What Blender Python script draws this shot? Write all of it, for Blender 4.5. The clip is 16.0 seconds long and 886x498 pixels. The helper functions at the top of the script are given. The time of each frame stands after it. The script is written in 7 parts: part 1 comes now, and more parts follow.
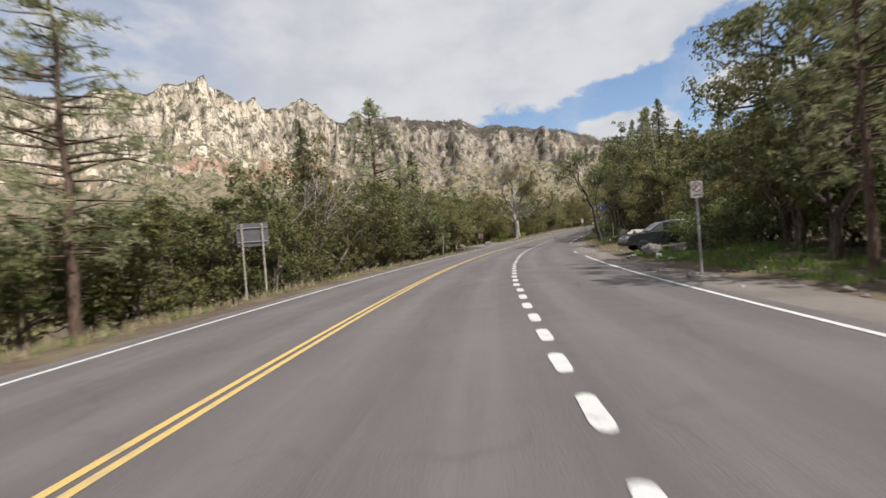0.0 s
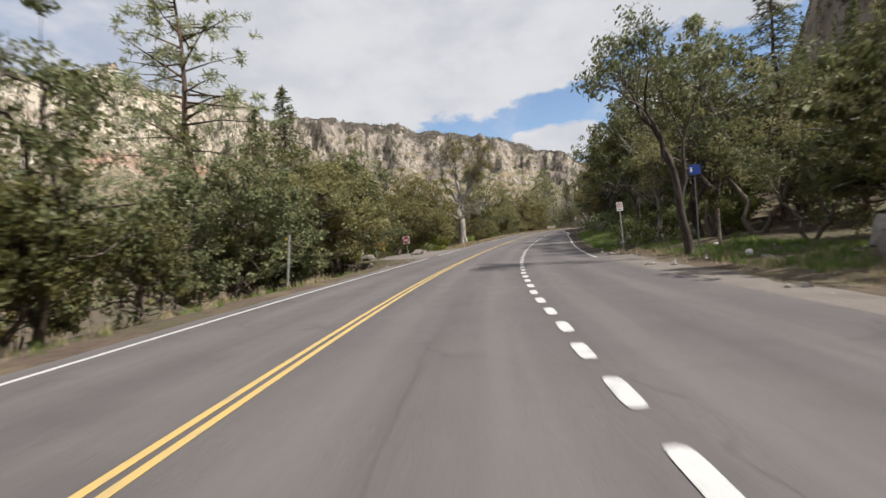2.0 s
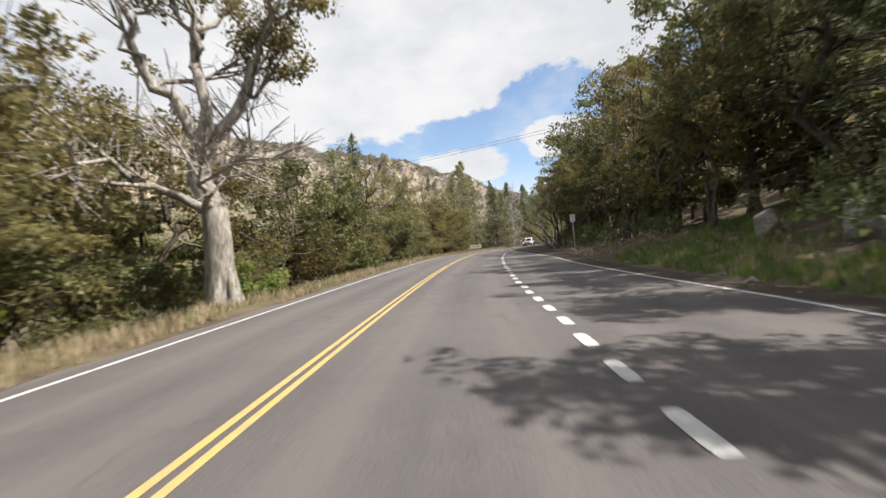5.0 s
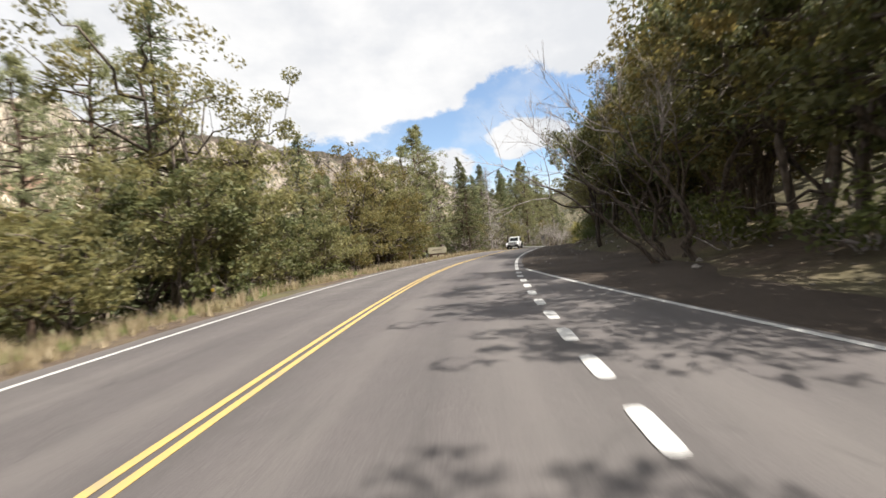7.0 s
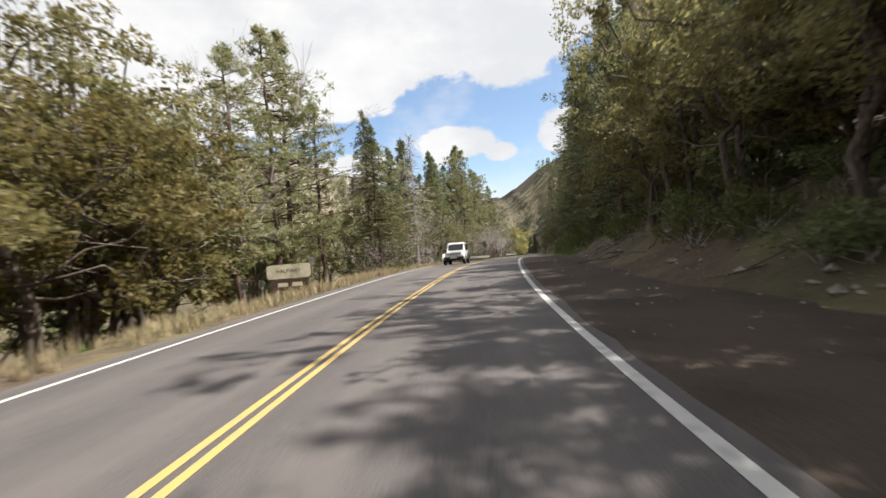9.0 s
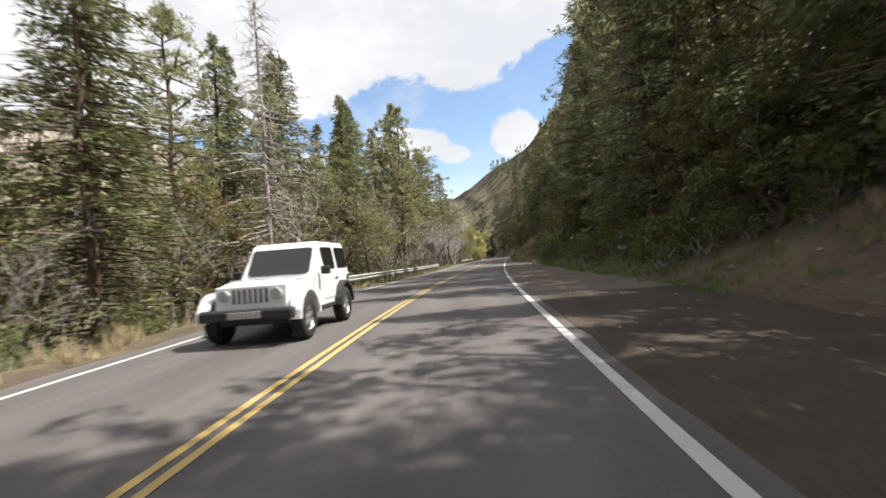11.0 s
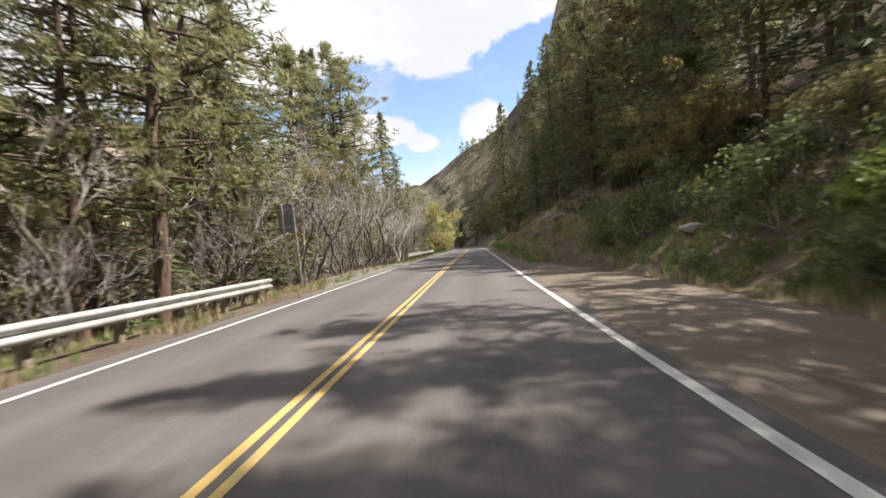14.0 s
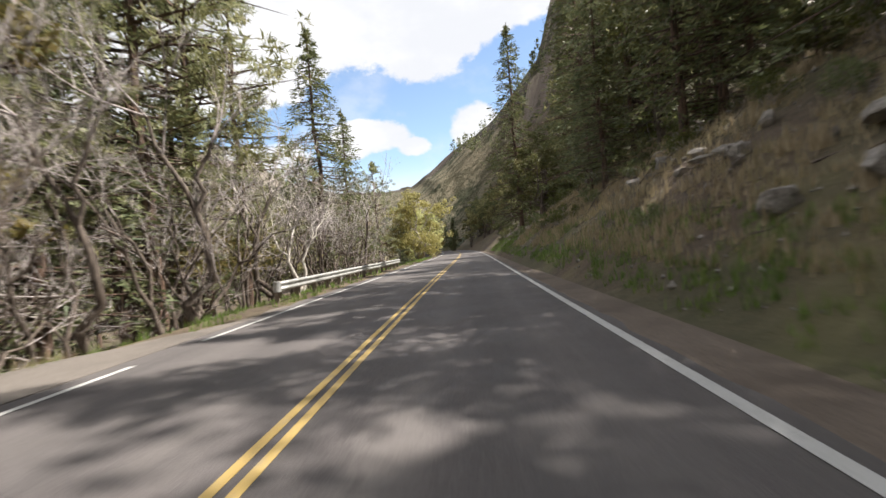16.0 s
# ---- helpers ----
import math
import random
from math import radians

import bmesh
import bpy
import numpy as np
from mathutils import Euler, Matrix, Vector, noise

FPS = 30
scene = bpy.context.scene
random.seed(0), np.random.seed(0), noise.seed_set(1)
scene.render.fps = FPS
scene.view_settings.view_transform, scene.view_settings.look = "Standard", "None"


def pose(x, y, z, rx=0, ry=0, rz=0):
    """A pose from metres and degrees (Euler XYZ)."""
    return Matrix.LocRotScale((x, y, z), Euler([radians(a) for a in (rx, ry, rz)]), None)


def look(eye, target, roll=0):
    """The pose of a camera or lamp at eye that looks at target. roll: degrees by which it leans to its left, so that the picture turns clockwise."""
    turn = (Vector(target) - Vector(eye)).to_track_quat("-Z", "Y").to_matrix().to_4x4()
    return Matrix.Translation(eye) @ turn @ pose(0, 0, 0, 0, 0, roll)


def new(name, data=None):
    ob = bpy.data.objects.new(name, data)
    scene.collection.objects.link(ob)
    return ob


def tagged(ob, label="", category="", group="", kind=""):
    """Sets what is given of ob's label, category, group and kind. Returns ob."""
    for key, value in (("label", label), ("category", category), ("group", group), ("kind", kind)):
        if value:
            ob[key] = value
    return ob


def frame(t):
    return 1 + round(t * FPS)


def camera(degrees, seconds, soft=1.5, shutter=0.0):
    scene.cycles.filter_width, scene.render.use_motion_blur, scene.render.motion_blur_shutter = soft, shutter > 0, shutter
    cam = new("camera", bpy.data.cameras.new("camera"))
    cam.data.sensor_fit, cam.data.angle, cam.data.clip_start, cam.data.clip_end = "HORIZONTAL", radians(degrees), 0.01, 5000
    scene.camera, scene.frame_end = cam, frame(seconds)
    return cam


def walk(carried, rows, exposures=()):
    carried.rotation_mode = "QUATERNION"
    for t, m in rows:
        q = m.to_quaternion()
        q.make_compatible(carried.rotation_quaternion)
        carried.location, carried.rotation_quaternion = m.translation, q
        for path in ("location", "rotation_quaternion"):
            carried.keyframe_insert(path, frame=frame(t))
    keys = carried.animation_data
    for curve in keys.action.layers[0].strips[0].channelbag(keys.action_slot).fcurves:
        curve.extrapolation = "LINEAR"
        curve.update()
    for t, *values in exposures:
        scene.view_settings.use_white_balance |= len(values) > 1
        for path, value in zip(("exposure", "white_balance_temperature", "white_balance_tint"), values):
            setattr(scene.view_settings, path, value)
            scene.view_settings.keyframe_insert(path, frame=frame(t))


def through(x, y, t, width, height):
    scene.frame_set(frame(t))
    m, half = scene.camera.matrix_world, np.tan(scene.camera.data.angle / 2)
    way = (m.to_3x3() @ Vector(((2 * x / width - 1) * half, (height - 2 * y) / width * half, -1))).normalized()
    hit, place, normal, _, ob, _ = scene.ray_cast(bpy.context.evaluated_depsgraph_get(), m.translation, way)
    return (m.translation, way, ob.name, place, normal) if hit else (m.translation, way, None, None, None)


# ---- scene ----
cam = camera(86.0, 16.0, soft=1.5, shutter=0.25)
PATH = [
    (0, (2.773, 0.0, 1.403), (2.657, 1.997, 1.385), -4.4),
    (0.5, (2.833, 7.913, 1.41), (2.788, 9.913, 1.396), -4.4),
    (1, (3.163, 15.84, 1.429), (3.189, 17.84, 1.419), -4.3),
    (1.5, (3.775, 23.773, 1.46), (3.862, 25.771, 1.448), -4.1),
    (2, (4.647, 31.698, 1.509), (4.796, 33.693, 1.497), -3.9),
    (2.5, (5.754, 39.621, 1.58), (5.97, 41.609, 1.58), -4.1),
    (3, (7.147, 47.535, 1.674), (7.434, 49.514, 1.686), -4.2),
    (3.5, (8.88, 55.424, 1.804), (9.249, 57.389, 1.829), -4.3),
    (4, (10.888, 63.294, 1.981), (11.332, 65.244, 2.02), -4.4),
    (4.5, (13.195, 71.113, 2.205), (13.691, 73.05, 2.255), -4.6),
    (5, (15.666, 78.883, 2.455), (16.201, 80.809, 2.509), -4.8),
    (5.5, (18.328, 86.586, 2.719), (18.886, 88.506, 2.768), -4.9),
    (6, (21.103, 94.235, 2.998), (21.687, 96.147, 3.043), -5.0),
    (6.5, (23.998, 101.795, 3.299), (24.62, 103.696, 3.343), -5.0),
    (7, (27.042, 109.231, 3.622), (27.711, 111.115, 3.666), -5.0),
    (7.5, (30.157, 116.568, 3.966), (30.877, 118.433, 4.015), -4.7),
    (8, (33.496, 123.738, 4.276), (34.277, 125.579, 4.316), -4.4),
    (8.5, (37.021, 130.75, 4.534), (37.886, 132.553, 4.574), -4.6),
    (9, (40.803, 137.56, 4.743), (41.75, 139.321, 4.787), -4.7),
    (9.5, (44.934, 144.104, 4.943), (45.938, 145.833, 4.989), -4.6),
    (10, (49.242, 150.476, 5.152), (50.29, 152.179, 5.2), -4.5),
    (10.5, (53.717, 156.696, 5.37), (54.803, 158.375, 5.422), -4.4),
    (11, (58.316, 162.814, 5.54), (59.433, 164.473, 5.576), -4.3),
    (11.5, (62.965, 168.879, 5.635), (64.108, 170.52, 5.649), -4.4),
    (12, (67.705, 174.858, 5.655), (68.871, 176.483, 5.645), -4.6),
    (12.5, (72.454, 180.826, 5.632), (73.639, 182.437, 5.617), -4.5),
    (13, (77.271, 186.74, 5.593), (78.471, 188.34, 5.573), -4.5),
    (13.5, (82.106, 192.641, 5.538), (83.32, 194.231, 5.514), -4.2),
    (14, (86.981, 198.509, 5.485), (88.205, 200.09, 5.466), -3.9),
    (14.5, (91.95, 204.313, 5.457), (93.182, 205.889, 5.447), -4.3),
    (15, (96.96, 210.121, 5.456), (98.196, 211.693, 5.455), -4.7),
    (15.5, (102.106, 215.847, 5.472), (103.347, 217.415, 5.468), -4.9),
    (16, (107.278, 221.586, 5.482), (108.522, 223.152, 5.473), -5.1),
]
walk(cam, [(t, look(eye, target, roll)) for t, eye, target, roll in PATH],
     exposures=[(0, 0.4, 6350, 12), (2.0, 0.46, 6350, 12), (3.5, 0.74, 6400, 11), (4.7, 0.78, 6500, 11), (7.0, 0.92, 6600, 10), (8.2, 0.95, 6600, 10),
                (9.2, 0.9, 6600, 10), (11.5, 0.97, 6500, 11), (12.5, 0.98, 6550, 11), (13.0, 1.05, 6600, 11), (13.5, 0.97, 6600, 11), (14.5, 1.2, 6650, 11), (15.0, 1.08, 6600, 11), (15.5, 1.1, 6600, 11), (16.0, 1.1, 6550, 11)])

# ---- sky and sun ----
SUN_AZ, SUN_EL = -124.0, 55.0
world = bpy.data.worlds.new("sky")
scene.world = world
world.use_nodes = True


class Nodes:
    """Short hand for building node trees."""

    def __init__(self, tree):
        self.tree = tree
        tree.nodes.clear()

    def add(self, kind, values=None, **props):
        node = self.tree.nodes.new(kind)
        for key, value in props.items():
            setattr(node, key, value)
        for key, value in (values or {}).items():
            if isinstance(value, bpy.types.NodeSocket):
                self.tree.links.new(value, node.inputs[key])
            else:
                node.inputs[key].default_value = value
        return node

    def math(self, op, a, b=0.0, clamp=False):
        return self.add("ShaderNodeMath", {0: a, 1: b}, operation=op, use_clamp=clamp).outputs[0]

    def mix(self, fac, a, b, blend="MIX"):
        return self.add("ShaderNodeMix", {"Factor": fac, 6: a, 7: b}, data_type="RGBA", blend_type=blend).outputs[2]

    def smooth(self, value, low, high, to_low=0.0, to_high=1.0):
        return self.add("ShaderNodeMapRange", {"Value": value, "From Min": low, "From Max": high, "To Min": to_low, "To Max": to_high},
                        interpolation_type="SMOOTHSTEP").outputs[0]

    def noise(self, vector, scale, detail=4.0, rough=0.55):
        return self.add("ShaderNodeTexNoise", {"Vector": vector, "Scale": scale, "Detail": detail, "Roughness": rough}).outputs[0]

    def stretch(self, vector, x, y, z):
        return self.add("ShaderNodeVectorMath", {0: vector, 1: (x, y, z)}, operation="MULTIPLY").outputs[0]


# lower edge of the cloud deck: bearing in degrees, height in degrees
DECK = [(-180, 9), (-60, 11), (0, 13.4), (6, 14.2), (12, 15.2), (16, 16.6), (19, 15.8), (23, 17.6), (25.5, 19.6), (30, 20.8), (33.5, 20.8), (35.5, 18.5), (39, 18.7), (42, 20.0), (47, 22.2), (53, 23.8), (66, 22), (100, 12), (180, 9)]
# heaped clouds in the clear strip: bearing, height, half width, half height
HEAPS = [(19, 11.2, 6.5, 2.3), (31.2, 13.6, 5.6, 2.1), (36.0, 12.2, 2.4, 1.3), (43.6, 13.9, 3.4, 2.9), (29.0, 12.2, 2.5, 1.3), (51, 12.5, 5, 3)]


def build_sky():
    n = Nodes(world.node_tree)
    sky = n.add("ShaderNodeTexSky", sky_type="NISHITA", sun_disc=False, sun_elevation=radians(SUN_EL), sun_rotation=radians(-SUN_AZ),
                air_density=1.0, dust_density=0.3, ozone_density=0.9)
    way = n.add("ShaderNodeTexCoord").outputs["Generated"]
    x, y, z = n.add("ShaderNodeSeparateXYZ", {0: way}).outputs
    bearing = n.math("MULTIPLY", n.math("ARCTAN2", x, y), 57.296)
    up = n.math("MULTIPLY", n.math("ARCSINE", z), 57.296)
    puff = n.noise(n.stretch(way, 1, 1, 1.5), 7.5, 7.0, 0.56)
    fine = n.noise(n.stretch(way, 1, 1, 1.5), 26.0, 6.0, 0.6)
    big = n.noise(n.stretch(way, 1, 1, 2.2), 2.3, 5.0, 0.6)
    ramp = n.add("ShaderNodeValToRGB", {0: n.math("ADD", n.math("DIVIDE", bearing, 360.0), 0.5)})
    stops = ramp.color_ramp.elements
    while len(stops) < len(DECK):
        stops.new(0.5)
    for stop, (b, e) in zip(stops, DECK):
        stop.position, stop.color = b / 360 + 0.5, (e / 40, e / 40, e / 40, 1)
    edge = n.math("MULTIPLY", ramp.outputs[0], 40.0)
    rough = n.math("ADD", n.math("MULTIPLY", n.math("SUBTRACT", puff, 0.5), 5.5), n.math("MULTIPLY", n.math("SUBTRACT", fine, 0.5), 3.2))
    deck = n.smooth(n.math("ADD", n.math("SUBTRACT", up, edge), rough), -0.2, 0.9)
    # a thin veil lets the blue through high over the far cliffs
    veil = n.math("MULTIPLY", n.smooth(bearing, -18.0, -38.0), n.smooth(big, 0.58, 0.42))
    deck = n.math("MULTIPLY", deck, n.math("SUBTRACT", 1.0, n.math("MULTIPLY", veil, 0.55)))
    cover = deck
    for b, e, w, h in HEAPS:
        across, high = n.math("DIVIDE", n.math("SUBTRACT", bearing, b), w), n.math("DIVIDE", n.math("SUBTRACT", up, e), h)
        inside = n.math("SUBTRACT", 1.0, n.math("ADD", n.math("MULTIPLY", across, across), n.math("MULTIPLY", high, high)))
        heap = n.smooth(n.math("ADD", inside, n.math("MULTIPLY", rough, 0.3)), 0.0, 0.45)
        cover = n.math("MAXIMUM", cover, heap)
    mist = n.math("MULTIPLY", n.smooth(up, 11.0, 5.0), 0.75)
    cover = n.math("MAXIMUM", cover, n.math("MAXIMUM", mist, n.math("MULTIPLY", n.smooth(puff, 0.45, 0.7), 0.3)))
    tone = n.smooth(n.math("ADD", n.math("MULTIPLY", big, 0.6), n.math("MULTIPLY", puff, 0.4)), 0.38, 0.62)
    cloud = n.mix(tone, (0.79, 0.81, 0.845, 1), (1.0, 1.0, 1.0, 1))
    blue = n.add("ShaderNodeBackground", {"Color": sky.outputs[0], "Strength": 0.105})
    white = n.add("ShaderNodeBackground", {"Color": cloud, "Strength": 0.55})
    both = n.add("ShaderNodeMixShader", {0: n.math("MULTIPLY", cover, 0.97), 1: blue.outputs[0], 2: white.outputs[0]})
    n.add("ShaderNodeOutputWorld", {0: both.outputs[0]})


build_sky()
sun = new("sun", bpy.data.lights.new("sun", "SUN"))
sun.data.energy, sun.data.angle, sun.data.color = 5.0, radians(0.6), (1.0, 0.95, 0.87)
SUN_WAY = Vector((-math.sin(radians(SUN_AZ)) * math.cos(radians(SUN_EL)), math.cos(radians(SUN_AZ)) * math.cos(radians(SUN_EL)), math.sin(radians(SUN_EL))))
sun.matrix_world = look((0, 0, 300), Vector((0, 0, 300)) - SUN_WAY)


# ---- materials ----
def material(name, rough=0.8, metal=0.0):
    m = bpy.data.materials.new(name)
    m.use_nodes = True
    n = Nodes(m.node_tree)
    m.cycles.emission_sampling = "NONE"
    return m, n


def finish(n, color, rough=0.8, metal=0.0, bump=None, strength=0.3, distance=0.05, clear=0.0, spec=0.5):
    values = {"Base Color": color, "Roughness": rough, "Metallic": metal, "Coat Weight": clear, "Specular IOR Level": spec}
    shader = n.add("ShaderNodeBsdfPrincipled", values)
    if bump is not None:
        normal = n.add("ShaderNodeBump", {"Height": bump, "Strength": strength, "Distance": distance})
        n.tree.links.new(normal.outputs[0], shader.inputs["Normal"])
    n.add("ShaderNodeOutputMaterial", {0: shader.outputs[0]})
    return shader


def place_of(n):
    return n.add("ShaderNodeNewGeometry").outputs["Position"]


def plain(name, color, rough=0.6, metal=0.0, vary=0.18, scale=9.0, clear=0.0, bump=0.1):
    """A surface of one paint or stuff, with grain and stains."""
    m, n = material(name)
    where = n.add("ShaderNodeTexCoord").outputs["Object"]
    fine, broad = n.noise(where, scale * 6, 3), n.noise(where, scale, 4)
    c = (*color, 1)
    dark = tuple(v * (1 - vary * 2) for v in color) + (1,)
    tone = n.mix(n.smooth(broad, 0.35, 0.7), dark, c)
    tone = n.mix(n.math("MULTIPLY", n.smooth(fine, 0.5, 0.75), vary), tone, tuple(min(1, v * 1.25) for v in color) + (1,))
    finish(n, tone, n.smooth(broad, 0.3, 0.7, rough + 0.08, rough - 0.05), metal, fine, bump, 0.01, clear)
    return m


def leafy(name, dark, light, tip, through=0.35):
    m, n = material(name)
    island = n.add("ShaderNodeNewGeometry").outputs["Random Per Island"]
    tree = n.add("ShaderNodeObjectInfo").outputs["Random"]
    where = n.add("ShaderNodeTexCoord").outputs["Object"]
    tone = n.mix(island, (*dark, 1), (*light, 1))
    patch = n.smooth(n.noise(where, 0.9, 3), 0.45, 0.7)
    tone = n.mix(n.math("MULTIPLY", patch, 0.55), tone, (*tip, 1))
    tone = n.mix(1.0, tone, (1.07, 1.0, 0.95, 1), "MULTIPLY")
    hue = n.add("ShaderNodeHueSaturation", {"Hue": n.smooth(tree, 0, 1, 0.485, 0.515), "Saturation": n.smooth(tree, 0, 1, 1.08, 0.85),
                                            "Value": n.smooth(tree, 0, 1, 0.8, 1.2), "Color": tone}).outputs[0]
    face = n.add("ShaderNodeBsdfPrincipled", {"Base Color": hue, "Roughness": 0.55, "Specular IOR Level": 0.35})
    back = n.add("ShaderNodeBsdfTranslucent", {"Color": hue})
    both = n.add("ShaderNodeMixShader", {0: through, 1: face.outputs[0], 2: back.outputs[0]})
    n.add("ShaderNodeOutputMaterial", {0: both.outputs[0]})
    return m


def barky(name, dark, light):
    m, n = material(name)
    where = n.add("ShaderNodeTexCoord").outputs["Object"]
    fibre = n.noise(n.stretch(where, 9, 9, 1.3), 1.6, 5)
    broad = n.noise(where, 0.7, 3)
    tone = n.mix(n.smooth(fibre, 0.35, 0.65), (*dark, 1), (*light, 1))
    tone = n.mix(n.math("MULTIPLY", n.smooth(broad, 0.5, 0.7), 0.4), tone, (*[v * 0.6 for v in dark], 1))
    finish(n, tone, 0.9, 0, fibre, 0.6, 0.05)
    return m


def asphalt():
    m, n = material("asphalt")
    p = place_of(n)
    grain, blot, wide = n.noise(p, 55, 4, 0.7), n.noise(p, 1.3, 5, 0.6), n.noise(p, 0.16, 3)
    tone = n.mix(n.smooth(grain, 0.3, 0.75), (0.060, 0.053, 0.053, 1), (0.145, 0.130, 0.128, 1))
    tone = n.mix(n.math("MULTIPLY", n.smooth(blot, 0.45, 0.68), 0.32), tone, (0.072, 0.066, 0.064, 1))
    tone = n.mix(n.math("MULTIPLY", n.smooth(wide, 0.42, 0.62), 0.3), tone, (0.135, 0.124, 0.116, 1))
    across, along = (n.add("ShaderNodeAttribute", attribute_name=k).outputs["Fac"] for k in ("across", "along"))
    lane = n.add("ShaderNodeCombineXYZ", {0: across, 1: n.math("MULTIPLY", along, 0.06)}).outputs[0]
    drag = n.noise(lane, 2.2, 6, 0.65)
    wheel_path = n.math("COSINE", n.math("MULTIPLY", n.math("SUBTRACT", across, 0.95), 3.59))
    tone = n.mix(n.math("MULTIPLY", n.smooth(wheel_path, 0.1, 0.9), n.smooth(drag, 0.35, 0.6, 0.08, 0.34)), tone, (0.150, 0.136, 0.128, 1))
    tone = n.mix(n.math("MULTIPLY", n.smooth(wheel_path, -0.2, -0.9), n.smooth(drag, 0.4, 0.62, 0.05, 0.38)), tone, (0.062, 0.057, 0.056, 1))
    seam = n.math("ABSOLUTE", n.math("SUBTRACT", n.math("ADD", across, n.math("MULTIPLY", n.noise(p, 0.35, 4), 0.5)), 1.95))
    tone = n.mix(n.math("MULTIPLY", n.smooth(seam, 0.03, 0.012), n.smooth(wide, 0.48, 0.56, 0.0, 0.22)), tone, (0.04, 0.037, 0.036, 1))
    crack = n.add("ShaderNodeTexVoronoi", {"Vector": n.add("ShaderNodeVectorMath", {0: p, 1: n.stretch(n.add("ShaderNodeTexNoise", {"Vector": p, "Scale": 0.7}).outputs[1], 2.2, 2.2, 0)},
                                           operation="ADD").outputs[0], "Scale": 0.16}, feature="DISTANCE_TO_EDGE").outputs[0]
    line = n.math("MULTIPLY", n.smooth(crack, 0.006, 0.002), n.smooth(blot, 0.4, 0.6))
    tone = n.mix(n.math("MULTIPLY", line, 0.3), tone, (0.03, 0.028, 0.027, 1))
    finish(n, tone, n.smooth(blot, 0.3, 0.7, 0.9, 0.72), 0, grain, 0.35, 0.012, spec=0.3)
    return m


def road_paint(name, color):
    m, n = material(name)
    p = place_of(n)
    worn, grain = n.noise(p, 4.5, 6, 0.7), n.noise(p, 60, 3)
    tone = n.mix(n.smooth(worn, 0.5, 0.66), (*color, 1), (*[0.5 * v + 0.09 for v in color], 1))
    tone = n.mix(n.math("MULTIPLY", n.smooth(grain, 0.55, 0.75), 0.5), tone, (0.13, 0.12, 0.11, 1))
    finish(n, tone, 0.75, 0, grain, 0.3, 0.006)
    return m


def earth():
    """Shoulder gravel, soil with litter, dry straw and green patches, by place only."""
    m, n = material("earth")
    p = place_of(n)
    grain, clod, wide, patch = n.noise(p, 26, 4, 0.7), n.noise(p, 2.6, 5), n.noise(p, 0.11, 3), n.noise(p, 0.42, 4)
    tone = n.mix(n.smooth(grain, 0.3, 0.7), (0.045, 0.033, 0.025, 1), (0.145, 0.108, 0.08, 1))
    tone = n.mix(n.math("MULTIPLY", n.smooth(clod, 0.45, 0.7), 0.5), tone, (0.035, 0.027, 0.02, 1))
    tone = n.mix(n.math("MULTIPLY", n.smooth(patch, 0.46, 0.68), 0.6), tone, n.mix(grain, (0.20, 0.155, 0.09, 1), (0.11, 0.105, 0.05, 1)))
    tone = n.mix(n.math("MULTIPLY", n.smooth(wide, 0.45, 0.68), 0.45), tone, (0.06, 0.075, 0.03, 1))
    finish(n, tone, 0.95, 0, clod, 0.7, 0.12, spec=0.2)
    return m


def gravel(name, a, b):
    m, n = material(name)
    p = place_of(n)
    cell = n.add("ShaderNodeTexVoronoi", {"Vector": p, "Scale": 22.0})
    grain, broad = n.noise(p, 40, 4, 0.7), n.noise(p, 0.6, 5)
    tone = n.mix(n.smooth(grain, 0.3, 0.7), (*a, 1), (*b, 1))
    tone = n.mix(n.math("MULTIPLY", cell.outputs["Color"], 0.35), tone, (*[v * 1.35 for v in b], 1))
    tone = n.mix(n.math("MULTIPLY", n.smooth(broad, 0.45, 0.68), 0.5), tone, (*[v * 0.8 for v in a], 1))
    finish(n, tone, 0.95, 0, cell.outputs["Distance"], 0.5, 0.02, spec=0.2)
    return m


def stone(name, dark, light, scale=1.0):
    m, n = material(name)
    where = n.add("ShaderNodeTexCoord").outputs["Object"]
    fine, broad = n.noise(where, 14 * scale, 6, 0.65), n.noise(where, 1.6 * scale, 4)
    tone = n.mix(n.smooth(fine, 0.3, 0.7), (*dark, 1), (*light, 1))
    tone = n.mix(n.math("MULTIPLY", n.smooth(broad, 0.5, 0.7), 0.6), tone, (0.12, 0.105, 0.085, 1))
    finish(n, tone, 0.92, 0, fine, 0.6, 0.06, spec=0.25)
    return m


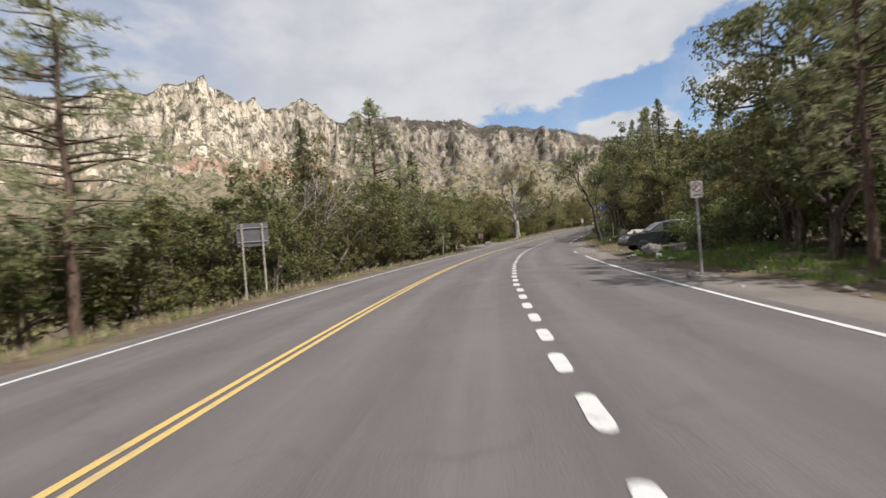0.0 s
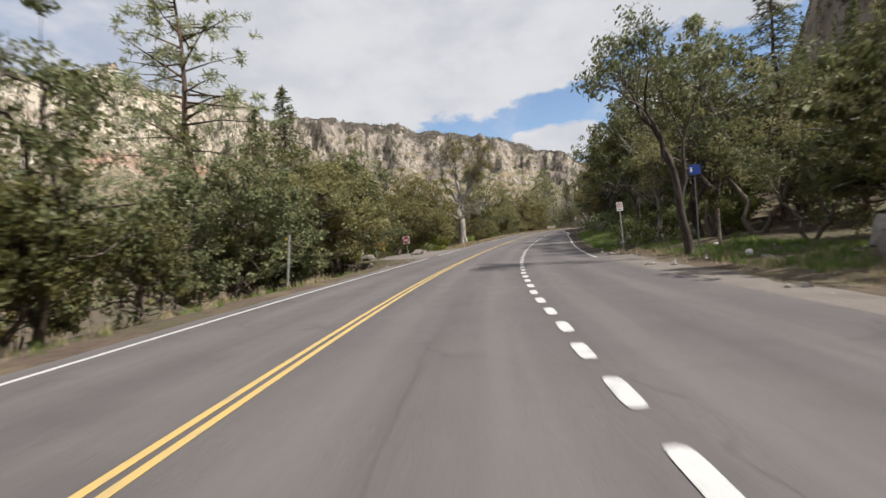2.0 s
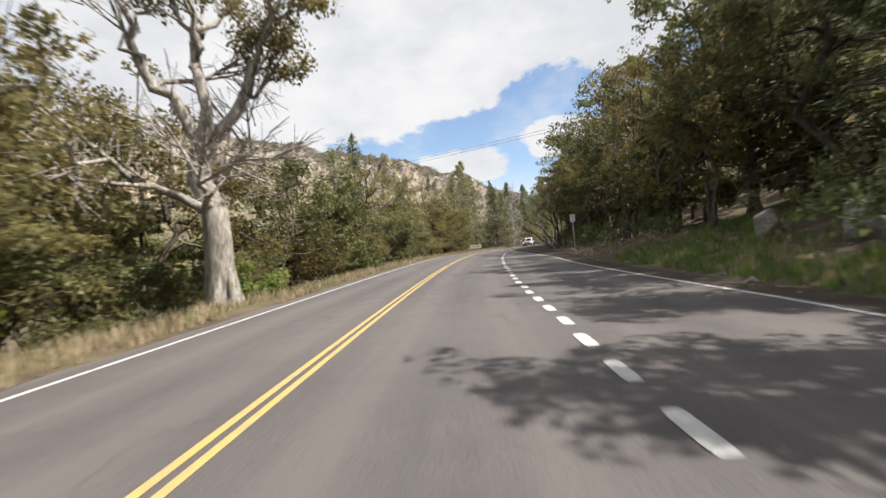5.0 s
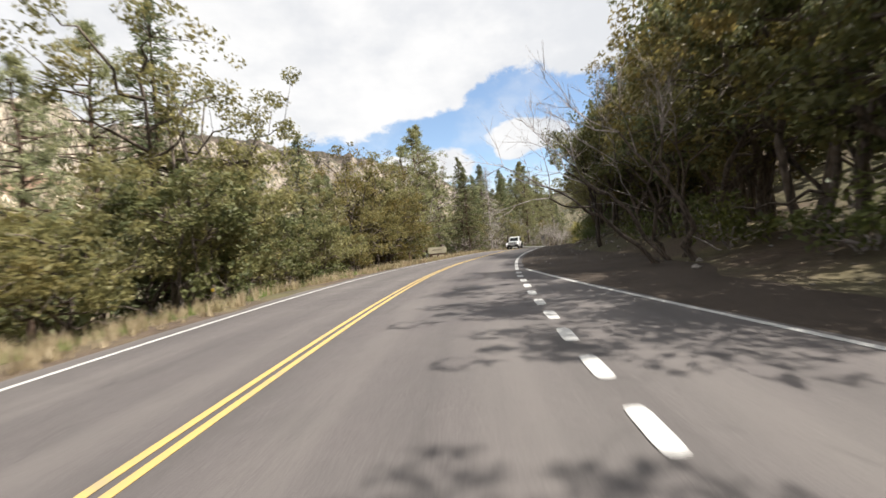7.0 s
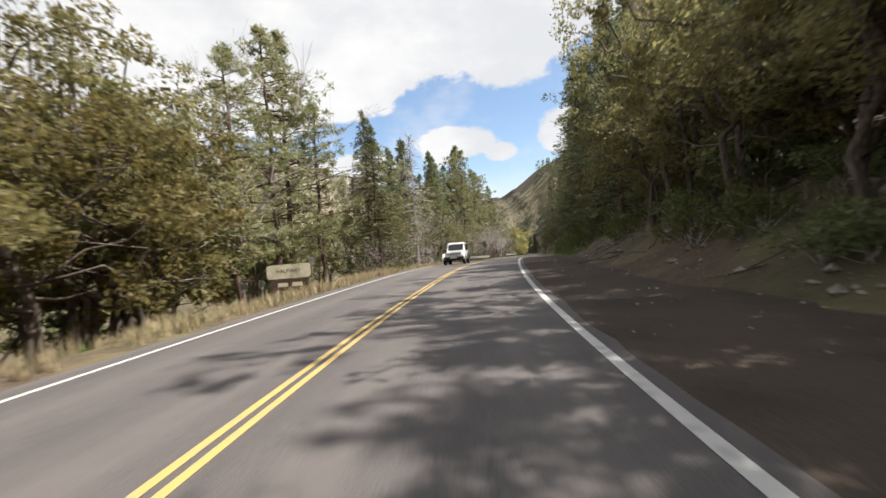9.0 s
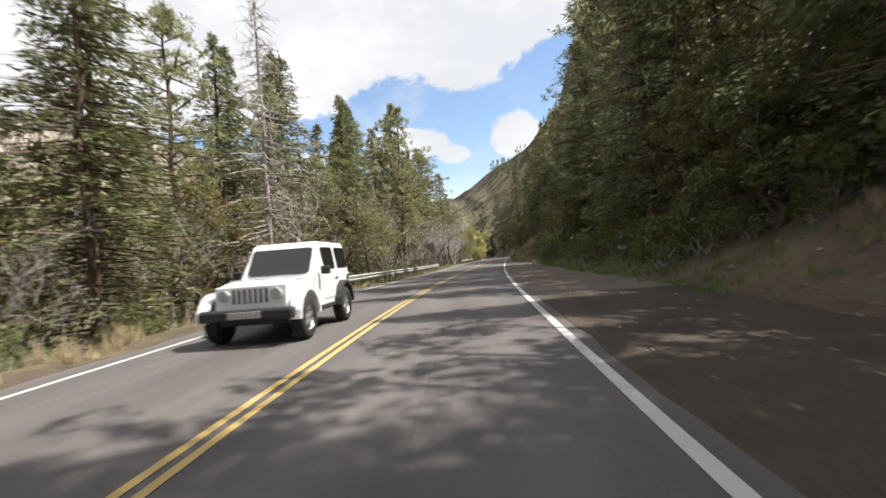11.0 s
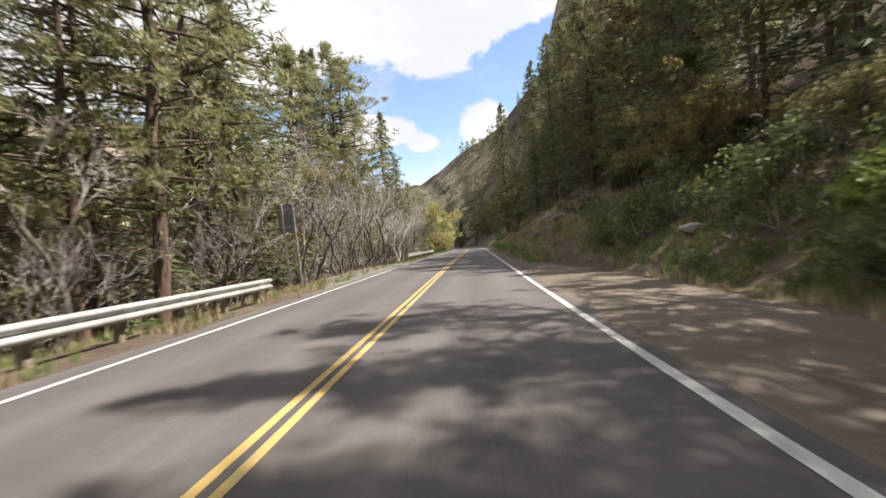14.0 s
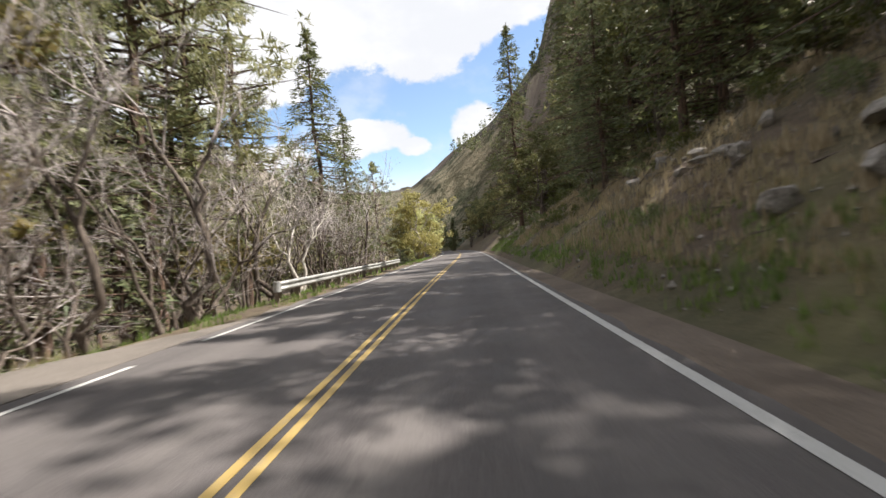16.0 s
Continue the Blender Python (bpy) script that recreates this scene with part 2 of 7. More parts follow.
def canyon(name, rocky):
    """Far canyon sides: fluted cream cliff, red ledges at its foot, straw and olive talus, dark woods on the rim."""
    m, n = material(name)
    geo = n.add("ShaderNodeNewGeometry")
    p = geo.outputs["Position"]
    up = n.add("ShaderNodeSeparateXYZ", {0: geo.outputs["Normal"]}).outputs[2]
    share = n.add("ShaderNodeAttribute", attribute_name="share").outputs["Fac"]
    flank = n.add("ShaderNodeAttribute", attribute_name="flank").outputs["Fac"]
    streak = n.noise(n.stretch(p, 0.030, 0.030, 0.013), 1.0, 9, 0.72)
    bed = n.noise(n.stretch(p, 0.0015, 0.0015, 0.05), 1.0, 6, 0.6)
    blot, bush, wide = n.noise(p, 0.011, 5, 0.6), n.noise(p, 0.06, 5, 0.75), n.noise(p, 0.0027, 4)
    bent = n.add("ShaderNodeVectorMath", {0: n.stretch(p, 0.034, 0.034, 0.021), 1: n.stretch(n.add("ShaderNodeTexNoise", {"Vector": p, "Scale": 0.03, "Detail": 4.0}).outputs[1], 0.9, 0.9, 0.9)}, operation="ADD").outputs[0]
    joint = n.add("ShaderNodeTexVoronoi", {"Vector": bent, "Scale": 1.0}, feature="DISTANCE_TO_EDGE").outputs[0]
    rock = n.mix(n.smooth(streak, 0.34, 0.56), (0.16, 0.132, 0.108, 1), (0.60, 0.54, 0.43, 1))
    rock = n.mix(n.math("MULTIPLY", n.smooth(bed, 0.5, 0.62), 0.45), rock, (0.42, 0.32, 0.22, 1))
    rock = n.mix(n.math("MULTIPLY", n.smooth(wide, 0.46, 0.6), 0.4), rock, (0.26, 0.22, 0.19, 1))
    rock = n.mix(n.math("MULTIPLY", n.smooth(joint, 0.07, 0.015), 0.55), rock, (0.12, 0.10, 0.085, 1))
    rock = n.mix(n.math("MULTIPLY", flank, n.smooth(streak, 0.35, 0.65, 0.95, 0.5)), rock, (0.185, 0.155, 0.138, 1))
    edge = n.math("ADD", share, n.math("MULTIPLY", n.math("SUBTRACT", blot, 0.5), 0.16))
    band = n.math("MULTIPLY", n.smooth(edge, 0.34, 0.42), n.smooth(edge, 0.53, 0.47))
    red = n.math("MULTIPLY", band, n.smooth(wide, 0.42, 0.5))
    rock = n.mix(n.math("MULTIPLY", n.math("MULTIPLY", red, n.math("SUBTRACT", 1.0, flank)), 0.7 * rocky), rock, (0.29, 0.15, 0.10, 1))
    scrub = n.mix(n.smooth(bush, 0.45, 0.56), (0.135 + 0.085 * rocky, 0.125 + 0.065 * rocky, 0.09 + 0.035 * rocky, 1), (0.048, 0.053, 0.031, 1))
    scrub = n.mix(n.math("MULTIPLY", n.smooth(blot, 0.46, 0.6), 0.1 + 0.5 * rocky), scrub, (0.245, 0.195, 0.135, 1))
    dark = n.mix(n.smooth(bush, 0.4, 0.6), (0.085, 0.066, 0.06, 1), (0.03, 0.034, 0.022, 1))
    dark = n.mix(n.math("MULTIPLY", n.smooth(blot, 0.52, 0.6), 0.5), dark, (0.15, 0.12, 0.105, 1))
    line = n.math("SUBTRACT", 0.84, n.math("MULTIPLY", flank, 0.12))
    cap = n.smooth(n.math("SUBTRACT", edge, line), 0.0, 0.06)
    scrub = n.mix(n.math("MULTIPLY", cap, 0.92), scrub, dark)
    shrubs = n.math("MULTIPLY", n.smooth(n.noise(p, 0.035, 6, 0.75), 0.5, 0.57), 0.85)
    rock = n.mix(shrubs, rock, (0.055, 0.058, 0.035, 1))
    limit = n.math("ADD", up, n.math("MULTIPLY", n.math("SUBTRACT", blot, 0.5), 0.4))
    steep = n.smooth(limit, 0.74 - 0.34 * (1 - rocky), 0.62 - 0.34 * (1 - rocky))
    tone = n.mix(steep, scrub, rock)
    finish(n, tone, 0.95, 0, streak, 0.9, 11.0, spec=0.1)
    return m


ASPHALT, EARTH = asphalt(), earth()
PAINT_WHITE, PAINT_YELLOW = road_paint("white_road_paint", (0.46, 0.455, 0.44)), road_paint("yellow_road_paint", (0.45, 0.315, 0.105))
GRAVEL_PALE = gravel("pale_gravel", (0.105, 0.092, 0.082), (0.175, 0.154, 0.135))
GRAVEL_BROWN = gravel("brown_gravel", (0.085, 0.067, 0.055), (0.17, 0.138, 0.112))
ROCK_BROWN = stone("dusty_brown_boulder", (0.12, 0.105, 0.09), (0.25, 0.22, 0.185))
# soil and leaf litter with the trees' deep shade put into its colour
SHADED_LITTER = gravel("leaf_litter_earth", (0.034, 0.027, 0.022), (0.078, 0.061, 0.048))
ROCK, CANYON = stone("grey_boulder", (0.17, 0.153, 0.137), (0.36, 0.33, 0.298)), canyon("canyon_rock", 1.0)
HILLSIDE = canyon("wooded_hillside", 0.35)
BARK, BARK_GREY, BARK_PINE = barky("brown_bark", (0.05, 0.038, 0.03), (0.17, 0.135, 0.11)), barky("silver_grey_wood", (0.17, 0.15, 0.13), (0.43, 0.395, 0.35)), barky("pine_bark", (0.04, 0.028, 0.022), (0.16, 0.10, 0.07))
LEAF_JUNIPER = leafy("juniper_foliage", (0.060, 0.078, 0.030), (0.165, 0.185, 0.072), (0.215, 0.200, 0.082), 0.36)
LEAF_OAK = leafy("oak_foliage", (0.100, 0.108, 0.045), (0.268, 0.256, 0.100), (0.340, 0.285, 0.115), 0.54)
LEAF_PINE = leafy("pine_needles", (0.128, 0.160, 0.082), (0.335, 0.358, 0.180), (0.352, 0.355, 0.190), 0.48)
LEAF_FIR = leafy("fir_needles", (0.066, 0.095, 0.046), (0.190, 0.220, 0.100), (0.235, 0.240, 0.112), 0.33)
LEAF_WILLOW = leafy("spring_willow_foliage", (0.28, 0.29, 0.11), (0.49, 0.50, 0.22), (0.48, 0.49, 0.23), 0.5)
LEAF_SHRUB = leafy("shrub_foliage", (0.070, 0.098, 0.033), (0.195, 0.228, 0.082), (0.142, 0.195, 0.056), 0.45)
LEAF_SPRING = leafy("fresh_green_foliage", (0.12, 0.17, 0.03), (0.27, 0.33, 0.06), (0.30, 0.30, 0.07), 0.5)
# darker copy of the brown bark, with the canopy's shade in its colour
BARK_SHADED = barky("dark_bark", (0.026, 0.02, 0.016), (0.085, 0.066, 0.053))
BARK_PALE = barky("pale_bark", (0.34, 0.31, 0.27), (0.66, 0.62, 0.56))
TWIG = barky("bare_twigs", (0.25, 0.215, 0.20), (0.50, 0.45, 0.43))
STRAW = leafy("dry_straw", (0.28, 0.24, 0.15), (0.50, 0.44, 0.30), (0.30, 0.30, 0.15), 0.3)
GRASS = leafy("green_grass", (0.076, 0.135, 0.021), (0.175, 0.28, 0.045), (0.205, 0.24, 0.058), 0.45)

# ---- the road's line ----
BEND = [-.442, -.436, -.430, -.424, -.398, -.424, -.452, -.403, -.266, -.176, -.201, -.288, -.404, -.513, -.529, -.381, -.275, -.227, -.191, -.133,
        -.087, -.055, -.023, -.011, -.015, -.024, -.009, .019, .049, .074, .094, .110, .123, .135, .147, .157, .167]
RISE = [.01, .01, .45, 1.26, 2.93, 3.46, 4.38, 2.47, 2.87, -.19, -.84, .24, -.03, -.27, -.34, -.25, -.07, -.07, -.07]
S_ALL = np.arange(-24, 420, 1.0)
TURN_ALL = np.cumsum(np.interp(S_ALL, -24 + 12.0 * np.arange(len(BEND)), BEND) / 100)
TURN_ALL -= np.interp(0, S_ALL, TURN_ALL)
X_ALL, Y_ALL = np.cumsum(-np.sin(TURN_ALL)), np.cumsum(np.cos(TURN_ALL))
Z_ALL = np.cumsum(np.interp(S_ALL, -24 + 24.0 * np.arange(len(RISE)), RISE) / 100)
X_ALL, Y_ALL, Z_ALL = (a - np.interp(0, S_ALL, a) for a in (X_ALL, Y_ALL, Z_ALL))
# run straight on before and behind
FIRST, LAST = S_ALL[0], S_ALL[-1]


def line_at(s):
    """Place, heading and height of the yellow line at station s (arrays or numbers)."""
    s = np.asarray(s, float)
    inside = np.clip(s, FIRST, LAST)
    over = s - inside
    turn = np.interp(inside, S_ALL, TURN_ALL)
    x = np.interp(inside, S_ALL, X_ALL) - np.sin(turn) * over
    y = np.interp(inside, S_ALL, Y_ALL) + np.cos(turn) * over
    return x, y, np.interp(inside, S_ALL, Z_ALL), turn


def side(s, d, z=0.0):
    """World places at station s, d metres right of the yellow line, z over the road's height."""
    x, y, height, turn = line_at(s)
    return x + np.cos(turn) * d, y + np.sin(turn) * d, height + z


def stations(x, y):
    """Nearest station and offset of world places."""
    x, y = np.asarray(x, float), np.asarray(y, float)
    grid = np.arange(-150, 520, 2.0)
    gx, gy, _, _ = line_at(grid)
    s = grid[np.argmin((x[..., None] - gx) ** 2 + (y[..., None] - gy) ** 2, -1)]
    for _ in range(3):
        lx, ly, _, turn = line_at(s)
        s = s - np.sin(turn) * (x - lx) + np.cos(turn) * (y - ly)
    lx, ly, height, turn = line_at(s)
    return s, np.cos(turn) * (x - lx) + np.sin(turn) * (y - ly), height


def ease(v, low, high):
    v = np.clip((np.asarray(v, float) - low) / (high - low), 0, 1)
    return v * v * (3 - 2 * v)


def wave(x, y, size, seed=0.0):
    """Cheap smooth unevenness between -1 and 1."""
    a, b = np.asarray(x, float) / size, np.asarray(y, float) / size
    return (np.sin(a * 2.1 + seed) * np.cos(b * 1.7 + seed * 2.3) + 0.6 * np.sin(a * 4.3 - b * 3.1 + seed * 1.7) + 0.4 * np.cos(a * 7.9 + b * 6.7 + seed)) / 2.0


def lattice(ix, iy, seed):
    h = np.sin(ix * 127.1 + iy * 311.7 + seed * 74.7) * 43758.5453
    return h - np.floor(h)


def fbm(x, y, seed=0, octaves=4, gain=0.5):
    """Uneven noise between 0 and 1, in octaves."""
    total, amp, norm = 0.0, 1.0, 0.0
    x, y = np.asarray(x, float), np.asarray(y, float)
    for k in range(octaves):
        ix, iy = np.floor(x), np.floor(y)
        fx, fy = x - ix, y - iy
        fx, fy = fx * fx * (3 - 2 * fx), fy * fy * (3 - 2 * fy)
        q = seed + k * 17
        v = (lattice(ix, iy, q) * (1 - fx) + lattice(ix + 1, iy, q) * fx) * (1 - fy) + (lattice(ix, iy + 1, q) * (1 - fx) + lattice(ix + 1, iy + 1, q) * fx) * fy
        total, norm = total + amp * v, norm + amp
        amp, x, y = amp * gain, x * 2.03 + 11.3, y * 2.03 + 5.7
    return total / norm


def right_edge(s):
    """Offset of the white line at the right of the paving: a turning lane that ends."""
    return np.interp(s, [-60, 0, 12, 30, 40, 60, 90, 104, 112, 118, 126, 134, 500], [7.0, 7.1, 7.4, 7.7, 7.5, 7.3, 7.5, 7.0, 6.9, 6.3, 4.9, 3.7, 3.6])


def shoulder_edge(s):
    """Offset where the level ground right of the road ends and the bank begins."""
    return np.interp(s, [-60, 15, 60, 90, 120, 138, 148, 158, 168, 180, 200, 235, 250, 258, 275, 500], [9.5, 9.5, 9.5, 8.6, 9.0, 9.6, 8.4, 7.4, 7.4, 8.4, 8.6, 7.6, 6.2, 4.9, 4.5, 4.6])


def near_height(s, d):
    """Ground over the road's height, by station and offset."""
    s, d = np.asarray(s, float), np.asarray(d, float)
    start = -4.6 - 4.6 * ease(s, 66, 70) * ease(s, 84, 76)
    left = np.minimum(d - start, 0)
    fall = -2.9 * ease(-left, 0.4, 9) - 3.2 * ease(-left, 10, 45)
    start = shoulder_edge(s)
    right = np.maximum(d - start, 0)
    steep = np.interp(s, [-60, 40, 80, 96, 125, 140, 152, 175, 230, 250, 270, 500], [0.06, 0.07, 0.18, 0.34, 0.16, 0.3, 0.58, 0.55, 0.5, 0.72, 0.85, 0.85])
    rise = steep * 30 * (1 - np.exp(-right / 30)) + np.interp(s, [40, 95], [0.1, 0.33]) * np.maximum(right - 14, 0)
    bumps = (0.10 * wave(s, d, 2.3) + 0.28 * wave(s, d, 9, 2)) * (ease(-left, 0.5, 5) + ease(right, 0.2, 4))
    return fall + rise + bumps


RIM = [(-180, 12), (-150, 20), (-120, 27), (-90, 30), (-70, 29), (-58, 25.5), (-52.8, 22.4), (-48.7, 18.2), (-46.3, 16.4), (-43.8, 14.0), (-42.5, 12.7), (-41, 11.7), (-38.5, 10.2), (-37, 8.8), (-34.6, 7.2), (-33, 7.0), (-27, 7.2), (-22, 8.6), (-18.8, 10.1), (-15.5, 11.3), (-13.8, 12.1), (-11.5, 13.1), (-8.6, 13.3), (-4.8, 14.3), (-1, 14.0), (1.5, 15.1), (4.5, 15.6), (7, 15.9), (10, 16.2), (14, 15.9), (16.7, 16.0), (19.5, 16.9), (21.7, 17.6), (23.5, 17.3), (25.6, 17.6), (26.6, 18.9), (27.6, 17.7), (29, 17.9), (30.4, 17.5), (31.2, 17.8), (32, 18.9), (35.5, 19.0), (37, 18.1), (41, 17.1), (45, 16.8), (60, 16), (90, 14), (130, 12), (180, 12)]
RIM_AZ, RIM_EL = zip(*RIM)
HUB = (60.0, 130.0)


def rim_radius(az):
    """Distance of the rim from the valley's middle, with buttresses and gullies."""
    radius = np.interp(az, [-180, -100, -60, -42, -36, -32, -22, -14, 0, 180], [700, 420, 430, 520, 800, 1500, 2100, 2300, 2300, 1500])
    arc = np.radians(az) * radius
    cliff = ease(az, -34, -20) * ease(az, 130, 80)
    ridged = 1 - np.abs(2 * fbm(arc / 320, arc * 0 + 3.3, 3, 5, 0.5) - 1)
    return radius * (1 + cliff * (0.15 * (ridged - 0.75)) + (1 - cliff) * 0.04 * (fbm(arc / 60, arc * 0, 8) - 0.5)), cliff, arc


def far_height(x, y):
    """The canyon's sides: slopes and cliffs that climb to the rim."""
    dx, dy = np.asarray(x) - HUB[0], np.asarray(y) - HUB[1]
    r, az = np.hypot(dx, dy), np.degrees(np.arctan2(-dx, dy))
    rim = np.interp(az, RIM_AZ, RIM_EL)
    radius, cliff, arc = rim_radius(az)
    teeth = fbm(arc / 34, r / 200, 21, 3)
    top = np.interp(az, [-180, -42, -36, -32, -22, -14, 0, 180], [450, 520, 800, 1500, 2100, 2300, 2300, 1500]) * np.tan(np.radians(rim))
    top = top * (0.985 + cliff * 0.022 * (teeth - 0.5) + (1 - cliff) * 0.03 * (teeth - 0.5))
    rough = fbm(arc / 55, r / 55, 5, 4, 0.6) - 0.5
    tall = fbm(arc / 21, r / 120, 31, 3) - 0.5
    flutes = 1 - np.abs(2 * fbm(arc / 230, r / 400, 51, 5, 0.6) - 1)
    base_u = (r - 90) / (radius - 90)
    block, crag = fbm(arc / 75, r / 45, 53, 4, 0.6) - 0.5, fbm(arc / 60, r / 60, 57, 4, 0.6) - 0.5
    u = base_u + cliff * (0.085 * (flutes - 0.7) + 0.04 * block)
    flank = ease(az, 20, 12)
    lie = fbm(arc / 420, arc * 0, 61, 3) - 0.5
    foot, head = 0.55 - 0.02 * flank + 0.24 * lie, 0.90 - 0.13 * flank + 0.34 * (fbm(arc / 170, arc * 0, 63, 4, 0.6) - 0.5)
    at = 0.82 - 0.05 * flank + 0.10 * lie
    slope = np.clip(u / at, 0, 1)
    talus = foot * (0.45 * slope ** 1.2 + 0.43 * slope ** 2.6 + 0.06 * ease(slope + 0.12 * block, 0.86, 0.885) + 0.06 * ease(slope + 0.12 * crag, 0.93, 0.955))
    v, v2, v3 = u - at + 0.03 * crag, u - at + 0.07 * rough, u - at + 0.06 * crag + 0.03 * tall
    face = 0.34 * ease(v, 0.0, 0.020) + 0.36 * ease(v2, 0.026, 0.044) + 0.30 * ease(v3, 0.055, 0.072)
    walls = talus + (head - foot) * face + (1 - head) * np.clip((u - at - 0.05) / (0.95 - at), 0, 1) ** 0.8
    plain_side = 0.9 * np.clip(base_u, 0, 1) ** 1.15 + 0.1 * ease(base_u, 0, 1)
    z = top * np.clip(cliff * walls + (1 - cliff) * plain_side, 0, 1.0)
    z = z + ease(base_u, 0.05, 0.5) * (10 * rough * (0.5 + cliff) + 3 * tall)
    return z


def rim_height(az):
    rim = np.interp(az, RIM_AZ, RIM_EL)
    return np.interp(az, [-180, -42, -36, -32, -22, -14, 0, 180], [450, 520, 800, 1500, 2100, 2300, 2300, 1500]) * np.tan(np.radians(rim))


def ground_height(x, y):
    x, y = np.asarray(x, float), np.asarray(y, float)
    s, d, height = stations(x, y)
    near = height + near_height(s, d)
    away = ease(np.hypot(np.abs(d), np.maximum(np.abs(s - 185) - 300, 0)), 45, 140)
    far = far_height(x, y)
    # a steep crag that stands out of the wooded side
    rough = fbm(x / 50, y / 50, 71, 4, 0.6) - 0.5
    ahead, across = 0.643 * (x - 3) + 0.766 * (y - 15) + 40 * rough, 0.766 * (x - 3) - 0.643 * (y - 15) + 34 * rough
    crag = 165 * ease(across, -45, 55) * ease(ahead, 312, 365) * ease(ahead, 560, 420) * ease(across, 300, 130) * ease(d, 16, 44)
    return near * (1 - away) + np.maximum(far, -4) * away + crag, d


def floor_at(s, d):
    """World place on the ground at station s and offset d."""
    x, y, _ = side(s, d)
    z, _ = ground_height(x, y)
    return float(x), float(y), float(z)


# ---- mesh helpers ----
def mesh_of(name, verts, faces, mats, smooth=False):
    me = bpy.data.meshes.new(name)
    me.from_pydata([tuple(v) for v in np.asarray(verts, float).tolist()], [], [tuple(f) for f in faces])
    for m in mats if isinstance(mats, (list, tuple)) else [mats]:
        me.materials.append(m)
    if smooth:
        me.polygons.foreach_set("use_smooth", [True] * len(me.polygons))
    me.update()
    return me


def grid_mesh(name, xs, ys, zs, mat, smooth=True, flip=False):
    """A sheet from 2D arrays of places."""
    rows, cols = xs.shape
    verts = np.stack([xs, ys, zs], -1).reshape(-1, 3)
    i = (np.arange(rows - 1)[:, None] * cols + np.arange(cols - 1)).ravel()
    quads = np.stack([i, i + 1, i + cols + 1, i + cols], -1)
    if flip:
        quads = quads[:, ::-1]
    return mesh_of(name, verts, quads.tolist(), mat, smooth)


def part(name, bm, mat, parent, label="", smooth=False, matrix=None):
    me = bpy.data.meshes.new(name)
    bm.to_mesh(me)
    bm.free()
    me.materials.append(mat)
    if smooth:
        me.polygons.foreach_set("use_smooth", [True] * len(me.polygons))
    ob = new(name, me)
    ob.parent = parent
    if matrix is not None:
        ob.matrix_basis = matrix
    if label:
        ob["label"] = label
    return ob


def part_mesh(name, me, parent, label=""):
    ob = new(name, me)
    ob.parent = parent
    if label:
        ob["label"] = label
    return ob


def box(bm, x, y, z, sx, sy, sz, bevel=0.0, turn=None):
    """A block centred at x, y, z, with softened edges."""
    m = Matrix.Translation((x, y, z)) @ (turn or Matrix()) @ Matrix.Diagonal((sx, sy, sz, 1))
    made = bmesh.ops.create_cube(bm, size=1, matrix=m)["verts"]
    if bevel:
        edges = list({e for v in made for e in v.link_edges})
        bmesh.ops.bevel(bm, geom=edges, offset=bevel, segments=2, affect="EDGES", profile=0.5)
    return bm


def rod(bm, a, b, r1, r2=None, sides=10):
    a, b = Vector(a), Vector(b)
    way = b - a
    m = Matrix.Translation((a + b) / 2) @ way.to_track_quat("Z", "Y").to_matrix().to_4x4()
    bmesh.ops.create_cone(bm, cap_ends=True, segments=sides, radius1=r1, radius2=r1 if r2 is None else r2, depth=way.length, matrix=m)
    return bm


def outline(bm, points, depth, matrix):
    """A flat plate with the given outline (in x and z), depth metres thick along y."""
    lower = [bm.verts.new(matrix @ Vector((x, -depth / 2, z))) for x, z in points]
    upper = [bm.verts.new(matrix @ Vector((x, depth / 2, z))) for x, z in points]
    bm.faces.new(lower)
    bm.faces.new(upper[::-1])
    for i in range(len(points)):
        j = (i + 1) % len(points)
        bm.faces.new((lower[j], lower[i], upper[i], upper[j]))
    bmesh.ops.recalc_face_normals(bm, faces=bm.faces)
    return bm


def thing(name, label, category, group="", matrix=None, kind=""):
    ob = tagged(new(name), label, category, group, kind)
    if matrix is not None:
        ob.matrix_basis = matrix
    return ob


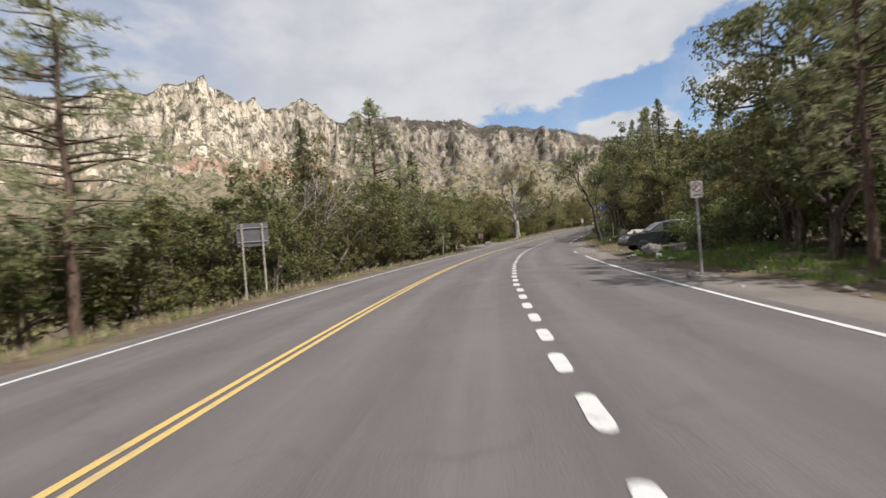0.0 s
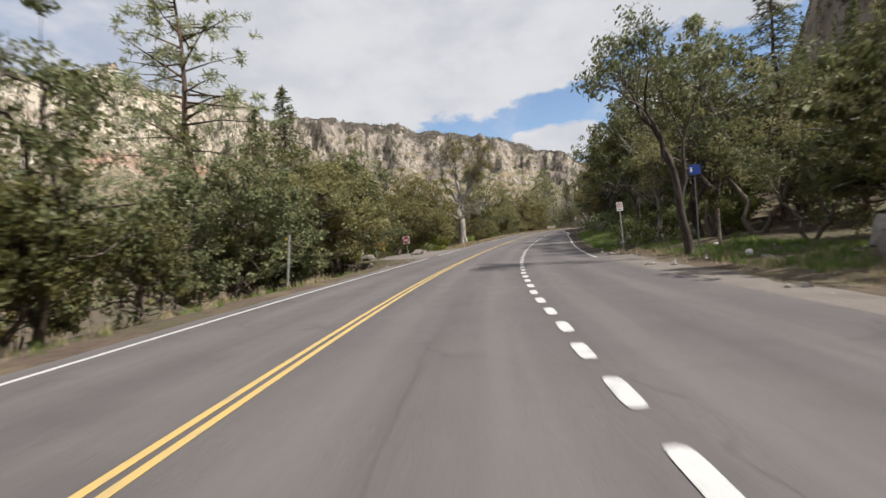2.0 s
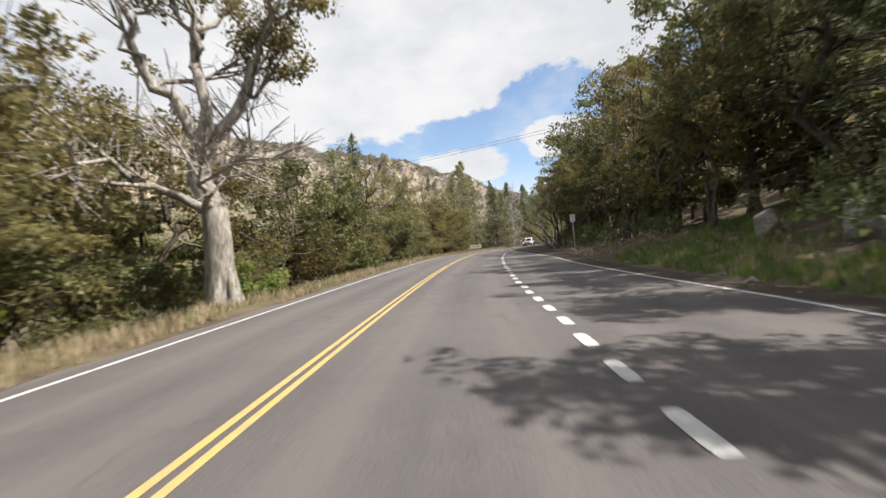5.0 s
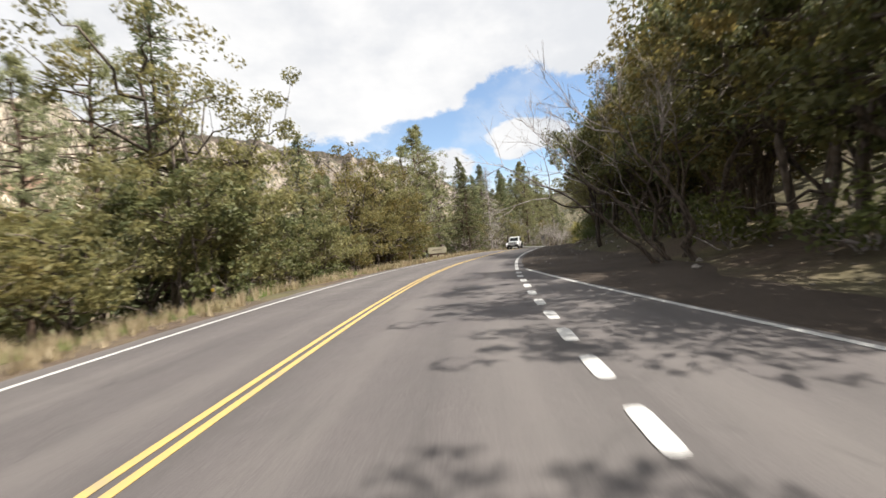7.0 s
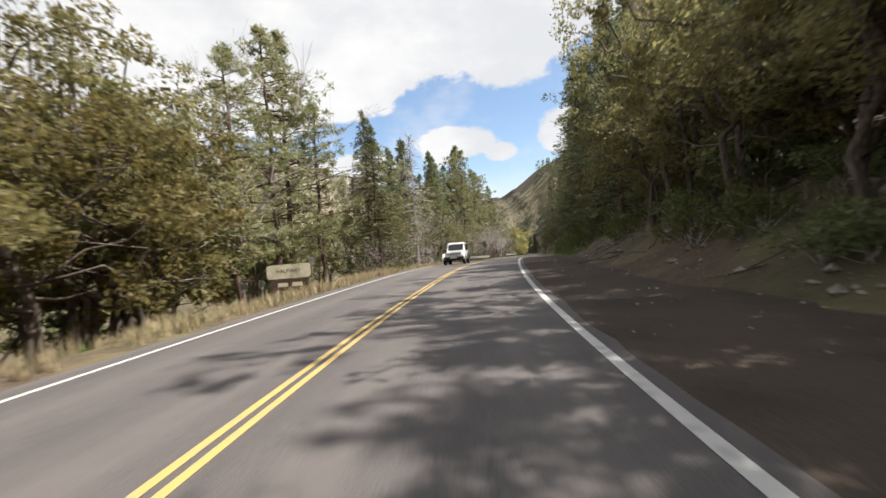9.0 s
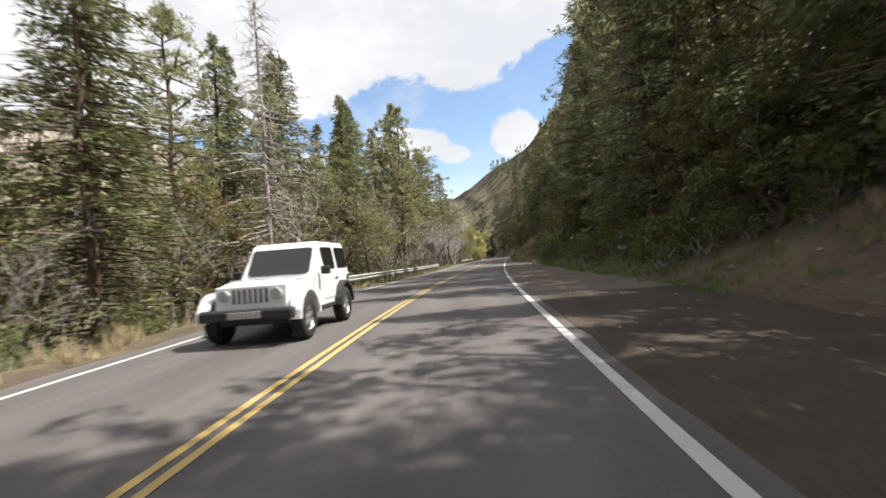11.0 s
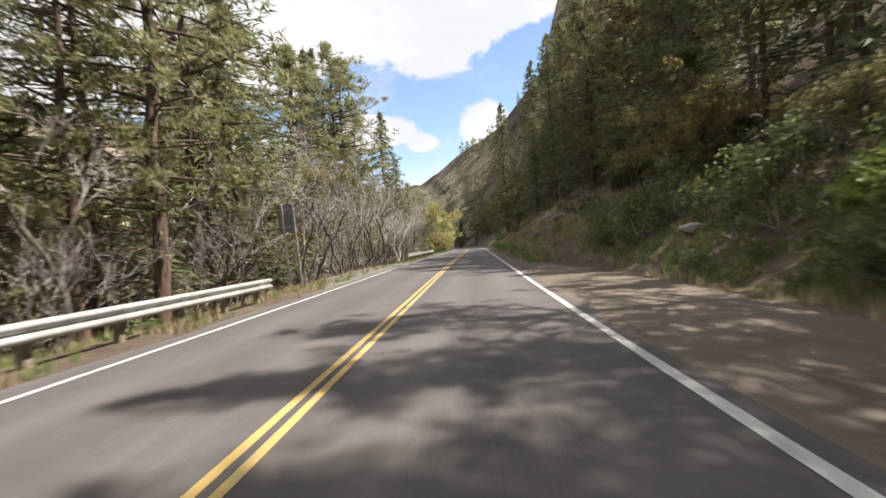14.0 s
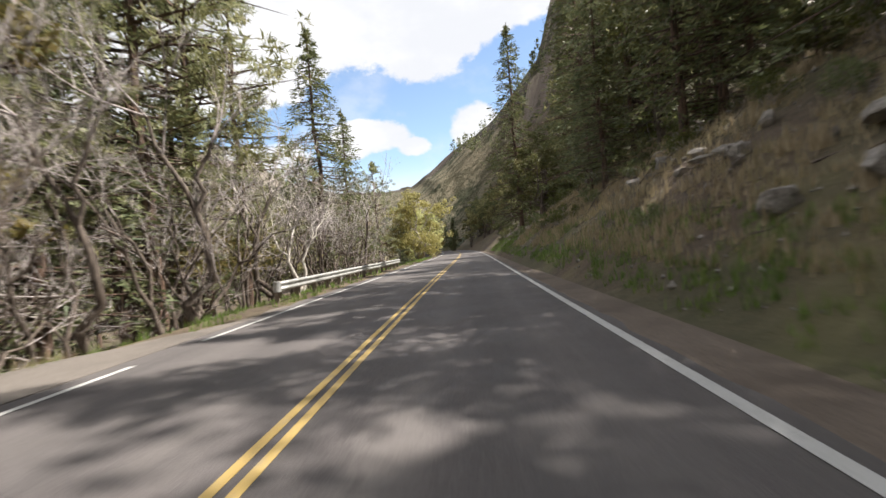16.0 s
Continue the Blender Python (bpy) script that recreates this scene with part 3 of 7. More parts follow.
# ---- ground, road and far country ----
def build_ground():
    s = np.arange(-60, 440, 1.6)
    d = np.concatenate([-np.geomspace(95, 9, 34), np.arange(-8.5, 14.1, 0.45), np.geomspace(14.8, 95, 34)])
    ss, dd = np.meshgrid(s, d, indexing="ij")
    x, y, height = side(ss, dd)
    z, _ = ground_height(x, y)
    z = z - 0.05 * (ease(dd, -4.9, -4.0) * ease(dd, right_edge(ss) + 1.1, right_edge(ss) + 0.4))
    z = z - 14 * ease(z, 50, 62)
    ob = new("ground", grid_mesh("ground", x, y, z, EARTH, flip=True))
    tagged(ob, "brown earth with leaf litter, straw and green patches beside the road", "ground", kind="structure")
    # far country, in rings about the valley
    az = np.concatenate([np.arange(-180, -72, 3.0), np.arange(-72, -24, 0.3), np.arange(-24, 50, 0.2), np.arange(50, 62, 0.5), np.arange(62, 179, 3.0), [180]])
    radius, _, _ = rim_radius(az)
    u = np.concatenate([np.geomspace(0.004, 0.1, 26), np.linspace(0.12, 0.5, 36), np.linspace(0.508, 0.70, 20), np.linspace(0.706, 0.94, 62), np.linspace(0.948, 1.04, 10), np.geomspace(1.06, 2.0, 8)])
    aa, rr = np.radians(az)[:, None] * np.ones(len(u)), 12 + (radius[:, None] - 12) * u
    x, y = HUB[0] - np.sin(aa) * rr, HUB[1] + np.cos(aa) * rr
    z, d = ground_height(x, y)
    s, _, _ = stations(x, y)
    inside = ease(np.abs(d), 92, 75) * ease(s, -58, -45) * ease(s, 438, 425)
    z = z - 9 * inside * ease(z, 62, 50)
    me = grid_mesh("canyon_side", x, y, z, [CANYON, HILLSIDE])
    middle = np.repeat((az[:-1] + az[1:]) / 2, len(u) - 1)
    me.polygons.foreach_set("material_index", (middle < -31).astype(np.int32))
    me.attributes.new("share", "FLOAT", "POINT").data.foreach_set("value", (z / rim_height(az)[:, None]).ravel().astype(np.float32))
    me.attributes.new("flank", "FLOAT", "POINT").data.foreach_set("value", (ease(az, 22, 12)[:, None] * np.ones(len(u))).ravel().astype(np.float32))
    ob = new("canyon_side", me)
    tagged(ob, "pale and ochre sandstone canyon cliffs above scrubby talus slopes", "mountain", kind="structure")


def strip(name, s, left, right, height, mat, label, category, thick=0.06, kind="structure", ramp=0.0, inner=1):
    """A paved or painted strip that follows the road, with thickness."""
    s = np.asarray(s, float)
    left, right = np.broadcast_to(left, s.shape), np.broadcast_to(right, s.shape)
    between = [(left + (right - left) * k / (inner + 1), height) for k in range(1, inner + 1)]
    cols = [(left, height - thick), (left, height), *between, (right, height), (right, height - thick)]
    if ramp:
        cols[1:2] = [(left, -0.03), (left + ramp, height)]
        cols[-2:] = [(right - 0.25, height), (right, -0.09)]
    pts = [np.stack(side(s, d, h), -1) for d, h in cols]
    grid = np.stack(pts, 1)
    me = grid_mesh(name, grid[..., 0], grid[..., 1], grid[..., 2], mat, smooth=False, flip=True)
    lanes = np.stack([d + 0 * s for d, h in cols], 1)
    me.attributes.new("across", "FLOAT", "POINT").data.foreach_set("value", lanes.ravel().astype(np.float32))
    me.attributes.new("along", "FLOAT", "POINT").data.foreach_set("value", (s[:, None] + 0 * lanes).ravel().astype(np.float32))
    return tagged(new(name, me), label, category, kind=kind)


def dashes(name, spans, offset, width, height, mat, label):
    """Short dashes with worn, uneven outlines."""
    verts, faces = [], []
    for a, b in spans:
        n = 14
        shift, wear = random.uniform(-0.03, 0.03), random.uniform(0.02, 0.10)
        k = len(verts)
        for i in range(n):
            t = 2 * math.pi * i / n
            ca, sa = math.cos(t), math.sin(t)
            u = math.copysign(abs(ca) ** 0.45, ca) * (1 - wear * random.random())
            w = math.copysign(abs(sa) ** 0.45, sa) * (1 - wear * 1.6 * random.random())
            x, y, z = side((a + b) / 2 + u * (b - a) / 2, offset + shift + w * width / 2, height)
            verts.append((float(x), float(y), float(z)))
        faces.append(tuple(range(k, k + n))[::-1])
    return tagged(new(name, mesh_of(name, verts, faces, mat)), label, "road marking", kind="structure")


def build_road():
    s = np.arange(-58, 436, 1.0)
    ragged = 0.09 * wave(s, 0, 1.1) + 0.12 * wave(s, 3, 4.0)
    out = right_edge(s) + 0.45 + 0.12 * wave(s, 9, 1.3)
    strip("road", s, -4.15 + ragged, out, 0.0, ASPHALT, "worn grey two-lane asphalt road with a turning lane", "road", thick=0.16, inner=11)
    fine = np.arange(-58, 434, 0.8)
    for at in (-0.09, 0.09):
        strip("centre_line", fine, at - 0.046, at + 0.046, 0.008, PAINT_YELLOW, "yellow line of the double centre marking", "road marking", 0.004)
    gap = fine[(fine < 431)]
    strip("edge_line", gap[gap < 68.2], -3.66, -3.55, 0.008, PAINT_WHITE, "white edge line on asphalt", "road marking", 0.004)
    strip("edge_line", gap[(gap > 70.3) & (gap < 254.8)], -3.66, -3.55, 0.008, PAINT_WHITE, "white edge line on asphalt", "road marking", 0.004)
    strip("edge_line", gap[(gap > 261.4)], -3.66, -3.55, 0.008, PAINT_WHITE, "white edge line on asphalt", "road marking", 0.004)
    short = np.arange(257.6, 260.3, 0.5)
    strip("edge_line", short, -3.66, -3.55, 0.008, PAINT_WHITE, "short white dash of the edge line on asphalt", "road marking", 0.004)
    for a, b in ((-58, 30), (34, 37.5), (57, 132.5)):
        pick = fine[(fine >= a) & (fine <= b)]
        e = right_edge(pick)
        strip("edge_line", pick, e - 0.055, e + 0.055, 0.008, PAINT_WHITE, "white edge line of the turning lane", "road marking", 0.004)
    pick = fine[fine >= 132]
    strip("edge_line", pick, 3.53, 3.67, 0.009, PAINT_WHITE, "broad white edge line on asphalt", "road marking", 0.004)
    spans = [(a, a + 0.88) for a in np.arange(-40, 131, 1.55)]
    dashes("lane_dashes", spans, 3.6, 0.2, 0.009, PAINT_WHITE, "short white lane dashes, worn")
    # gravel beside the paving
    s = np.arange(-58, 436, 0.6)
    out = right_edge(s) + 0.45
    edge = shoulder_edge(s) + 0.35 * wave(s, 1, 3) + 0.5 * (fbm(s / 0.9, s * 0, 41) - 0.5)
    pale = s < 61
    strip("gravel_shoulder", s[pale], out[pale] - 0.5 + 0.2 * fbm(s[pale] / 0.8, s[pale] * 0, 71), np.maximum(edge[pale] - 0.2, out[pale] + 0.6), 0.012, GRAVEL_PALE, "pale gravel shoulder beside the asphalt", "gravel shoulder", 0.2, ramp=0.5)
    wide = np.minimum(edge - 0.3, right_edge(s) + np.interp(s, [60, 70, 105, 125, 135], [2.0, 1.0, 1.2, 3.0, 9.0]) + 0.5 * (fbm(s / 1.1, s * 0, 47) - 0.5))
    # the stretch under the trees is coloured darker to stand in for their shade
    for dark, mat, label in (((s >= 60) & (s < 191), SHADED_LITTER, "earth and leaf litter shoulder and pull-out, tree shade in its dark colour"), (s >= 190, GRAVEL_BROWN, "brown gravel shoulder and pull-out")):
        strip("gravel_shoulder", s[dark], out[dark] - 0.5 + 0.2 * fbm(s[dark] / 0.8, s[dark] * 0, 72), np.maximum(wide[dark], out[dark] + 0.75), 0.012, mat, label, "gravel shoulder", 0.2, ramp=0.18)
    # entrance apron of a side way, and the apron at the end of the guard rail
    s = np.arange(56, 86, 0.5)
    strip("gravel_apron", s, -4.2 - 4.9 * ease(s, 66.5, 71) * ease(s, 84, 77) + 0.6 * (fbm(s / 0.9, s * 0, 43) - 0.5), -4.0, 0.01, GRAVEL_PALE, "pale gravel apron at a campground entrance", "gravel apron", 0.2)
    s = np.arange(238, 268, 0.5)
    strip("gravel_apron", s, -4.2 - 2.2 * ease(s, 240, 248) * ease(s, 266, 258) + 0.6 * (fbm(s / 0.9, s * 0, 44) - 0.5), -4.0, 0.01, GRAVEL_PALE, "pale gravel apron on the creek side", "gravel apron", 0.2)


build_ground()
build_road()


# ---- trees ----
class Growth:
    """Collects the wood and the leaves of one tree as arrays."""

    def __init__(self, seed):
        self.rng = np.random.default_rng(seed)
        self.verts, self.faces, self.count = [], [], 0
        self.leaf_at, self.leaf_way = [], []

    def limb(self, pts, r1, r2, sides=6):
        """A tapered round limb through the points."""
        pts = np.asarray(pts, float)
        n = len(pts)
        way = np.gradient(pts, axis=0)
        way /= np.linalg.norm(way, axis=1)[:, None] + 1e-9
        ref = np.where(np.abs(way[:, 2:3]) > 0.9, np.array([[1.0, 0, 0]]), np.array([[0, 0, 1.0]]))
        u = np.cross(way, ref)
        u /= np.linalg.norm(u, axis=1)[:, None] + 1e-9
        v = np.cross(way, u)
        rad = np.linspace(r1, r2, n)[:, None, None]
        ang = np.arange(sides) * 2 * math.pi / sides
        ring = pts[:, None] + rad * (np.cos(ang)[None, :, None] * u[:, None] + np.sin(ang)[None, :, None] * v[:, None])
        self.verts.append(ring.reshape(-1, 3))
        k = self.count
        for i in range(n - 1):
            for j in range(sides):
                a, b = k + i * sides + j, k + i * sides + (j + 1) % sides
                self.faces.append((a, b, b + sides, a + sides))
        self.count += n * sides

    def curve(self, a, b, bend, n=5, droop=0.0):
        """A crooked line from a to b."""
        a, b = np.asarray(a, float), np.asarray(b, float)
        t = np.linspace(0, 1, n)[:, None]
        size = np.linalg.norm(b - a)
        jog = self.rng.normal(0, bend * size, (n, 3))
        jog[0] = 0
        jog[-1] *= 0.3
        line = a + (b - a) * t + jog
        line[:, 2] -= droop * size * (t[:, 0] ** 2)
        return line

    def clump(self, at, radius, count, flat=0.75, shell=0.5):
        way = self.rng.normal(size=(count, 3))
        way /= np.linalg.norm(way, axis=1)[:, None]
        far = radius * (shell + (1 - shell) * self.rng.random((count, 1)) ** 0.6)
        off = way * far
        off[:, 2] *= flat
        self.leaf_at.append(np.asarray(at) + off)
        self.leaf_way.append(way)

    def wood(self, name, mat):
        return mesh_of(name, np.concatenate(self.verts), self.faces, mat, True)

    def leaves(self, name, mat, size, slim=0.5, needle=False):
        at, way = np.concatenate(self.leaf_at), np.concatenate(self.leaf_way)
        n = len(at)
        spin = self.rng.normal(size=(n, 3)) * 0.75 + way * 0.85 + np.array([0, 0, 0.25])
        spin /= np.linalg.norm(spin, axis=1)[:, None]
        other = self.rng.normal(size=(n, 3))
        u = np.cross(spin, other)
        u /= np.linalg.norm(u, axis=1)[:, None] + 1e-9
        v = np.cross(spin, u)
        if needle:
            u = -(way + self.rng.normal(size=(n, 3)) * 0.45)
            u /= np.linalg.norm(u, axis=1)[:, None] + 1e-9
            v = np.cross(u, other)
            v /= np.linalg.norm(v, axis=1)[:, None] + 1e-9
        k = size * self.rng.uniform(0.55, 1.35, (n, 1))
        verts = np.stack([at - u * k, at + u * k * 0.6 + v * k * slim, at + u * k * 0.6 - v * k * slim], 1)
        c = 3
        me = bpy.data.meshes.new(name)
        me.vertices.add(n * c)
        me.vertices.foreach_set("co", verts.reshape(-1))
        me.loops.add(n * c)
        me.loops.foreach_set("vertex_index", np.arange(n * c, dtype=np.int32))
        me.polygons.add(n)
        me.polygons.foreach_set("loop_start", np.arange(n, dtype=np.int32) * c)
        me.materials.append(mat)
        me.update(calc_edges=True)
        return me


def broad_tree(seed, height, spread, stems, leaf, leaf_size, clumps, per_clump, bark, bare=0.16, puff=0.17, bottom=0.2, far=False, girth=1.0):
    """A juniper or oak: crooked stems, forked limbs and foliage in many uneven clumps."""
    g = Growth(seed)
    rng = g.rng
    ends = []
    for k in range(stems):
        turn = 2 * math.pi * (k + rng.random()) / stems
        lean = rng.uniform(0.1, 0.42) * spread * (0.3 if stems == 1 else 1)
        top = np.array([math.cos(turn) * lean, math.sin(turn) * lean, height * rng.uniform(0.72, 0.92)])
        base = np.array([math.cos(turn) * 0.12 * (stems > 1), math.sin(turn) * 0.12 * (stems > 1), -0.3])
        stem = g.curve(base, top, 0.035, 8)
        thick = (0.024 if height < 7 else 0.0165) * height * rng.uniform(0.8, 1.2) / math.sqrt(stems) * 1.35 * girth
        g.limb(stem, thick, thick * 0.2, 5 if far else 8)
        ends.append(stem[-1])
        limbs = rng.integers(6, 9) if stems > 1 else 11
        for _ in range(limbs):
            f = rng.uniform(bare + 0.05, 0.9)
            i = f * 7
            lo = stem[int(i)] + (stem[min(int(i) + 1, 7)] - stem[int(i)]) * (i % 1)
            out = turn + rng.normal(0, 1.3) if stems > 1 else rng.uniform(0, 2 * math.pi)
            room = math.sqrt(max(0.05, 1 - ((f - 0.45) / 0.62) ** 2))
            reach = spread * room * rng.uniform(0.55, 1.0)
            tip = lo + np.array([math.cos(out) * reach, math.sin(out) * reach, height * rng.uniform(-0.02, 0.2)])
            arm = g.curve(lo, tip, 0.06, 6)
            g.limb(arm[::5] if far else arm, thick * 0.45, thick * 0.09, 3 if far else 5)
            for q in range(3):
                j = rng.integers(2, 6)
                twig = arm[j] + rng.normal(0, 0.17 * spread, 3) + (0, 0, 0.12 * spread)
                fork = g.curve(arm[j], twig, 0.08, 4)
                if not far:
                    g.limb(fork[::3], thick * 0.16, thick * 0.05, 3)
                ends.append(twig)
            ends.append(tip)
    ends = np.array(ends)
    ends = ends[ends[:, 2] > height * bottom]
    pick = rng.permutation(len(ends))[:clumps]
    for e in ends[pick]:
        size = puff * spread * rng.uniform(0.7, 1.5)
        g.clump(e, size, int(per_clump * rng.uniform(0.6, 1.5)), 0.72)
        g.clump(e + rng.normal(0, size, 3) * (1, 1, 0.6), size * 0.6, int(per_clump * 0.4), 0.7)
    return g.wood("trunk", bark), g.leaves("crown", leaf, leaf_size, 0.5)


def fir_tree(seed, height, spread, leaf, leaf_size, per_branch, bark, low=0.06, tip=0.78, step=0.42, far=False):
    """A spire with drooping whorls of boughs."""
    g = Growth(seed)
    rng = g.rng
    stem = g.curve((0, 0, -0.3), (rng.normal(0, 0.01) * height, rng.normal(0, 0.01) * height, height), 0.004, 9)
    thick = 0.013 * height
    g.limb(stem, thick, 0.03, 8)
    z = low * height
    while z < height * 0.985:
        f = z / height
        mid = np.array([np.interp(z, stem[:, 2], stem[:, 0]), np.interp(z, stem[:, 2], stem[:, 1]), z])
        for _ in range(1):
            out = rng.uniform(0, 2 * math.pi)
            reach = spread * ((1 - f) ** tip) * rng.uniform(0.6, 1.1) + 0.12
            if f < 0.25:
                reach *= 0.75 + f
            end = mid + np.array([math.cos(out) * reach, math.sin(out) * reach, reach * rng.uniform(-0.12, 0.18)])
            arm = g.curve(mid, end, 0.03, 4, 0.16)
            if not far and reach > 0.8:
                g.limb(arm[::3], 0.02 + 0.012 * reach, 0.006, 3)
            count = int(per_branch * (0.35 + reach / spread))
            t = rng.random((count, 1)) ** 0.7
            spot = arm[0] + (arm[-1] - arm[0]) * t
            spot[:, 2] -= 0.16 * reach * t[:, 0] ** 2
            swing = rng.normal(0, 0.16, (count, 1)) * reach * (1.1 - 0.6 * t)
            spot = spot + swing * np.array([[-math.sin(out), math.cos(out), 0]]) + rng.normal(0, 0.05, (count, 3)) * (1, 1, 1.8)
            g.leaf_at.append(spot)
            fork = np.sign(swing) * rng.uniform(0.3, 1.1, (count, 1))
            g.leaf_way.append(np.array([[math.cos(out), math.sin(out), -0.15]]) + fork * np.array([[-math.sin(out), math.cos(out), 0]]))
        z += 0.2 * step * rng.uniform(0.6, 1.4) * (0.65 + 0.5 * (1 - f))
    return g.wood("trunk", bark), g.leaves("crown", leaf, leaf_size, 0.36 if far else 0.21, True)


def pine_tree(seed, height, spread, leaf, leaf_size, per_tuft, bark, bare=0.38, tufts=3, gap=0.5, far=False):
    """A ponderosa: a long clean trunk and an open crown of needle tufts at the ends of upturned boughs."""
    g = Growth(seed)
    rng = g.rng
    stem = g.curve((0, 0, -0.3), (rng.normal(0, 0.015) * height, rng.normal(0, 0.015) * height, height), 0.006, 10)
    g.limb(stem, 0.014 * height, 0.03, 9)
    z = bare * height
    while z < height:
        f = (z / height - bare) / (1 - bare)
        mid = np.array([np.interp(z, stem[:, 2], stem[:, 0]), np.interp(z, stem[:, 2], stem[:, 1]), z])
        for _ in range(1):
            out = rng.uniform(0, 2 * math.pi)
            shape = math.sin(math.pi * min(1, 0.16 + 0.88 * f)) ** 0.7
            reach = spread * shape * rng.uniform(0.5, 1.15) + 0.2
            end = mid + np.array([math.cos(out) * reach, math.sin(out) * reach, reach * rng.uniform(-0.05, 0.45) * (0.4 + f)])
            arm = g.curve(mid, end, 0.05, 5, 0.06)
            g.limb(arm[::4] if far else arm[::2], 0.03 + 0.012 * reach, 0.008, 3)
            for q in range(tufts):
                at = arm[-1 - min(q, 2)] + rng.normal(0, 0.2 * reach ** 0.5, 3)
                g.clump(at, 0.34 * rng.uniform(0.7, 1.4) * (spread / 3) ** 0.5, int(per_tuft * rng.uniform(0.6, 1.4)), 0.7, 0.2)
        z += 0.32 * gap * rng.uniform(0.5, 1.5)
    for _ in range(6):
        z = rng.uniform(0.15, bare) * height
        out, reach = rng.uniform(0, 6.3), rng.uniform(0.4, 1.6)
        arm = g.curve((0, 0, z), (math.cos(out) * reach, math.sin(out) * reach, z - 0.1), 0.06, 4)
        g.limb(arm, 0.03, 0.008, 4)
    return g.wood("trunk", bark), g.leaves("crown", leaf, leaf_size, 0.3 if far else 0.2, True)


def bare_tree(seed, height, stems, bark, levels=4, leaf=None, leaf_size=0.1, count=0, fan=0.55, thick=0.016):
    """A leafless or half-bare tree: a forked trunk, and limbs that part down to twigs."""
    g, h = Growth(seed), Growth(seed + 500)
    rng = g.rng
    tips = []

    def grow(a, way, size, r, level):
        b = a + way * size
        line = g.curve(a, b, 0.05, 5 if level < 2 else 3)
        (g if level < 2 else h).limb(line if level < levels else line[::2], r, r * 0.55, (7 if stems < 3 else 4) if level == 0 else ((5 if stems < 3 else 3) if level == 1 else 3))
        if level == levels:
            tips.append(b)
            return
        for k in range(rng.integers(2, 4) + (level > 1) + 3 * (level > 2)):
            turn = way + rng.normal(0, fan, 3) + np.array([0, 0, 0.12])
            turn /= np.linalg.norm(turn)
            start = line[-1] if k < 2 else line[rng.integers(1, len(line))]
            grow(start, turn, size * rng.uniform(0.5, 0.82), r * 0.55 * rng.uniform(0.75, 1.0), level + 1)

    for k in range(stems):
        way = np.array([rng.normal(0, 0.22 if stems > 1 else 0.06), rng.normal(0, 0.22 if stems > 1 else 0.06), 1.0])
        way /= np.linalg.norm(way)
        grow(np.array([rng.normal(0, 0.2) * (stems > 1), rng.normal(0, 0.2) * (stems > 1), -0.3]), way, height * 0.36, height * thick / math.sqrt(stems) * 1.3, 0)
    trunk, boughs = g.wood("trunk", BARK if bark == TWIG else bark), h.wood("crown", bark)
    if leaf:
        for e in np.array(tips):
            h.clump(e, height * 0.05, count, 0.8, 0.1)
        return trunk, boughs, h.leaves("foliage", leaf, leaf_size, 0.5)
    return trunk, boughs


def bush(seed, height, spread, leaf, leaf_size, count, bark):
    g = Growth(seed)
    rng = g.rng
    for _ in range(9):
        out, reach = rng.uniform(0, 6.3), spread * rng.uniform(0.3, 0.95)
        top = np.array([math.cos(out) * reach, math.sin(out) * reach, height * rng.uniform(0.45, 1.0) * (1 - 0.35 * reach / spread)])
        g.limb(g.curve((rng.normal(0, 0.1), rng.normal(0, 0.1), -0.15), top, 0.06, 5), 0.03, 0.008, 4)
        g.clump(top, 0.36 * spread * rng.uniform(0.6, 1.2), count // 9, 0.75, 0.35)
        g.clump(top * (0.7, 0.7, 0.55), 0.3 * spread, count // 16, 0.8, 0.3)
    return g.wood("stem", bark), g.leaves("foliage", leaf, leaf_size, 0.5)


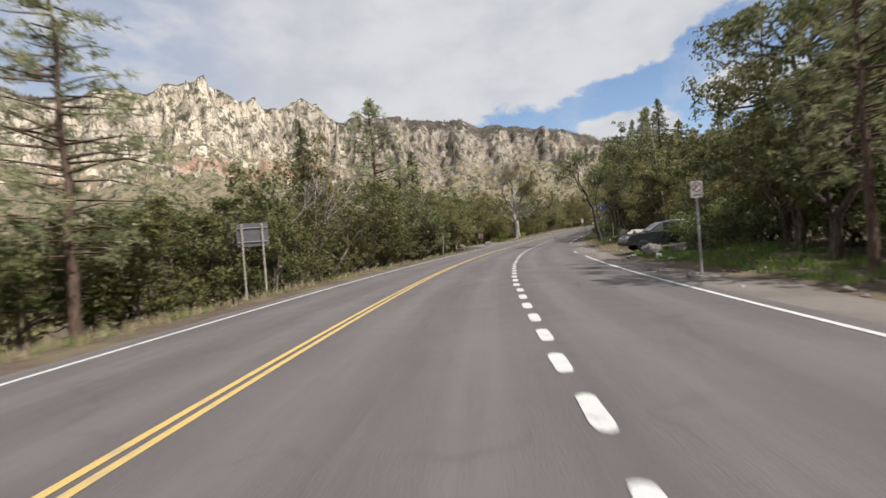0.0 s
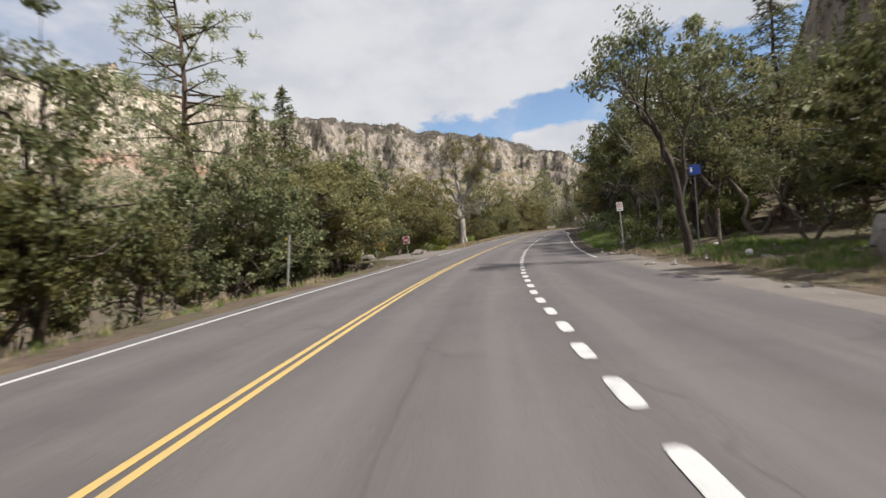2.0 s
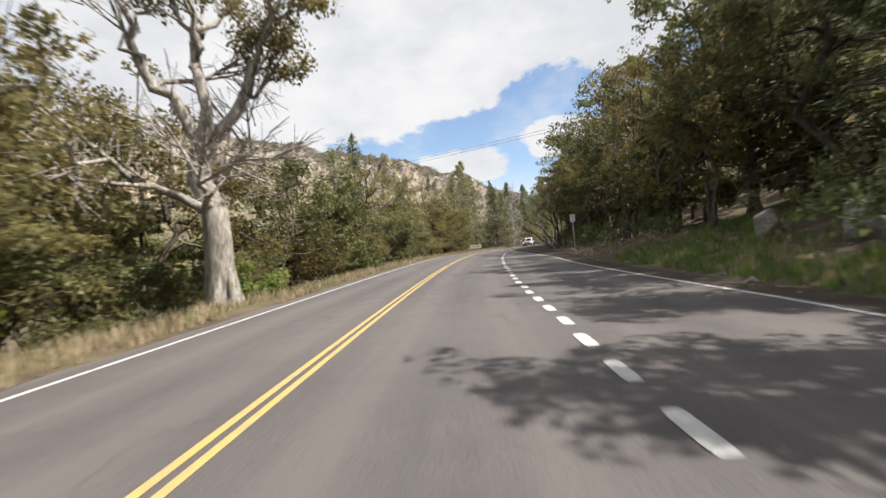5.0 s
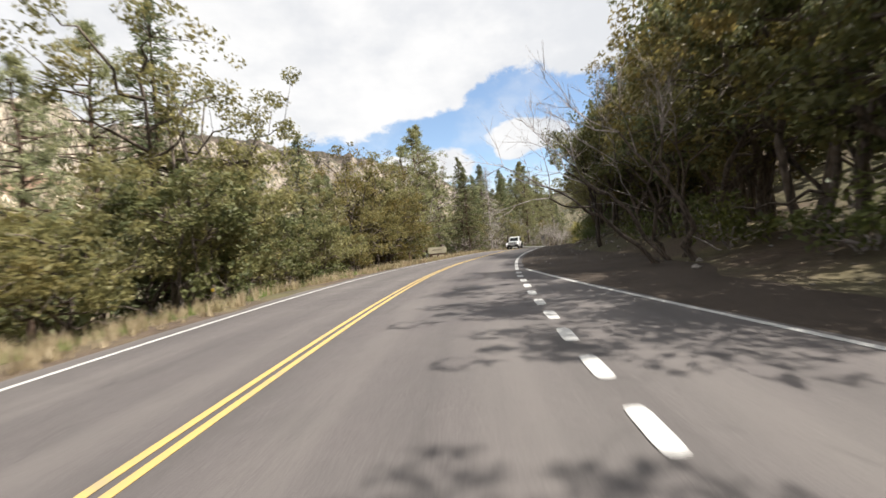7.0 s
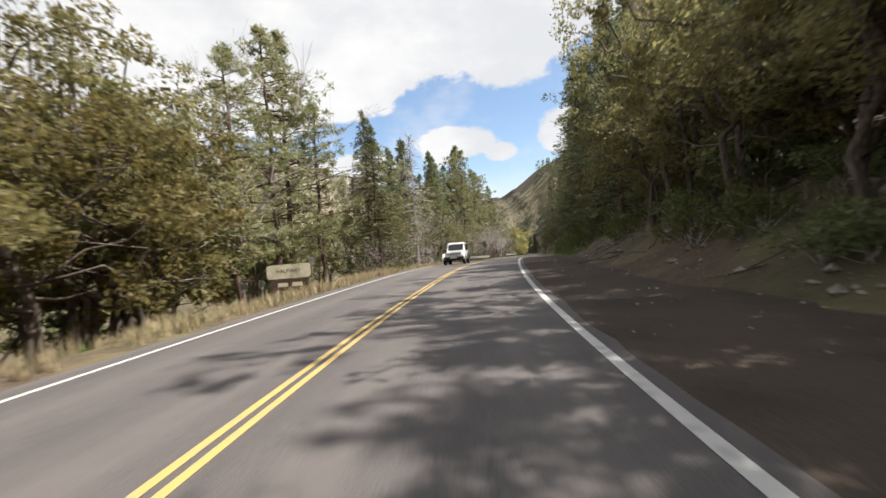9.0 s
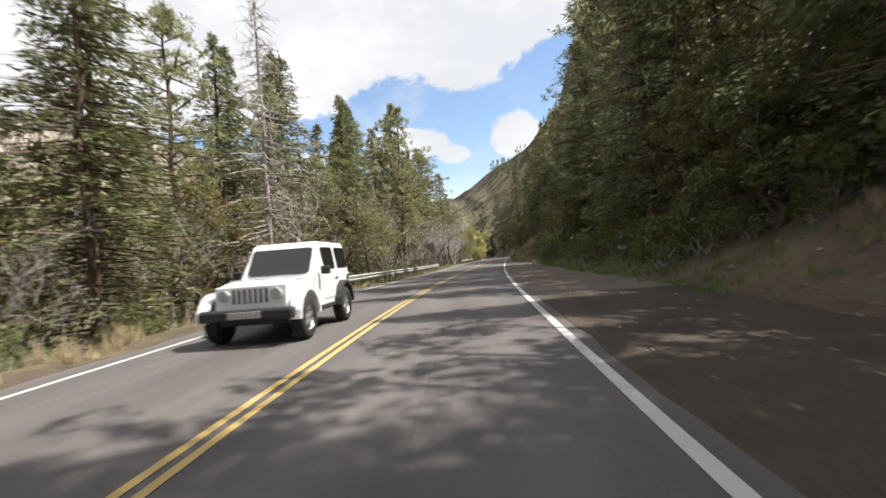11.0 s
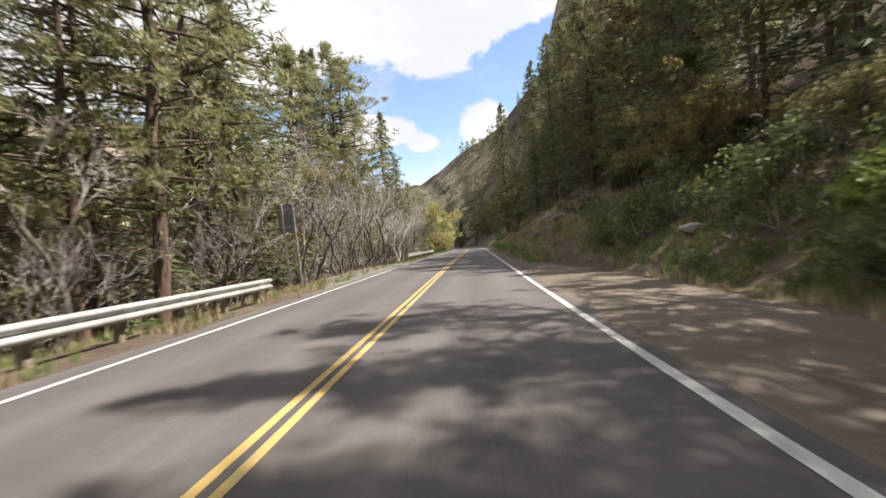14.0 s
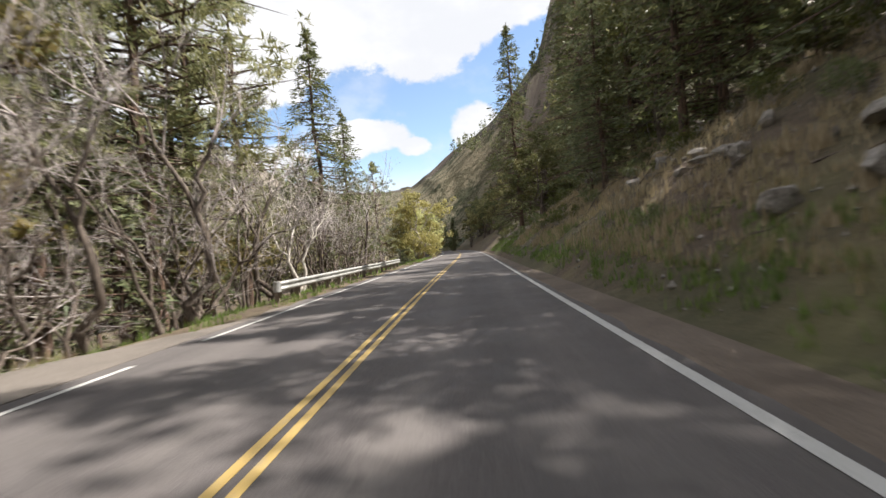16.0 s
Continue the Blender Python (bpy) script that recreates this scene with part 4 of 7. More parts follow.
def half_dead_tree(seed):
    """An old giant: a pale flared trunk, dead limbs on one side and leafy limbs above on the other."""
    g, h = Growth(seed), Growth(seed + 500)
    rng = g.rng
    tips = []

    def grow(a, way, size, r, level, alive):
        b = a + way * size
        line = g.curve(a, b, 0.06, 6)
        (g if level < 3 else h).limb(line if level < 3 else line[::5], r, r * 0.6, 8 if level < 2 else (5 if level == 2 else 3))
        if level >= 3:
            tips.append((b, alive, level))
        if level == 5 or (level == 4 and alive):
            return
        for k in range(4 if level < 3 else (4 if alive else 6)):
            turn = way + rng.normal(0, 0.5, 3) + np.array([0, 0, 0.14 if alive else 0.0])
            turn /= np.linalg.norm(turn)
            grow(line[-1] if k < 2 else line[rng.integers(2, 5)], turn, size * rng.uniform(0.5, 0.8), r * 0.56 * rng.uniform(0.8, 1), level + 1, alive)

    trunk = g.curve((0, 0, -0.5), (-0.5, 0.0, 6.2), 0.02, 7)
    g.limb(trunk, 0.6, 0.4, 12)
    for k in range(5):
        a = k * 1.3
        g.limb([(math.cos(a) * 0.8, math.sin(a) * 0.8, -0.5), (math.cos(a) * 0.42, math.sin(a) * 0.42, 0.7), (math.cos(a) * 0.24, math.sin(a) * 0.24, 2.0)], 0.24, 0.12, 6)
    grow(trunk[-1], np.array([0.05, 0.1, 1.0]), 4.3, 0.27, 1, True)
    grow(trunk[-1], np.array([0.5, -0.1, 0.85]), 3.9, 0.25, 1, True)
    grow(trunk[-1], np.array([-0.45, 0.1, 0.9]), 4.4, 0.24, 1, False)
    grow(trunk[4], np.array([-0.8, 0.1, 0.5]), 3.8, 0.19, 2, False)
    grow(trunk[5], np.array([0.75, 0.2, 0.35]), 2.8, 0.15, 2, False)
    grow(trunk[4], np.array([-0.3, -0.7, 0.25]), 2.8, 0.15, 2, False)
    for at, alive, level in tips:
        if alive:
            g.clump(at, 0.62, 50, 0.8, 0.1)
    return g.wood("trunk", BARK_GREY), h.wood("crown", BARK_GREY), g.leaves("foliage", LEAF_OAK, 0.115, 0.5)


def snag_tree(seed):
    g, h = Growth(seed), Growth(seed + 500)
    rng = g.rng
    stem = g.curve((0, 0, -0.3), (0.2, 0.1, 16), 0.004, 9)
    g.limb(stem, 0.17, 0.03, 8)
    for z in np.arange(1.2, 15.8, 0.12):
        out, reach = rng.uniform(0, 6.3), (3.9 * (1 - z / 17) + 0.35) * rng.uniform(0.4, 1.2)
        end = np.array([math.cos(out) * reach, math.sin(out) * reach, z - 0.12 * reach])
        arm = g.curve((0, 0, z), end, 0.04, 4, 0.1)
        h.limb(arm, 0.04, 0.012, 3)
        for _ in range(6):
            at = arm[rng.integers(1, 4)]
            h.limb(g.curve(at, at + rng.normal(0, 0.4, 3), 0.05, 3), 0.016, 0.006, 3)
    return g.wood("trunk", TWIG), h.wood("crown", TWIG)


# open ground by signs, boards and cars, where nothing grows: stations and offsets
OPEN_GROUND = [(3, 25, -10.4, -4), (150, 182, -11.0, -4), (66.5, 80, -12.2, -4), (234, 247, -8.6, -4), (10, 16, 7, 11.5), (24, 34, 8, 13.6), (34, 48, 8, 12.5), (55, 60, 8, 11.2), (46, 52, -7.5, -4), (94, 99, -8.0, -4), (90, 97, 8, 12.4), (194, 198, -8, -4), (300, 345, -9.5, -4), (272, 281, -8.4, -4)]


# stretches where the woods stay low, and where they keep back: stations, offsets, greatest height, shift
LOW_WOODS = [(22, 34, 13.6, 18, 4.4, 0), (24, 44, 18, 30, 5.6, 0), (44, 56, 18, 30, 7.0, 0), (22, 36, -11.6, -8.7, 5.0, -3.2), (314, 346, 6, 17, 4.2, 0)]


class Kind:
    """One sort of tree: its meshes, natural height, name and words."""

    def __init__(self, meshes, height, name, label, category, group):
        self.meshes = [m for m in meshes if m]
        self.height, self.name, self.label, self.category, self.group = height, name, label, category, group

    def plant(self, s, d, height=None, turn=None, label="", lean=0.0, wide=1.0, free=False):
        if not free and any(a <= s <= b and d1 <= d <= d2 for a, b, d1, d2 in OPEN_GROUND):
            return None
        x, y, z = floor_at(s, d)
        k = (height or self.height) / self.height
        turn = random.uniform(0, 360) if turn is None else turn
        lean_m = Matrix.Rotation(radians(lean), 4, "Y")
        m = Matrix.Translation((x, y, z)) @ lean_m @ Matrix.Rotation(radians(turn), 4, "Z") @ Matrix.Diagonal((k * wide, k * wide, k, 1))
        ob = thing(self.name, label or self.label, self.category, self.group, m)
        for me in self.meshes:
            part_mesh(me.name.split(".")[0], me, ob)
        return ob


def make_kinds():
    k = {}
    # near trees, with fine foliage
    for i in range(3):
        k[f"juniper{i}"] = Kind(broad_tree(10 + i, 6.0, 2.5, 3, LEAF_JUNIPER, 0.098, 70, 88, BARK, 0.14, 0.165, 0.27), 6.2, "juniper_tree", "dense dark olive juniper tree with crooked stems", "juniper", "roadside junipers")
    for i in range(2):
        k[f"oak{i}"] = Kind(broad_tree(30 + i, 7.5, 3.4, 2, LEAF_OAK, 0.104, 72, 92, BARK, 0.22, 0.15, 0.3), 7.8, "oak_tree", "spreading olive and yellowish evergreen oak tree", "oak", "roadside oaks")
    for i in range(2):
        k[f"oak_tall{i}"] = Kind(broad_tree(35 + i, 12.0, 4.6, 3, LEAF_OAK, 0.105, 122, 84, BARK, 0.2, 0.12, 0.22), 12.4, "oak_tree", "tall spreading olive and yellowish evergreen oak tree", "oak", "roadside oaks")
    for i in range(2):
        k[f"juniper_open{i}"] = Kind(broad_tree(190 + i, 12.0, 2.7, 1 + i, LEAF_JUNIPER, 0.105, 100, 76, BARK_SHADED, 0.16, 0.16, 0.34, girth=0.55), 12.2, "juniper_tree", "tall juniper tree with a bare lower trunk and dead limbs", "juniper", "roadside junipers")
    k["juniper_tall0"] = Kind(broad_tree(18, 11.5, 3.5, 3, LEAF_JUNIPER, 0.115, 96, 66, BARK, 0.1, 0.14, 0.1), 11.8, "juniper_tree", "tall dark olive juniper tree with crooked stems", "juniper", "roadside junipers")
    for i in range(2):
        k[f"pine{i}"] = Kind(pine_tree(40 + i, 18.0, 3.7, LEAF_PINE, 0.18, 36, BARK_PINE, 0.26), 18.2, "pine_tree", "tall ponderosa pine with an open crown", "pine", "canyon pines")
    for i in range(2):
        k[f"fir{i}"] = Kind(fir_tree(50 + i, 16.0, 4.1, LEAF_FIR, 0.185, 40, BARK_PINE), 16.0, "fir_tree", "tall dark green fir tree with drooping boughs", "fir", "canyon firs")
    for i in range(3):
        k[f"bare{i}"] = Kind(bare_tree(60 + i, 8.0, 2, TWIG, 4, fan=0.48, thick=0.0115), 8.0, "bare_tree", "leafless grey-brown deciduous tree with fine twigs", "bare tree", "leafless trees")
    for i in range(2):
        k[f"bush{i}"] = Kind(bush(70 + i, 1.7, 1.3, LEAF_SHRUB, 0.095, 520, TWIG), 1.8, "shrub", "low olive-green shrub on the verge", "shrub", "roadside shrubs")
    k["bush_big"] = Kind(bush(77, 4.0, 2.3, LEAF_SHRUB, 0.11, 2400, BARK_SHADED), 4.2, "shrub", "tall spreading olive-green shrub", "shrub", "roadside shrubs")
    k["spring"] = Kind(bush(75, 2.4, 1.5, LEAF_SPRING, 0.09, 2200, TWIG), 2.5, "shrub", "fresh yellow-green shrub in spring leaf", "shrub", "fresh green shrubs")
    k["willow"] = Kind(broad_tree(85, 8.0, 3.0, 3, LEAF_WILLOW, 0.15, 80, 70, TWIG, 0.1, 0.2, 0.1), 8.2, "willow_tree", "yellow-green willow tree in early leaf beside the road", "willow", "willows")
    k["oak_bare"] = Kind(bare_tree(63, 9.0, 2, BARK, 4, LEAF_JUNIPER, 0.1, 15), 9.0, "oak_tree", "thin-leaved oak tree with dark open limbs", "oak", "roadside oaks")
    k["bare_grey"] = Kind(bare_tree(64, 8.0, 1, BARK_GREY, 4, fan=0.7), 8.0, "dead_tree", "dead silver-grey tree with crooked bare limbs", "dead tree", "dead trees")
    k["white_tree"] = Kind(bare_tree(66, 9.0, 2, BARK_PALE, 4, fan=0.5), 8.5, "sycamore_tree", "leafless pale-barked sycamore by the guard rail", "sycamore", "leafless trees")
    k["half_dead"] = Kind(half_dead_tree(67), 18.0, "old_tree", "huge half-dead tree with a silver-grey trunk and bare lower limbs", "old tree", "dead trees")
    k["snag"] = Kind(snag_tree(68), 16.0, "dead_conifer", "dead conifer with a bare grey trunk and short broken boughs", "dead tree", "dead trees")
    k["leaning"] = Kind(bare_tree(69, 10.0, 1, BARK_SHADED, 4, LEAF_JUNIPER, 0.11, 14, thick=0.016), 10.0, "leaning_tree", "leaning tree with canopy shade in its bark colour and thin foliage at its top", "juniper", "roadside junipers")
    for i in range(2):
        k[f"bare_tall{i}"] = Kind(bare_tree(165 + i, 11.0, 1 + i, TWIG, 4, fan=0.42, thick=0.0115), 11.0, "bare_tree", "tall leafless tree with a dark crooked trunk and pale twigs", "bare tree", "leafless trees")
    k["brush"] = Kind(bare_tree(80, 2.6, 4, TWIG, 3, fan=0.4, thick=0.009), 2.4, "bare_shrub", "leafless grey-brown thicket shrub", "shrub", "roadside thicket")
    # trees further from the road, with coarser foliage
    for i in range(2):
        k[f"juniper_far{i}"] = Kind(broad_tree(110 + i, 6.5, 2.6, 2, LEAF_JUNIPER, 0.31, 40, 24, BARK, 0.12, 0.19, 0.1, True), 6.7, "juniper_tree", "dense dark olive juniper tree in the woods", "juniper", "woodland junipers")
    for i in range(2):
        k[f"oak_far{i}"] = Kind(broad_tree(130 + i, 8.0, 3.3, 2, LEAF_OAK, 0.34, 42, 24, BARK, 0.2, 0.17, 0.2, True), 8.3, "oak_tree", "olive evergreen oak tree in the woods", "oak", "woodland oaks")
    for i in range(2):
        k[f"pine_far{i}"] = Kind(pine_tree(140 + i, 18.0, 3.6, LEAF_PINE, 0.44, 11, BARK_PINE, 0.24, 2, 0.62, True), 18.2, "pine_tree", "tall ponderosa pine in the woods", "pine", "woodland pines")
    for i in range(2):
        k[f"fir_far{i}"] = Kind(fir_tree(150 + i, 16.0, 3.7, LEAF_FIR, 0.40, 12, BARK_PINE, step=0.6, far=True), 16.0, "fir_tree", "dark green fir tree in the woods", "fir", "woodland firs")
    for i in range(2):
        k[f"juniper_high{i}"] = Kind(broad_tree(115 + i, 12.0, 3.6, 2, LEAF_JUNIPER, 0.2, 62, 42, BARK, 0.12, 0.15, 0.1, True), 12.2, "juniper_tree", "tall dark olive juniper tree in the woods", "juniper", "woodland junipers")
        k[f"oak_high{i}"] = Kind(broad_tree(135 + i, 12.0, 4.4, 2, LEAF_OAK, 0.2, 70, 42, BARK, 0.2, 0.13, 0.2, True), 12.2, "oak_tree", "tall olive evergreen oak tree in the woods", "oak", "woodland oaks")
        k[f"open{i}"] = Kind(broad_tree(90 + i, 6.6, 3.0, 3, LEAF_JUNIPER if i else LEAF_OAK, 0.12, 66, 66, BARK, 0.34, 0.16, 0.42), 6.8, "oak_tree", "oak tree with crooked bare lower stems and a dense crown", "oak", "roadside oaks")
    k["bare_far0"] = Kind(bare_tree(160, 8.0, 1, TWIG, 4, fan=0.5, thick=0.012), 7.5, "bare_tree", "leafless grey tree in the woods", "bare tree", "leafless woodland trees")
    return k


KINDS = make_kinds()


def stand(rows):
    """Single trees: station, offset, height of the top over the road, kind."""
    for s, d, top, kind in rows:
        base = float(near_height(s, d))
        full = (top - base) * 1.02
        if full > 9.5 and kind[:-1] in ("oak_far", "juniper_far"):
            kind = kind.replace("far", "high")
        if full > 9.0 and kind in ("oak0", "oak1"):
            kind = "oak_tall" + kind[-1]
        if full > 9.0 and kind.startswith("juniper") and "far" not in kind:
            kind = "juniper_tall0"
        k = KINDS[kind.replace("open_juniper", "juniper_open")]
        slim = random.uniform(0.88, 1.1)
        k.plant(s, d, full, wide=slim, free=True)


def woods(rows):
    """Rows of trees along the road: first and last station, spacing, offsets, heights, kinds."""
    for a, b, step, d1, d2, h1, h2, kinds in rows:
        s = a
        kinds = kinds.split()
        while s < b:
            kind, tall = random.choice(kinds), random.uniform(h1, h2)
            if tall > 2.5 and kind in ("bush0", "bush1"):
                kind = "bush_big"
            if tall > 8.8 and kind[:-1] in ("oak_far", "juniper_far"):
                kind = kind.replace("far", "high")
            at, d = s + random.uniform(-0.4, 0.4) * step, random.uniform(d1, d2)
            wide = random.uniform(0.85, 1.2)
            for s1, s2, d3, d4, most, shift in LOW_WOODS:
                if s1 <= at <= s2 and d3 <= d <= d4 and tall > 3:
                    tall, d = min(tall, most), d + shift
                    break
            KINDS[kind].plant(at, d, tall, wide=wide)
            s += step * random.uniform(0.75, 1.25)


# creek side, from the start to the campground entrance
stand([
    (12.4, -9, 10.5, "pine0"), (15.6, -10, 4.3, "juniper1"), (25.5, -12.8, 5.6, "juniper2"), (21.7, -13.6, 6.0, "juniper0"), (28.8, -12, 6.9, "oak0"),
    (29.2, -10.8, 10.0, "bare_tall1"), (32.6, -10.8, 11.0, "oak_bare"), (36.0, -9.5, 3.8, "oak0"), (37.7, -14, 11.0, "oak0"), (38.4, -9, 4.8, "juniper1"), (41.2, -13, 10.6, "oak_bare"), (43.7, -10, 9.2, "juniper0"),
    (51.6, -9, 5.5, "juniper0"), (55.3, -10, 5.8, "juniper1"), (59.2, -10.5, 12.1, "oak_bare"), (60.8, -17.7, 21.1, "pine1"), (61.1, -9.5, 7.6, "oak0"),
    (62.2, -9.5, 7.1, "oak1"), (66.5, -13.5, 7.2, "juniper1"), (69.3, -15, 10.5, "oak1"), (71.2, -17, 15.7, "fir0"),
])
stand([
    (28.0, -12.6, 6.2, "juniper1"), (31.2, -12.4, 6.6, "juniper0"), (34.6, -9.6, 7.6, "oak_bare"), (34.0, -12.2, 11.4, "fir1"), (25.4, -10.6, 5.6, "oak_bare"),
    (66.0, -8.7, 9.4, "juniper1"), (58.5, -8.4, 6.4, "oak1"), (62.6, -8.9, 7.2, "juniper2"), (64.6, -9.4, 7.8, "oak0"), (66.3, -13.6, 9.0, "juniper0"), (76.1, -15, 11.0, "juniper1"), (68.4, -18, 13.4, "fir1"),
])
# creek side, beyond the entrance
stand([
    (88.8, -9.8, 7.8, "oak1"), (91, -12, 10.5, "oak0"), (91.6, -12, 8.1, "juniper0"),
    (98.3, -22, 9.0, "pine_far0"), (99.0, -18, 8.8, "oak_far0"), (101.8, -16, 9.4, "juniper_far0"), (103.1, -14, 12.5, "oak0"), (110, -10, 9.5, "juniper1"),
    (117, -10, 7.0, "juniper2"), (128.4, -13, 8.7, "pine0"), (130.4, -8.8, 4.8, "juniper0"), (133.2, -9.5, 6.8, "oak0"), (134.9, -17, 13.8, "pine1"), (137, -15, 16.1, "fir0"),
    (140, -9.5, 2.6, "juniper2"), (142.1, -14, 6.2, "oak1"), (147.6, -12, 5.4, "juniper1"), (151.9, -15, 12.0, "fir1"), (153.2, -11, 9.1, "oak0"),
    (158.2, -11.8, 10.4, "oak1"), (162, -13, 11.5, "oak1"), (164.1, -13, 9.6, "juniper2"),
])
# creek side, by the picnic ground and the guard rail
stand([
    (165.5, -14.5, 10.7, "oak0"), (167.1, -16, 17.0, "bare0"), (172, -12.8, 14.4, "pine1"), (181, -14, 19.0, "pine0"), (181.9, -12, 13.7, "pine1"),
    (190.8, -10, 14.2, "fir0"), (197.6, -11, 7.2, "oak0"), (202.9, -12, 14.5, "fir0"), (213.1, -11, 10.1, "pine1"), (214.6, -14, 19.0, "fir1"), (214.7, -9.5, 9.8, "oak0"),
    (221, -11, 16.0, "fir1"), (226, -12, 18.4, "fir0"), (228.5, -13, 20.0, "fir1"), (229.1, -11, 11.2, "fir1"), (236, -13, 15.1, "pine1"), (237.1, -11, 15.8, "pine0"),
    (238.5, -9.5, 21.5, "pine0"), (240, -13, 19.5, "fir0"), (246.3, -14, 13.0, "pine0"), (247.5, -12.8, 13.0, "pine1"),
])
stand([
    (89.4, -11.2, 10.2, "oak0"), (93, -12.8, 9.8, "juniper0"), (95.6, -13.5, 9.4, "oak1"), (134.7, -12.5, 12.6, "oak1"), (137.0, -13, 12.4, "oak0"), (141.2, -14, 6.0, "oak0"),
    (154, -13.8, 8.6, "fir1"), (152.7, -14, 8.4, "pine1"), (160.5, -12.6, 12.5, "oak1"), (163.6, -13, 12.0, "oak0"), (177.4, -13, 17.6, "pine0"), (192.7, -11.5, 16.4, "fir1"), (198.5, -12.5, 14.6, "pine1"),
    (201.5, -11.8, 14.6, "fir0"), (207.5, -12, 14.0, "pine0"), (209.5, -12, 17.0, "fir1"), (217.5, -12, 14.0, "fir0"), (220.4, -11.5, 13.0, "pine1"), (223.4, -12, 18.6, "fir0"), (224.4, -12.5, 15.2, "fir1"),
    (230.9, -12.5, 17.8, "pine1"), (244.5, -11.5, 23.7, "pine0"), (247.5, -11, 14.6, "fir0"), (250.0, -12.5, 24.9, "fir1"), (254.4, -15.5, 19.0, "pine0"), (266.6, -15, 20.8, "pine1"),
])
# creek side, the bare thickets at the end
stand([
    (268, -15, 20.6, "pine1"), (271.1, -16, 15.0, "pine0"), (275.1, -15, 24.0, "fir1"), (278.1, -14, 16.4, "pine1"),
    (279, -13.2, 24.0, "pine1"), (274, -12.6, 24.0, "pine0"), (284, -13.5, 20.0, "pine0"), (270, -14.5, 22.0, "fir0"),
    (297, -12, 22.8, "fir0"), (307, -12, 17.9, "fir1"), (325.2, -12, 15.1, "pine1"), (262, -8.5, 7.5, "bare0"), (258, -8.2, 7.0, "bare1"), (265, -9.0, 7.8, "bare2"),
    (270, -8.6, 7.6, "bare0"), (274, -8.8, 7.2, "bare1"), (279, -8.4, 7.5, "bare2"), (252, -9, 8.0, "bare2"), (286, -9, 8, "bare0"), (292, -8.5, 7.2, "bare1"),
])
# hill side, from the start to the end of the turning lane
stand([
    (11.1, 11, 8.5, "pine0"), (14.9, 12.5, 9.6, "juniper1"), (17.8, 13.2, 10.5, "juniper0"), (20.6, 14.4, 9.4, "juniper2"), (23.0, 14.6, 6.0, "oak_bare"), (23.5, 16.8, 5.2, "oak1"), (41, 17, 6.8, "oak0"), (42.9, 15, 6.6, "oak1"), (45.5, 15.2, 8.4, "juniper0"),
    (48.5, 15.4, 7.2, "juniper1"), (50.4, 16.5, 7.4, "juniper_far0"), (52.4, 14.6, 6.0, "oak_bare"), (60.3, 14, 10.7, "oak0"), (61.8, 18, 15.7, "fir0"), (55.6, 18.5, 10.5, "fir1"), (63.0, 14.2, 13.5, "juniper1"), (66.5, 15.5, 15.0, "juniper0"), (57.2, 14.8, 11.0, "oak_bare"),
    (67.0, 12.6, 10.5, "bare_grey"), (71.5, 14.0, 16.0, "open_juniper0"), (76.5, 13.2, 15.0, "open_juniper1"), (80.6, 15, 14.5, "open_juniper0"), (84.0, 12.6, 14.5, "open_juniper1"),
    (88.0, 14.5, 15.5, "open_juniper0"), (82.4, 18, 18.0, "fir0"), (95.5, 15.5, 16.0, "fir1"), (91.0, 12.4, 14.0, "open_juniper1"), (96.5, 13.4, 13.5, "open_juniper0"), (73.5, 17.5, 17.0, "pine1"), (86.5, 17.5, 19.0, "fir1"), (92.5, 16.2, 19.0, "fir0"), (99.0, 15.4, 18.0, "fir1"), (104.0, 14.6, 16.5, "juniper0"),
])
stand([
    (101.5, 14, 14.0, "juniper2"), (102.5, 12.5, 11.0, "oak1"), (108.2, 13, 12.0, "oak1"), (118, 13, 12.0, "oak0"), (121, 11.8, 12.5, "juniper0"), (124.8, 11.7, 13.5, "juniper1"), (129, 12.2, 12.5, "oak1"), (132.5, 12.0, 12.0, "juniper2"), (113, 12.2, 12.5, "juniper1"), (136, 13.5, 14.0, "juniper0"), (140.5, 13.5, 13.5, "juniper1"), (145, 13.2, 13.5, "oak1"), (149, 13, 13.5, "juniper0"), (127.7, 12.5, 9.0, "juniper0"), (133, 13, 10.5, "oak0"),
    (138.7, 11.8, 10.6, "bare0"), (135.1, 13.5, 12.0, "oak1"), (144.7, 11.6, 10.8, "bare1"), (150.9, 13.5, 14.9, "oak0"), (153.6, 13, 12.3, "oak0"), (157.6, 13.5, 13.9, "juniper1"), (161.3, 12.6, 14.4, "pine0"),
    (159.5, 12, 8.0, "oak0"), (168.3, 12.5, 11.4, "oak1"), (174.1, 14.5, 18.0, "pine1"), (192.5, 16.5, 19.0, "fir0"), (199.4, 12, 20.6, "fir1"), (180, 15.5, 13.0, "fir1"),
])
stand([(186.5, 12.8, 12.5, "juniper0"), (179, 12.6, 11.0, "oak1"), (193, 13, 12.0, "juniper1"), (235, 12.4, 5.2, "juniper0"), (238.6, 12.0, 4.6, "juniper2"), (242.3, 11.8, 5.2, "juniper1"), (247, 10.6, 8.0, "oak1"),
       (251, 11.5, 9.0, "juniper2"), (255.5, 11.5, 9.5, "oak0"), (225, 11.6, 7.0, "oak1"), (218, 11.8, 8.0, "juniper2"), (211, 11.6, 7.0, "oak0"), (204, 11.8, 7.5, "juniper0"), (198, 12.2, 8.0, "oak1")])
stand([(150.5, 10.4, 11.0, "oak1"), (155.5, 9.9, 10.5, "oak0"), (160.5, 9.8, 11.0, "oak1"), (165.5, 10.0, 11.5, "oak1"), (170.5, 10.4, 10.5, "oak0"), (144.5, 11.2, 11.0, "juniper2")])
